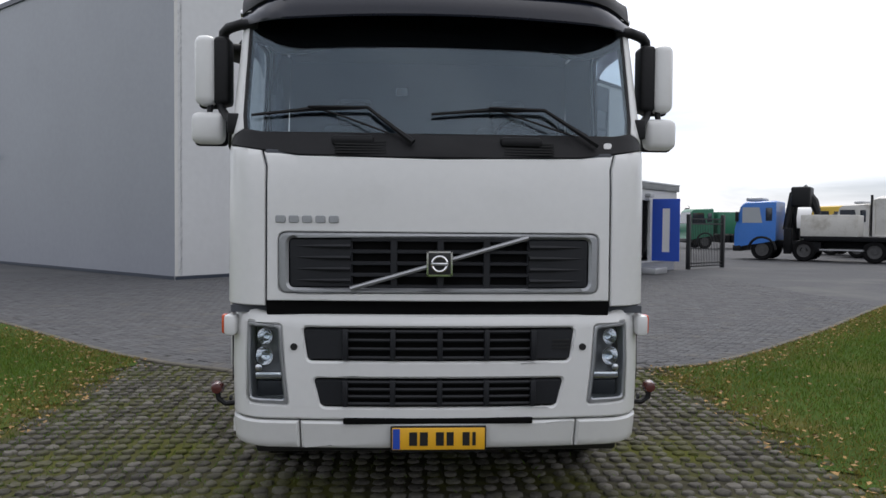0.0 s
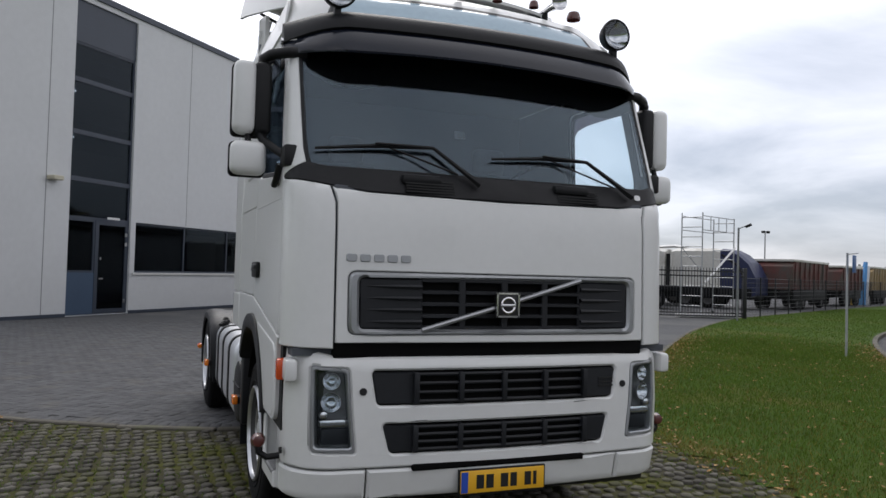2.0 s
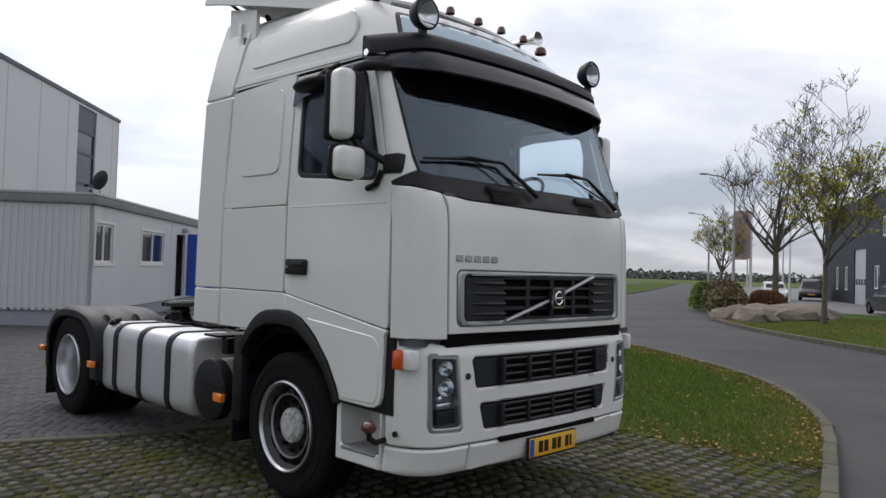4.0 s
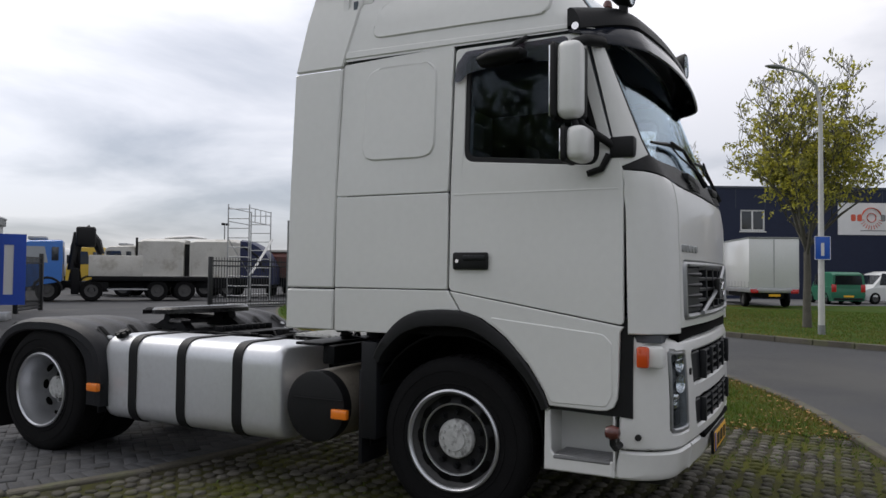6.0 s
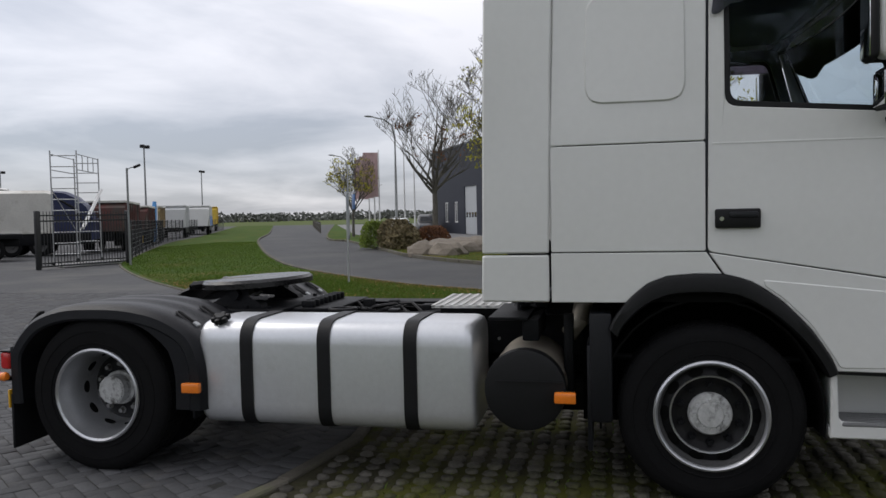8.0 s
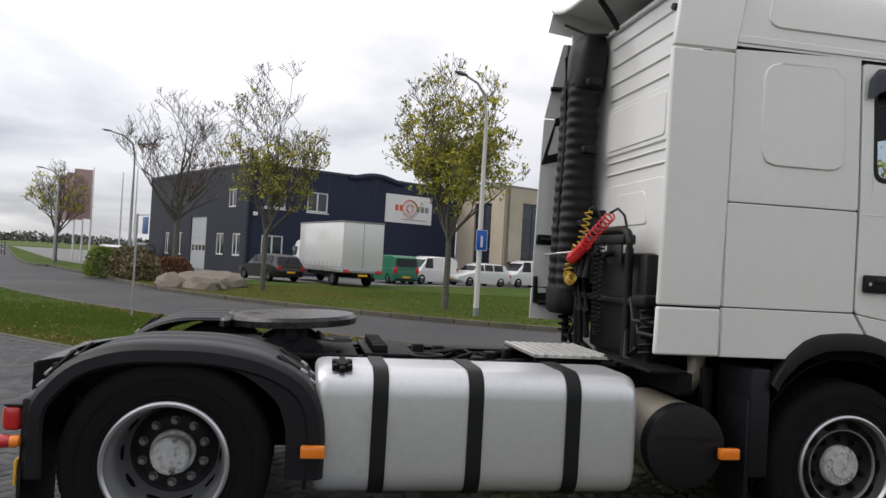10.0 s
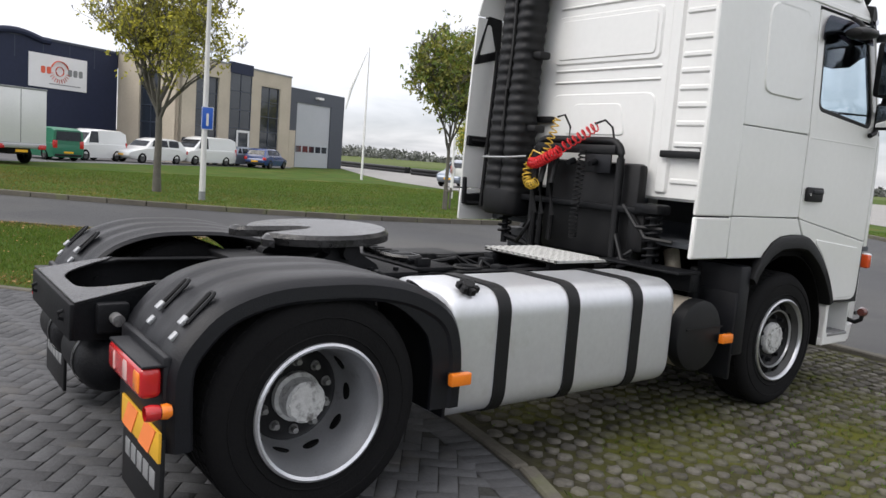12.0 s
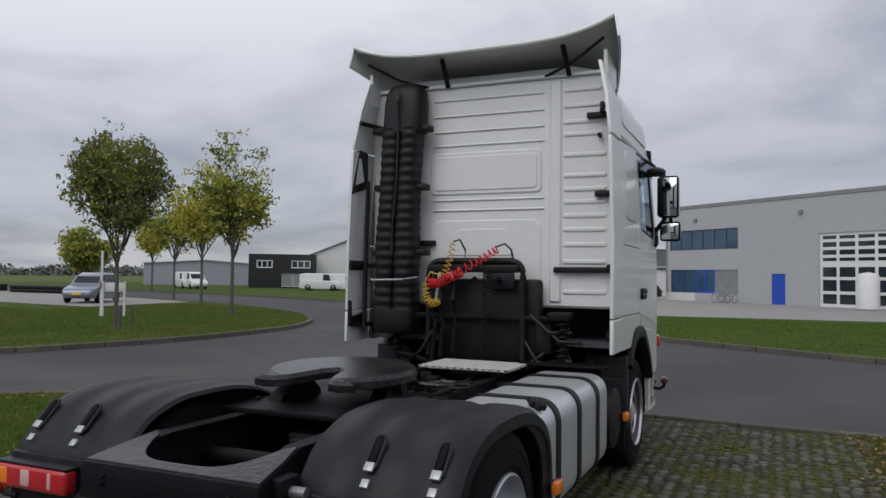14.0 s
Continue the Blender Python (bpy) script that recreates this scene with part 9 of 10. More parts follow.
    end_pane("rear_window", 0, 1, -1)
    r = 0.32 * (1.0 if style == "hatch" else 1.05)
    for x in (-L * 0.29, L * 0.31):
        for s in (-1, 1):
            road_wheel(t, x, s * (h2 - 0.10), r, 0.2, s)
    for s in (-1, 1):
        part("tail_lamp", box(-L / 2 - 0.01, -L / 2 + 0.10, s * h2 * 0.70, s * h2 * 0.97, (0.62 if style == "hatch" else 0.75) * k, (0.82 if style == "hatch" else 1.2) * k, 0.02), RED, t)
        part("head_lamp", box(L / 2 - 0.22, L / 2 - 0.06, s * h2 * 0.55, s * h2 * 0.88, 0.56 * k, 0.70 * k, 0.02), LENS, t)
    part("plate", box(-L / 2 - 0.02, -L / 2 + 0.03, -0.26, 0.26, 0.45 * k, 0.56 * k, 0.004), PLATE_Y, t)
    part("plate", box(L / 2 - 0.04, L / 2 + 0.012, -0.26, 0.26, 0.40 * k, 0.50 * k, 0.004), PLATE_Y, t)
    part("rear_bumper", box(-L / 2 - 0.02, -L / 2 + 0.12, -h2 * 0.85, h2 * 0.85, 0.28 * k, 0.42 * k, 0.04), PLASTIC, t)
    return t


def at(x, y, heading):
    return Matrix.Translation((x, y, 0.045)) @ Matrix.Rotation(radians(heading), 4, "Z")


# row before the navy hall: rears face the road
car("estate_car", "dark grey estate car on the car park", at(37.9, 6.65, 34), CARGREY, 4.3, 1.78, 1.5)
car("hatchback", "green van, its rear to the road", at(42.9, -0.75, 18), GREENP, 4.3, 1.75, 1.8, "van", "van")
car("panel_van", "silver-white panel van with dark lettering bars", at(44.9, -3.3, 128), CARWHITE, 4.4, 1.82, 1.86, "van", "van")
car("estate_car", "white estate car with red tail lamps", at(46.0, -7.1, 118), CARWHITE, 4.7, 1.88, 1.6)
car("panel_van", "silver-white van with dark rear windows", at(48.3, -11.2, 118), CARWHITE, 5.0, 1.92, 1.95, "van", "van")
car("hatchback", "silver-blue hatchback among the parked cars", at(50.6, -14.5, 118), CARSILV, 4.1, 1.72, 1.45)
car("hatchback", "dark blue hatchback at the end of the row", at(49.4, -16.5, -48), CARBLUE, 4.1, 1.74, 1.46)
car("people_carrier", "silver-blue people carrier on the driveway", at(33.65, -22.9, 118), CARSILV, 4.6, 1.85, 1.7)
car("off_road_car", "dark grey off-road car parked beside the navy hall", at(60.2, 17.9, 197), CARGREY, 4.6, 1.86, 1.72)
car("hatchback", "white car parked by the bend", at(55.6, 19.2, 205), CARWHITE, 4.4, 1.75, 1.45)
for i, (x, y) in enumerate(((14.6, -54.0), (11.6, -55.4), (8.8, -55.8))):
    car("estate_car", "black estate car parked before the white shed", at(x, y, 14 + 8 * i), CARGREY, 4.7, 1.82, 1.45)
for x, y, hd in ((44.5, -63.5, 200), (42.0, -64.5, 190), (58.5, -58.5, 150), (60.5, -59.5, 150)):
    car("panel_van", "distant white van in a row", at(x, y, hd), CARWHITE, 4.8, 1.9, 1.9, "van", "van")

# box lorry on the car park
bx = thing("box_lorry", "white curtain-sided box lorry with a low flat bed", "lorry", at(37.5, 3.19, 20) @ Matrix.Diagonal((1.25, 1, 1, 1)))
part("box_body", box(-3.2, 2.0, -1.15, 1.15, 0.95, 3.35, 0.04), CARWHITE, bx, "white box body")
part("bed_frame", box(-3.25, 2.1, -1.12, 1.12, 0.72, 0.95, 0.02), GALV, bx)
part("rear_door_seam", box(-3.212, -3.198, -0.012, 0.012, 0.98, 3.28), FASCIA, bx)
for y in (-0.9, 0.9):
    part("tail_lamp", box(-3.29, -3.24, y - 0.16, y + 0.16, 0.70, 0.84, 0.01), RED, bx)
b = bmesh.new()
for k in range(11):
    box(-3.15 + k * 0.5, -3.12 + k * 0.5, -1.165, -1.15, 0.95, 1.25, bm=b)
    box(-3.15 + k * 0.5, -3.12 + k * 0.5, 1.15, 1.165, 0.95, 1.25, bm=b)
part("side_latches", b, GALV, bx)
part("roof_edge", box(-3.22, 2.02, -1.17, 1.17, 3.30, 3.38, 0.02), FASCIA, bx)
rings = []
for x, z0, z1, w in ((2.15, 0.45, 2.35, 0.98), (2.7, 0.4, 2.4, 1.0), (3.1, 0.4, 2.3, 1.0), (3.75, 0.4, 1.45, 0.98), (4.35, 0.4, 1.12, 0.9), (4.5, 0.5, 0.9, 0.8)):
    rings.append([Vector((x, -w, z0)), Vector((x, -w, z1 * 0.6)), Vector((x, -w * 0.85, z1)), Vector((x, w * 0.85, z1)), Vector((x, w, z1 * 0.6)), Vector((x, w, z0))])
part("cab", loft(rings), CARWHITE, bx, smooth=45)
for s in (-1, 1):
    part("side_window", box(2.75, 3.4, s * 0.93, s * 1.0, 1.45, 2.0, 0.02), DARKGLASS, bx)
    for x in (-2.0, 3.45):
        road_wheel(bx, x, s * 0.95, 0.38, 0.24, s)
    part("tail_lamp", box(-3.28, -3.2, s * 0.8, s * 1.1, 0.75, 0.9, 0.01), RED, bx)
part("chassis", box(-3.1, 3.8, -0.5, 0.5, 0.45, 0.72, 0.02), FRAME, bx)
part("plate", box(-3.29, -3.25, -0.26, 0.26, 0.55, 0.66), PLATE_Y, bx)


def yard_lorry(name, label, x, y, heading, cab, body_fn, axles, length, sleeper=False):
    """x forwards from the front axle."""
    t = thing(name, label, "lorry", Matrix.Translation((x, y, 0)) @ Matrix.Rotation(radians(heading), 4, "Z"), "lorries in the yard")
    rings = []
    for xx, z0, z1, w in ((1.25, 0.75, 1.35, 1.1), (1.32, 0.6, 1.6, 1.18), (1.25, 0.6, 1.85, 1.2), (1.02, 0.65, 2.75, 1.18), (0.85, 0.7, 2.9, 1.16), (-0.55, 0.95, 2.95, 1.17), (-0.62, 1.0, 2.9, 1.14)):
        rings.append([Vector((xx, -w, z0)), Vector((xx, -w, z0 + (z1 - z0) * 0.55)), Vector((xx, -w * 0.95, z1 - 0.06)), Vector((xx, -w * 0.85, z1)), Vector((xx, w * 0.85, z1)), Vector((xx, w * 0.95, z1 - 0.06)), Vector((xx, w, z0 + (z1 - z0) * 0.55)), Vector((xx, w, z0))])
    part("cab", loft(rings), cab, t, smooth=40)
    for s in (-1, 1):
        part("side_window", panel([(0.0, 1.85), (0.95, 1.85), (0.80, 2.62), (0.0, 2.62)], (lambda u, v, h, s=s: Vector((u, s * (1.175 + h), v))) if s < 0 else (lambda u, v, h: Vector((0.95 - u, 1.175 + h, v))), 0.03, edge=0.0), DARKGLASS if cab is not TRUCKBLUE else mat("bright_cab_pane", (0.35, 0.38, 0.40), 0.1, vary=0.05, scale=2), t, smooth=0)
        part("rear_window", box(-0.45, -0.15, s * 1.15, s * 1.19, 1.95, 2.6, 0.02), DARKGLASS, t)
        part("mirror", box(1.1, 1.25, s * 1.25, s * 1.42, 1.9, 2.4, 0.03), PLASTIC, t)
        part("front_arch", sweep([(0.62 * math.cos(a), s * 1.12, 0.52 + 0.62 * math.sin(a)) for a in steps(0, math.pi, 10)], 0.08, 6), PLASTIC, t)
    part("windscreen", panel(rect(-1.05, 1.05, 0.0, 0.86), flat_map((1.285, 0, 1.84), (0, 1, 0), (-0.26, 0, 1)), 0.03, edge=0.0), DARKGLASS, t, smooth=0)
    part("bumper", box(1.0, 1.4, -1.2, 1.2, 0.42, 0.72, 0.05), PLASTIC, t)
    part("chassis", box(-length + 1.2, 1.1, -0.45, 0.45, 0.65, 0.98, 0.02), FRAME, t)
    for xx in axles:
        for s in (-1, 1):
            road_wheel(t, xx, s * 1.0, 0.52, 0.32, s)
    for xx in (-1.5, -2.3):
        part("side_tank", box(xx - 0.35, xx + 0.35, -1.1, -0.5, 0.45, 0.95, 0.03), FRAME, t)
        part("side_tank", box(xx - 0.35, xx + 0.35, 0.5, 1.1, 0.45, 0.95, 0.03), FRAME, t)
    body_fn(t)
    return t


def crane_body(t):
    part("flat_bed", box(-7.4, -1.9, -1.22, 1.22, 1.0, 1.22, 0.02), FRAME, t, "dark flat bed")
    part("drop_side", box(-4.2, -1.75, -1.2, 1.2, 1.22, 2.25, 0.03), OFFWHITE, t, "grubby cream body section")
    part("crane_column", sweep([(-1.15, 0, 0.9), (-1.15, 0, 2.6), (-1.3, 0.1, 3.3)], [0.32, 0.26, 0.22], 8), PLASTIC, t, "black loader crane")
    part("crane_boom", sweep([(-1.2, 0.2, 3.35), (-1.05, 0.3, 2.3), (-0.95, 0.35, 1.5)], 0.17, 8), PLASTIC, t)
    part("crane_boom", sweep([(-1.3, -0.25, 3.3), (-1.6, -0.3, 3.55), (-2.1, -0.2, 2.9), (-2.3, -0.2, 2.3)], [0.16, 0.26, 0.24, 0.16], 8), PLASTIC, t)
    part("crane_shroud", box(-2.05, -1.15, -0.55, 0.55, 2.65, 3.65, 0.12, 3), PLASTIC, t)
    part("beacon_bar", box(0.1, 0.9, -0.7, 0.7, 2.95, 3.12, 0.05), GALV, t)
    for s in (-1, 1):
        part("crane_leg", box(-1.35, -1.0, s * 0.9, s * 1.2, 0.35, 1.6, 0.03), FRAME, t)
        part("under_rail", box(-4.5, -2.6, s * 1.1, s * 1.16, 0.55, 0.62), GALV, t)


def skip_body(t):
    for x0, x1, lab in ((-3.4, -0.85, "grubby white front hopper"), (-6.6, -3.75, "grubby white rear hopper")):
        part("hopper", loft([[Vector((x, -1.18 * k, z0)), Vector((x, 1.18 * k, z0)), Vector((x, 1.24, z1)), Vector((x, 0.8, z1 + 0.16)), Vector((x, -0.8, z1 + 0.16)), Vector((x, -1.24, z1))] for x, k, z0, z1 in ((x0, 1.0, 1.2, 3.1), (x0 + 0.3, 1.0, 1.2, 3.2), (x1 - 0.3, 1.0, 1.2, 3.2), (x1, 1.0, 1.25, 3.12))]), OFFWHITE, t, lab, smooth=30)
        for x in (x0 + 0.06, x1 - 0.06):
            for s in (-1, 1):
                part("body_post", box(x - 0.06, x + 0.06, s * 1.2, s * 1.27, 1.2, 3.15), OFFWHITE, t)
        part("body_rail", box(x0, x1, -1.27, 1.27, 1.15, 1.27, 0.02), OFFWHITE, t)
    part("body_gap", box(-3.78, -3.38, -1.0, 1.0, 1.2, 3.05), PLASTIC, t)
    part("top_cover", sweep([(-4.4, 0.3, 3.42), (-3.6, 0.1, 3.52), (-2.0, 0, 3.44)], [0.12, 0.26, 0.16], 8, flat=0.4), FRAME_W, t)
    part("stack_pipe", cyl((-0.75, 1.1, 1.2), (-0.72, 1.1, 3.4), 0.07, seg=10), PLASTIC, t)
    tail = [[Vector((x, -w, z0)), Vector((x, w, z0)), Vector((x, w, z1)), Vector((x, w * 0.6, z1 + 0.1)), Vector((x, -w * 0.6, z1 + 0.1)), Vector((x, -w, z1))] for x, w, z0, z1 in ((-6.6, 1.27, 1.0, 3.25), (-7.1, 1.27, 0.85, 3.2), (-7.6, 1.26, 0.7, 2.95), (-8.1, 1.24, 0.65, 2.5), (-8.5, 1.22, 0.8, 1.7))]
    part("rear_loader", loft(tail), TARP, t, "navy blue rear loading hopper", smooth=0)
    part("loader_sill", box(-8.3, -6.5, -1.29, 1.29, 0.55, 1.15, 0.03), FRAME, t)
    for s in (-1, 1):
        part("side_guard", box(-6.4, -0.9, s * 1.05, s * 1.18, 0.55, 1.16, 0.02), FRAME, t)
    for s in (-1, 1):
        part("loader_ram", sweep([(-6.7, s * 1.3, 3.0), (-7.6, s * 1.31, 2.4), (-8.0, s * 1.3, 1.5)], 0.06, 6), PLASTIC, t)
    part("roof_lamp", box(0.0, 0.5, -0.6, 0.6, 2.95, 3.1, 0.04), GALV, t)
    part("sub_frame", box(-7.0, -0.9, -0.6, 0.6, 0.98, 1.2, 0.02), FRAME, t)


yard_lorry("crane_lorry", "bright blue lorry with a folded black crane", 18.4, 33.3, 142, TRUCKBLUE, crane_body, (0.0, -1.9, -4.9, -6.2), 8.6)
yard_lorry("tipper_lorry", "white refuse lorry with grubby hoppers and a navy tail", 25.4, 35.95, 121, OFFWHITE, skip_body, (0.0, -1.8, -4.6, -5.9), 9.6)
yard_lorry("yellow_lorry", "yellow lorry cab behind the white tipper", 26.0, 40.0, 135, YELLOW, lambda t: part("box_body", box(-6.5, -0.9, -1.2, 1.2, 1.1, 2.6, 0.04), OFFWHITE, t), (0.0, -4.2, -5.5), 7.6)
yard_lorry("green_lorry", "green lorry at the back of the yard", 22.0, 51.0, 178, GREENP, lambda t: part("box_body", box(-5.5, -0.9, -1.2, 1.2, 1.1, 2.7, 0.04), GREENP, t), (0.0, -4.4), 6.8)
tk = thing("tank_trailer", "white tank trailer at the back of the yard", "trailer", Matrix.Translation((31.0, 53.5, 0)) @ Matrix.Rotation(radians(-5), 4, "Z"), "lorries in the yard")
part("tank_shell", lathe([(0, -4.2), (0.9, -4.1), (1.2, -3.8), (1.2, 3.8), (0.9, 4.1), (0, 4.2)], Matrix.Translation((0, 0, 2.0)) @ Matrix.Rotation(radians(90), 4, "Y"), 24), FRAME_W, tk)
part("trailer_frame", box(-4.1, 4.1, -0.9, 0.9, 0.75, 1.0, 0.02), FRAME, tk)
for x in (-3.0, -1.8, 2.8):
    for s in (-1, 1):
        road_wheel(tk, x, s * 1.0, 0.5, 0.3, s)


def trailer(name, label, x, y, heading, L, h0, h1, m_, cover=None):
    t = thing(name, label, "trailer", Matrix.Translation((x, y, 0)) @ Matrix.Rotation(radians(heading), 4, "Z"), "lorries in the yard")
    part("body", loft([[Vector((xx, -1.15 * k, h0)), Vector((xx, 1.15 * k, h0)), Vector((xx, 1.22, h1 - d)), Vector((xx, -1.22, h1 - d))] for xx, k, d in ((-L / 2 - 0.2, 0.85, 0.4), (-L / 2 + 0.4, 0.95, 0.0), (L / 2 - 0.5, 0.95, 0.0), (L / 2, 0.9, 0.25))]), m_, t, smooth=0)
    n = max(3, int(L / 1.1))
    for k in range(n + 1):
        xx = -L / 2 + 0.35 + (L - 0.8) * k / n
        for s in (-1, 1):
            part("body_post", box(xx - 0.05, xx + 0.05, s * 1.17, s * 1.26, h0, h1 - 0.05), m_, t)
    part("body_rim", box(-L / 2, L / 2 - 0.2, -1.27, 1.27, h1 - 0.12, h1 + 0.02, 0.02), cover or m_, t)
    part("chassis", box(-L / 2, L / 2, -0.5, 0.5, 0.6, h0, 0.02), FRAME, t)
    for s in (-1, 1):
        part("side_guard", box(-L / 2 + 0.2, L / 2 - 0.4, s * 1.08, s * 1.16, 0.5, h0 + 0.02, 0.01), FRAME, t)
    for xx in (-L / 2 + 1.2, -L / 2 + 2.5, L / 2 - 1.3):
        for s in (-1, 1):
            road_wheel(t, xx, s * 0.98, 0.5, 0.3, s)
    return t


trailer("tipper_trailer", "faded red tipper trailer", 34.6, 31.3, 29, 8.0, 1.15, 2.85, RUST, OFFWHITE)
trailer("tipper_trailer", "rust-red tipper trailer further along the fence", 43.4, 35.9, 29, 6.5, 1.1, 2.75, RUST, OFFWHITE)
trailer("tipper_trailer", "ochre tipper trailer with a pale rim by the fence", 51.5, 40.2, 29, 6.0, 1.1, 2.9, mat("ochre_body", (0.30, 0.22, 0.11), 0.6, vary=0.2, scale=1.2, dirt=(0.2, 0.16, 0.12), dirt_at=0.58), OFFWHITE)
cr = thing("crane_pieces", "upright yellow and light blue machine arms in the yard", "machinery", Matrix.Translation((47.4, 37.0, 0)))
for x, y, m_, z in ((-0.8, 0.2, YELLOW, 2.6), (0.3, 0.2, mat("sky_blue_paint", (0.08, 0.28, 0.6), 0.4, vary=0.08, scale=2), 3.2), (0.9, 0.5, FRAME_W, 2.9)):
    part("machine_arm", sweep([(x, y, 0), (x + 0.1, y, z * 0.5), (x + 0.45, y + 0.1, z)], [0.28, 0.25, 0.16], 6), m_, cr)
bxs = (("white_blue_trailer", "white and blue curtain trailer by the fence", 76.0, 49.6, 28, 11.0, FRAME_W, 3.3), ("yellow_trailer", "yellow box trailer by the fence", 99.0, 61.5, 28, 9.0, YELLOW, 3.6), ("grey_trailer", "pale box trailer by the fence", 61.0, 43.6, 28, 6.0, CLAD_L, 3.1))
for nm, lb, x, y, hd, L, m_, h in bxs:
    t = trailer(nm, lb, x, y, hd, L, 1.0, h, m_)
    if nm == "white_blue_trailer":
        for s in (-1, 1):
            part("blue_band", box(-L / 2 + 0.4, L / 2 - 0.6, s * 1.24, s * 1.285, 1.0, 2.15), TRUCKBLUE, t)
# stacked black pipes by the driveway
for x, y, L in ((66.9, -36.6, 15.5), (52.0, -34.0, 7.0)):
    pl = thing("pipe_stack", "low stack of black pipes on the grass", "pipe stack", Matrix.Translation((x, y, 0.03)) @ Matrix.Rotation(radians(-4), 4, "Z"), "pipe stacks")
    for k in range(4):
        part("pipe", cyl((-L / 2, 0.35 * (k % 2), 0.18 + 0.3 * (k // 2)), (L / 2, 0.35 * (k % 2), 0.18 + 0.3 * (k // 2)), 0.17, seg=10), PLASTIC, pl)
for k in range(3):
    bk = thing("bicycle_rack", "row of bicycles before the grey hall", "bicycle", Matrix.Translation((*(R0 + RV * (6.8 + 0.6 * k) - rn * 1.2), 0.045)) @ Matrix.Rotation(radians(60), 4, "Z"), "bicycles")
    for x in (-0.5, 0.5):
        part("bicycle_wheel", sweep([(x + 0.33 * math.cos(a), 0, 0.34 + 0.33 * math.sin(a)) for a in steps(0, math.tau, 18)[:-1]], 0.018, 5, closed=True), PLASTIC, bk)
    part("bicycle_frame", sweep([(-0.5, 0, 0.34), (-0.1, 0, 0.85), (0.4, 0, 0.88), (0.5, 0, 0.34)], 0.02, 5), GALV, bk)
    part("bicycle_frame", sweep([(0.4, 0, 0.88), (0.42, 0, 1.05), (0.35, 0.25, 1.05)], 0.015, 5), GALV, bk)

# field gate and posts at the end of the road
fg = thing("field_fence", "low grey field fence at the meadow's edge", "fence")
for k in range(14):
    x, y = 70 + k * 4.5, 32 + k * 1.9
    part("fence_post", cyl((x, y, 0), (x, y, 1.2), 0.06, seg=6), BARK, fg)
    if k < 13:
        for z in (0.5, 1.0):
            part("fence_rail", cyl((x, y, z), (x + 4.5, y + 1.9, z), 0.02, seg=4), GALV, fg)

# far woods round the meadow, distance haze painted into their leaf colour
rng = random.Random(77)
verts, faces = [], []
def clump(x, y, r, h, leaf=1.0):
    for i in range(110):
        a, z = rng.uniform(0, math.tau), rng.random() ** (1.0 if leaf == 1.0 else 1.7)
        rr = r * math.sqrt(max(0, 1 - z * z * 0.8)) * rng.uniform(0.4, 1.0)
        c = Vector((x + rr * math.cos(a), y + rr * math.sin(a), h * z * rng.uniform(0.7, 1.0)))
        n = Vector((rng.uniform(-1, 1), rng.uniform(-1, 1), rng.uniform(-0.3, 1))).normalized()
        u = n.orthogonal().normalized()
        w = n.cross(u)
        s = r * rng.uniform(0.06, 0.14) * leaf
        k = len(verts)
        verts.extend([c - u * s, c + w * s * 0.7, c + u * s, c - w * s * 0.7])
        faces.append((k, k + 1, k + 2, k + 3))
for i in range(760):
    a = i / 760 * math.tau
    d = 430 + 60 * math.sin(a * 5) + rng.uniform(-25, 25)
    clump(d * math.cos(a), d * math.sin(a), rng.uniform(6, 11), rng.uniform(3.5, 6.5))
for i in range(90):
    a = radians(rng.uniform(38, 75))
    d = rng.uniform(95, 130)
    clump(d * math.cos(a), d * math.sin(a), rng.uniform(1.5, 3), rng.uniform(2.6, 4.4), 2.0)
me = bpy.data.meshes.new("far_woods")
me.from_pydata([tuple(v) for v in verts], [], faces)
me.materials.append(HAZED_WOOD)
tagged(new("far_woods", me), "low line of distant trees round the meadow, paled by painted haze", "woods", kind="stuff")


# ---- pieces of the ground: pavers, bricks, blades, leaves ----
import numpy as np

prng = np.random.default_rng(11)


def line_side(points, line):
    """Signed distance to a polyline, positive on its left."""
    a, b = np.array(line[:-1]), np.array(line[1:])
    d = b - a
    best, sign = np.full(len(points), 1e9), np.ones(len(points))
    for i in range(len(a)):
        t = np.clip(((points - a[i]) @ d[i]) / (d[i] @ d[i]), 0, 1)
        v = points - a[i] - t[:, None] * d[i]
        r = np.hypot(v[:, 0], v[:, 1])
        near = r < best
        best = np.where(near, r, best)
        sign = np.where(near, np.sign(d[i][0] * v[:, 1] - d[i][1] * v[:, 0] + 1e-12), sign)
    return best * sign


def joined(name, verts, faces, material, parent, label="", smooth=False):
    me = bpy.data.meshes.new(name)
    me.vertices.add(len(verts))
    me.vertices.foreach_set("co", np.asarray(verts, dtype=np.float32).ravel())
    n, k = faces.shape
    me.loops.add(n * k)
    me.loops.foreach_set("vertex_index", faces.ravel().astype(np.int32))
    me.polygons.add(n)
    me.polygons.foreach_set("loop_start", np.arange(0, n * k, k, dtype=np.int32))
    if smooth:
        me.polygons.foreach_set("use_smooth", np.ones(n, dtype=bool))
    me.update(calc_edges=True)
    me.materials.append(material)
    o = new(name, me)
    o.parent = parent
    return tagged(o, label, kind="stuff")


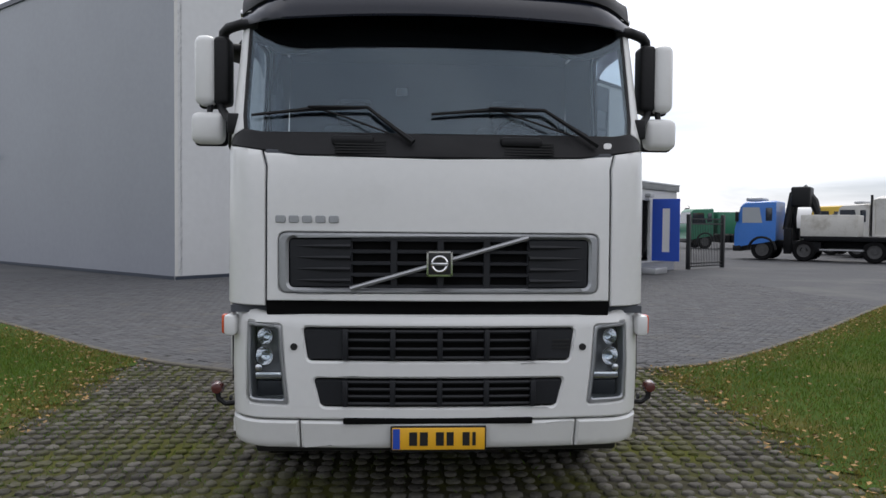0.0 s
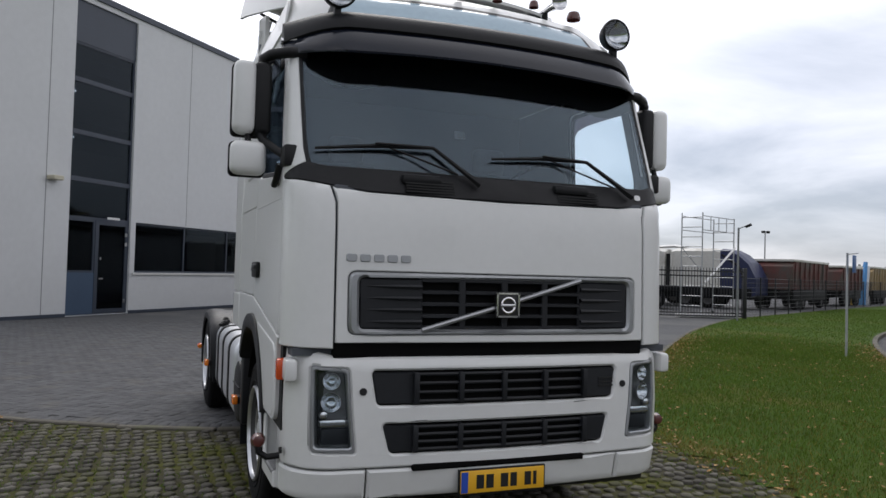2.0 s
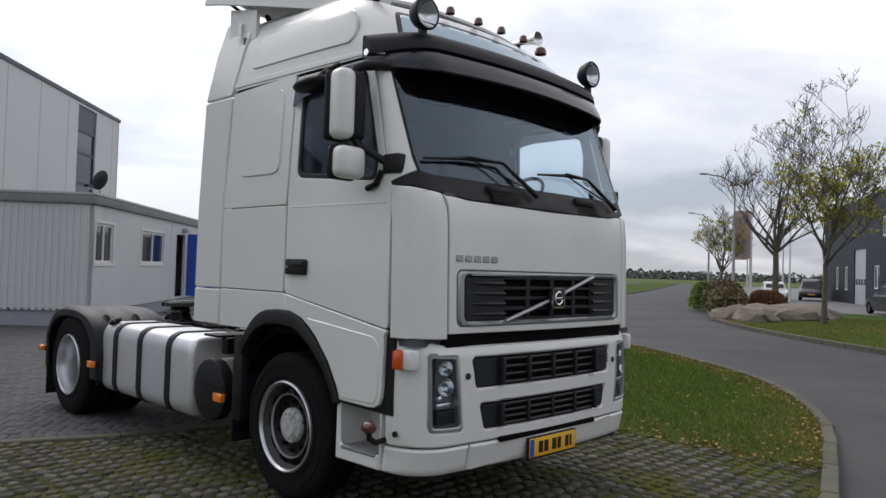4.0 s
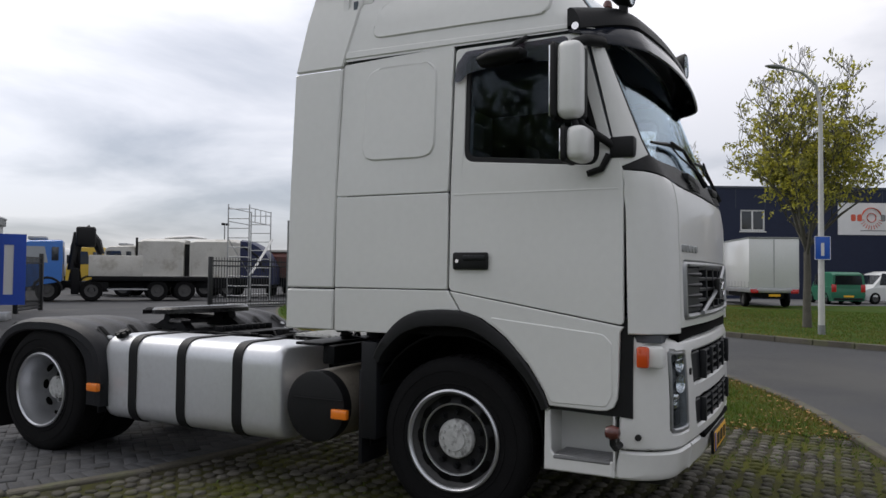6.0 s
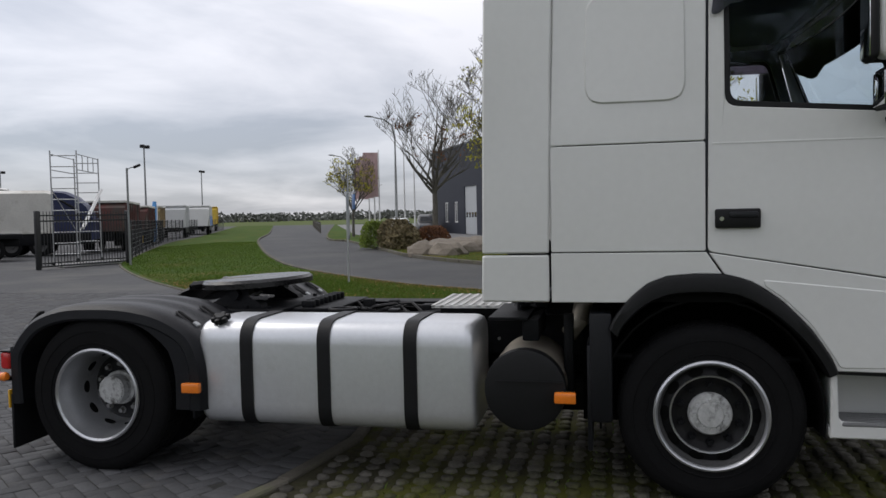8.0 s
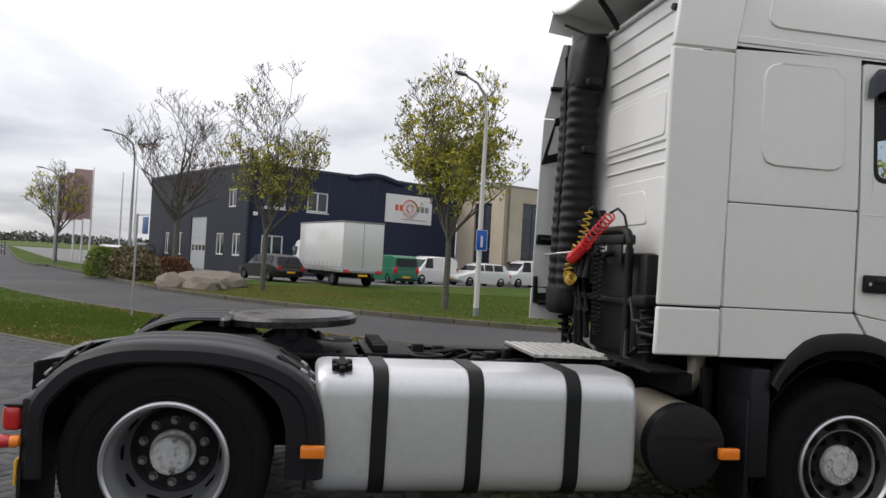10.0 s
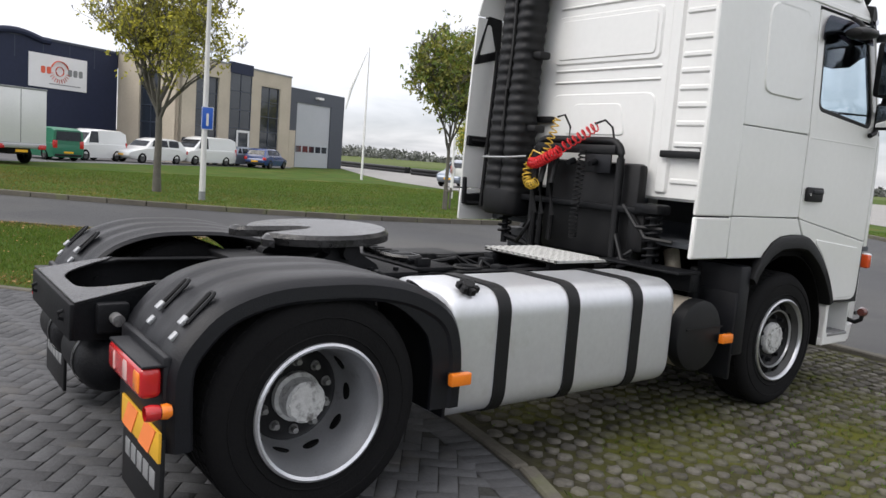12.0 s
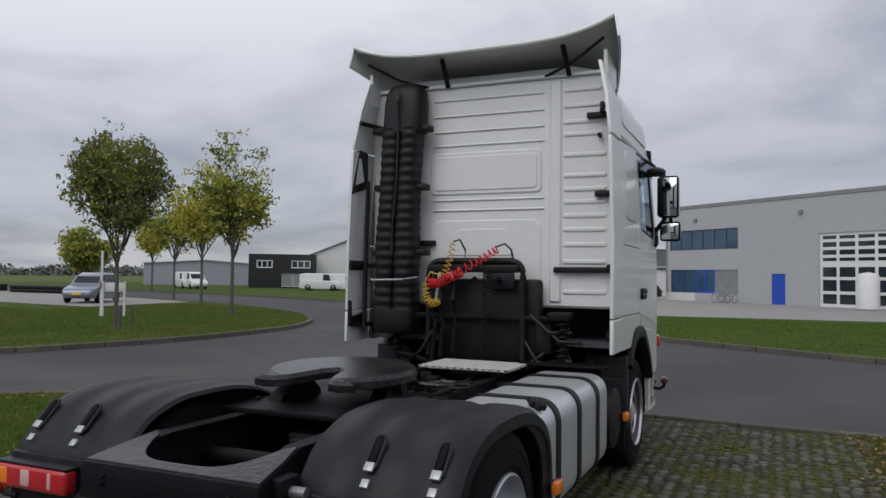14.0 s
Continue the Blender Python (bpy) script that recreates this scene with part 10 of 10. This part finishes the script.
def knob_shape(k):
    """One worn concrete knob of a grass paver: eight-sided, domed and chipped."""
    r = random.Random(900 + k)
    vs, fs = [], []
    for h, s in ((-0.03, 1.05), (-0.004, 1.0), (0.003, 0.84)):
        for i in range(8):
            a = (i + 0.5) * math.tau / 8
            c, d = math.cos(a), math.sin(a)
            e = 1.0 / max(abs(c), abs(d)) * 0.8 + 0.2
            vs.append((0.049 * s * e * c * r.uniform(0.78, 1.12), 0.048 * s * e * d * r.uniform(0.78, 1.12), h + r.uniform(-0.004, 0.004)))
    for j in (0, 8):
        for i in range(8):
            fs.append((j + i, j + (i + 1) % 8, j + 8 + (i + 1) % 8, j + 8 + i))
    for i in (0, 2, 4):
        fs.append((16, 16 + i + 1, 16 + i + 2, 16 + i + 3))
    return vs, fs


knobs = []
for k in range(8):
    vs, fs = knob_shape(k)
    me = bpy.data.meshes.new("paver_knob")
    me.from_pydata(vs, [], fs)
    me.materials.append(STONE)
    knobs.append((np.array(vs), np.array(fs), me))

pad = bpy.data.objects["paver_pad"]
spots = np.array([(x * 0.122 + (0.5 if y % 2 else 0.0) * 0.02, y * 0.135) for x in range(-36, 31) for y in range(-12, 48)])
spots += prng.uniform(-0.013, 0.013, spots.shape)
in_near = line_side(spots, NEAR)
in_lot = line_side(spots, LOT)
edge = np.minimum(spots[:, 0] - PAD_L, PAD_R - spots[:, 0])
ok = (in_near > 0.19) & (in_lot < -0.06) & (edge > -0.25 + prng.uniform(0, 0.55, len(spots)))
spots = spots[ok]
score = np.where((spots[:, 1] < 1.2) & (spots[:, 0] < -0.2), spots[:, 0] * 0.9 + spots[:, 1], spots[:, 1] + 9)
order = np.argsort(score, kind="stable")
rest_v, rest_f, base = [], [], 0
for rank, i in enumerate(order):
    vs, fs, me = knobs[int(prng.integers(8))]
    ang = (0 if prng.random() < 0.5 else math.pi) + prng.uniform(-0.12, 0.12)
    sc = prng.uniform(0.80, 1.12)
    z = prng.uniform(-0.007, 0.002)
    if rank < 300:
        o = new("paver", me)
        o.parent = pad
        o.matrix_basis = Matrix.Translation((spots[i][0], spots[i][1], z)) @ Matrix.Rotation(ang, 4, "Z") @ Matrix.Diagonal((sc, sc, 1, 1))
    else:
        c, s = math.cos(ang) * sc, math.sin(ang) * sc
        w = np.column_stack((vs[:, 0] * c - vs[:, 1] * s + spots[i][0], vs[:, 0] * s + vs[:, 1] * c + spots[i][1], vs[:, 2] + z))
        rest_v.append(w)
        rest_f.append(fs + base)
        base += len(vs)
joined("paver_field", np.concatenate(rest_v), np.concatenate(rest_f), STONE, pad)

# clinker bricks in herringbone, with a soldier course along the edging
yard = bpy.data.objects["brick_yard"]
L2, W2 = 0.210, 0.105
turn = radians(-37)
cells = []
for i in range(-170, 230):
    for j in range(-170, 230):
        k = (i - j) % 4
        if k == 0:
            cells.append((i + 1.0, j + 0.5, 0))
        elif k == 2:
            cells.append((i + 0.5, j, 1))
cells = np.array(cells)
bx = (cells[:, 0] * math.cos(turn) - cells[:, 1] * math.sin(turn)) * W2
by = (cells[:, 0] * math.sin(turn) + cells[:, 1] * math.cos(turn)) * W2 + 8
c2 = np.column_stack((bx, by))
box_ok = (bx > -11) & (bx < 10) & (by > 3.7) & (by < 19.5)
c2, kind2 = c2[box_ok], cells[box_ok][:, 2]
ok = line_side(c2, LOT) > 0.30
c2, ang2 = c2[ok], turn + kind2[ok] * math.pi / 2
row, carry = [], 0.06
lot_pts = [Vector(p) for p in LOT]
for a, b in zip(lot_pts, lot_pts[1:]):
    d = b - a
    while carry <= d.length:
        p = a + d.normalized() * carry + Vector((-d.y, d.x)).normalized() * 0.212
        if -11 < p.x < 10:
            row.append((p.x, p.y, math.atan2(d.y, d.x) + math.pi / 2))
        carry += 0.109
    carry -= d.length
row = np.array(row)
bc = np.concatenate((c2, row[:, :2]))
ba = np.concatenate((ang2, row[:, 2]))
hl, hw = L2 / 2 - 0.003, W2 / 2 - 0.003
shape = np.array([(sx * hl * g, sy * hw * g, h) for g, h in ((1.0, -0.014), (1.0, -0.0035), (0.965, 0.0)) for sx, sy in ((-1, -1), (1, -1), (1, 1), (-1, 1))])
shape[8:, 1] = np.sign(shape[8:, 1]) * (hw - 0.004)
shape[8:, 0] = np.sign(shape[8:, 0]) * (hl - 0.004)
bfaces = np.array([(0, 1, 5, 4), (1, 2, 6, 5), (2, 3, 7, 6), (3, 0, 4, 7), (4, 5, 9, 8), (5, 6, 10, 9), (6, 7, 11, 10), (7, 4, 8, 11), (8, 9, 10, 11)])
bme = bpy.data.meshes.new("yard_brick")
bme.from_pydata([tuple(v) for v in shape], [], [tuple(f) for f in bfaces])
bme.materials.append(BRICK)
nearness = np.hypot(bc[:, 0] + 3.2, (bc[:, 1] - 6.0))
order = np.argsort(nearness, kind="stable")
bz = prng.uniform(-0.003, 0.002, len(bc))
tilt = prng.uniform(-0.012, 0.012, (len(bc), 2))
for i in order[:300]:
    o = new("brick", bme)
    o.parent = yard
    o.matrix_basis = Matrix.Translation((bc[i][0], bc[i][1], bz[i])) @ Matrix.Rotation(ba[i], 4, "Z")
idx = order[300:]
cs, sn = np.cos(ba[idx])[:, None], np.sin(ba[idx])[:, None]
X = shape[None, :, 0] * cs - shape[None, :, 1] * sn + bc[idx][:, :1]
Y = shape[None, :, 0] * sn + shape[None, :, 1] * cs + bc[idx][:, 1:]
Z = shape[None, :, 2] + bz[idx][:, None] + shape[None, :, 0] * tilt[idx][:, :1] + shape[None, :, 1] * tilt[idx][:, 1:]
V = np.stack((X, Y, Z), axis=2).reshape(-1, 3)
F = (bfaces[None] + (np.arange(len(idx)) * 12)[:, None, None]).reshape(-1, 4)
joined("brick_field", V, F, BRICK, yard)


def blades(name, xy, z, height, width, material, parent, bend=0.6):
    """Grass: one bent, tapering blade of two quads' worth of triangles at each spot."""
    n = len(xy)
    a = prng.uniform(0, math.tau, n)
    h = height * prng.uniform(0.5, 1.3, n)
    lean = prng.uniform(0.1, bend, n) * h
    b = prng.uniform(0, math.tau, n)
    w = width * prng.uniform(0.6, 1.3, n)
    ux, uy, lx, ly = np.cos(a) * w, np.sin(a) * w, np.cos(b) * lean, np.sin(b) * lean
    x, y = xy[:, 0], xy[:, 1]
    zz = np.full(n, z)
    v = np.stack((np.stack((x - ux, y - uy, zz), 1), np.stack((x + ux, y + uy, zz), 1),
                  np.stack((x + ux * 0.7 + lx * 0.4, y + uy * 0.7 + ly * 0.4, z + h * 0.6), 1), np.stack((x + lx, y + ly, z + h), 1)), 1).reshape(-1, 3)
    return joined(name, v, np.arange(4 * n).reshape(-1, 4), material, parent)


def patchy(p, s, seed):
    r = np.random.default_rng(seed)
    out = np.zeros(len(p))
    for k in range(7):
        d = r.uniform(-1, 1, 2) * (1.7 ** k) * s * 0.5
        out += np.sin(p @ d + r.uniform(0, 6.28)) / (1.25 ** k)
    return out / 3.0


def scatter(x0, x1, y0, y1, per):
    n = int((x1 - x0) * (y1 - y0) * per)
    return np.column_stack((prng.uniform(x0, x1, n), prng.uniform(y0, y1, n)))


def lawn_parts(parent, p, z, pad_edge):
    """Green blades, drier and mixed with fallen leaves towards the worn edges."""
    worn = np.clip(1.15 - pad_edge / 0.75, 0, 1) + 0.22 * patchy(p, 2.2, 5)
    dry = prng.random(len(p)) < np.clip(worn * 0.75 + 0.10, 0.06, 0.9)
    blades("grass_blades", p[~dry], z, 0.045, 0.0034, BLADE, parent)
    blades("dry_grass_blades", p[dry], z, 0.035, 0.0034, BLADE_DRY, parent, 1.4)


def fallen(parent, p, z):
    n = len(p)
    a = prng.uniform(0, math.tau, n)
    s = prng.uniform(0.012, 0.032, n)
    q = []
    for i in range(4):
        r = s * (1.0 if i % 2 == 0 else 0.55)
        q.append(np.stack((p[:, 0] + np.cos(a + i * math.pi / 2) * r, p[:, 1] + np.sin(a + i * math.pi / 2) * r, z + prng.uniform(0.0, 0.022, n)), 1))
    joined("fallen_leaves", np.stack(q, 1).reshape(-1, 3), np.arange(4 * n).reshape(-1, 4), LEAFFALL, parent)


def verge_spots(x0, x1, y0, y1, per, out):
    p = scatter(x0, x1, y0, y1, per)
    keep = (line_side(p, NEAR) > 0.10) & (line_side(p, LOT) < -0.02)
    p = p[keep]
    e = out(p)
    return p, e


def right_edge(p):
    return np.minimum(np.minimum(p[:, 0] - PAD_R, line_side(p, NEAR) - 0.1), -line_side(p, LOT) - 0.02)


def left_edge(p):
    return np.minimum(np.minimum(PAD_L - p[:, 0], line_side(p, NEAR) - 0.1), -line_side(p, LOT) - 0.02)


for parent, x0, x1, y0, y1, per, fn in ((bpy.data.objects["verge_lawn"], PAD_R - 0.35, 16, -1.2, 14, 1700, right_edge), (bpy.data.objects["side_lawn"], -9.5, PAD_L + 0.35, -1.3, 8.5, 2000, left_edge)):
    p, e = verge_spots(x0, x1, y0, y1, per, fn)
    keep = e > -0.25 + 0.3 * prng.random(len(p)) + 0.12 * patchy(p, 4, 9)
    outer = (p[:, 0] - x0) / 3.5 if x0 < -5 else (x1 - p[:, 0]) / 4.0
    keep &= prng.random(len(p)) < np.clip(np.minimum(outer, (y1 - p[:, 1]) / 2.5), 0, 1)
    lawn_parts(parent, p[keep], 0.008, e[keep])
    q, e2 = verge_spots(x0, x1, y0, y1, 90, fn)
    k2 = prng.random(len(q)) < np.clip(1.1 - e2 / 0.8, 0.10, 1)
    fallen(parent, q[k2], 0.03)
# moss and short grass in the paver joints, thicker towards the sides
p = scatter(PAD_L - 0.2, PAD_R + 0.2, -1.3, 5.6, 2600)
side = np.minimum(p[:, 0] - PAD_L, PAD_R - p[:, 0])
want = 0.30 * np.exp(-np.maximum(side, 0) / 0.9) + 0.16 * patchy(p, 2.6, 17)
under = (np.abs(p[:, 0]) < 1.15) & (p[:, 1] > 0.2)
keep = (line_side(p, NEAR) > 0.14) & (line_side(p, LOT) < -0.02) & (prng.random(len(p)) < np.where(under, want * 0.4, want + 0.03))
blades("joint_grass", p[keep], -0.022, 0.034, 0.0036, BLADE, pad, 1.2)
# far lawns: sparser, larger tufts keep the surface from looking ironed
p = scatter(12, 32, -24, 14, 260)
p = p[line_side(p, FAR) > 0.2]
p = p[~((p[:, 0] > 29) & (p[:, 1] < -16))]
worn = prng.random(len(p)) < np.clip(0.20 + 0.25 * patchy(p, 0.5, 31) + 0.6 / (1 + np.exp(-(p[:, 1] - 2.5) / 1.6)) + 0.5 * np.exp(-line_side(p, FAR) / 0.7), 0.05, 0.85)
blades("dry_tufts", p[worn], 0.03, 0.03, 0.010, BLADE_DRY, bpy.data.objects["far_lawn"], 1.2)
p = p[~worn]
blades("lawn_tufts", p, 0.03, 0.035, 0.010, BLADE, bpy.data.objects["far_lawn"], 1.0)
p = scatter(-8, 16, -32, -8, 240)
p = p[(line_side(p, OPP) < -0.2) & (p[:, 1] > -27)]
blades("lawn_tufts", p, 0.03, 0.035, 0.010, BLADE, bpy.data.objects["opposite_lawn"], 1.0)
p = scatter(10, 45, 8, 30, 230)
p = p[(line_side(p, NEAR) > 0.2) & (line_side(p, LOT) < -0.1)]
blades("lawn_tufts", p, 0.01, 0.035, 0.010, BLADE, bpy.data.objects["verge_lawn"], 1.0)
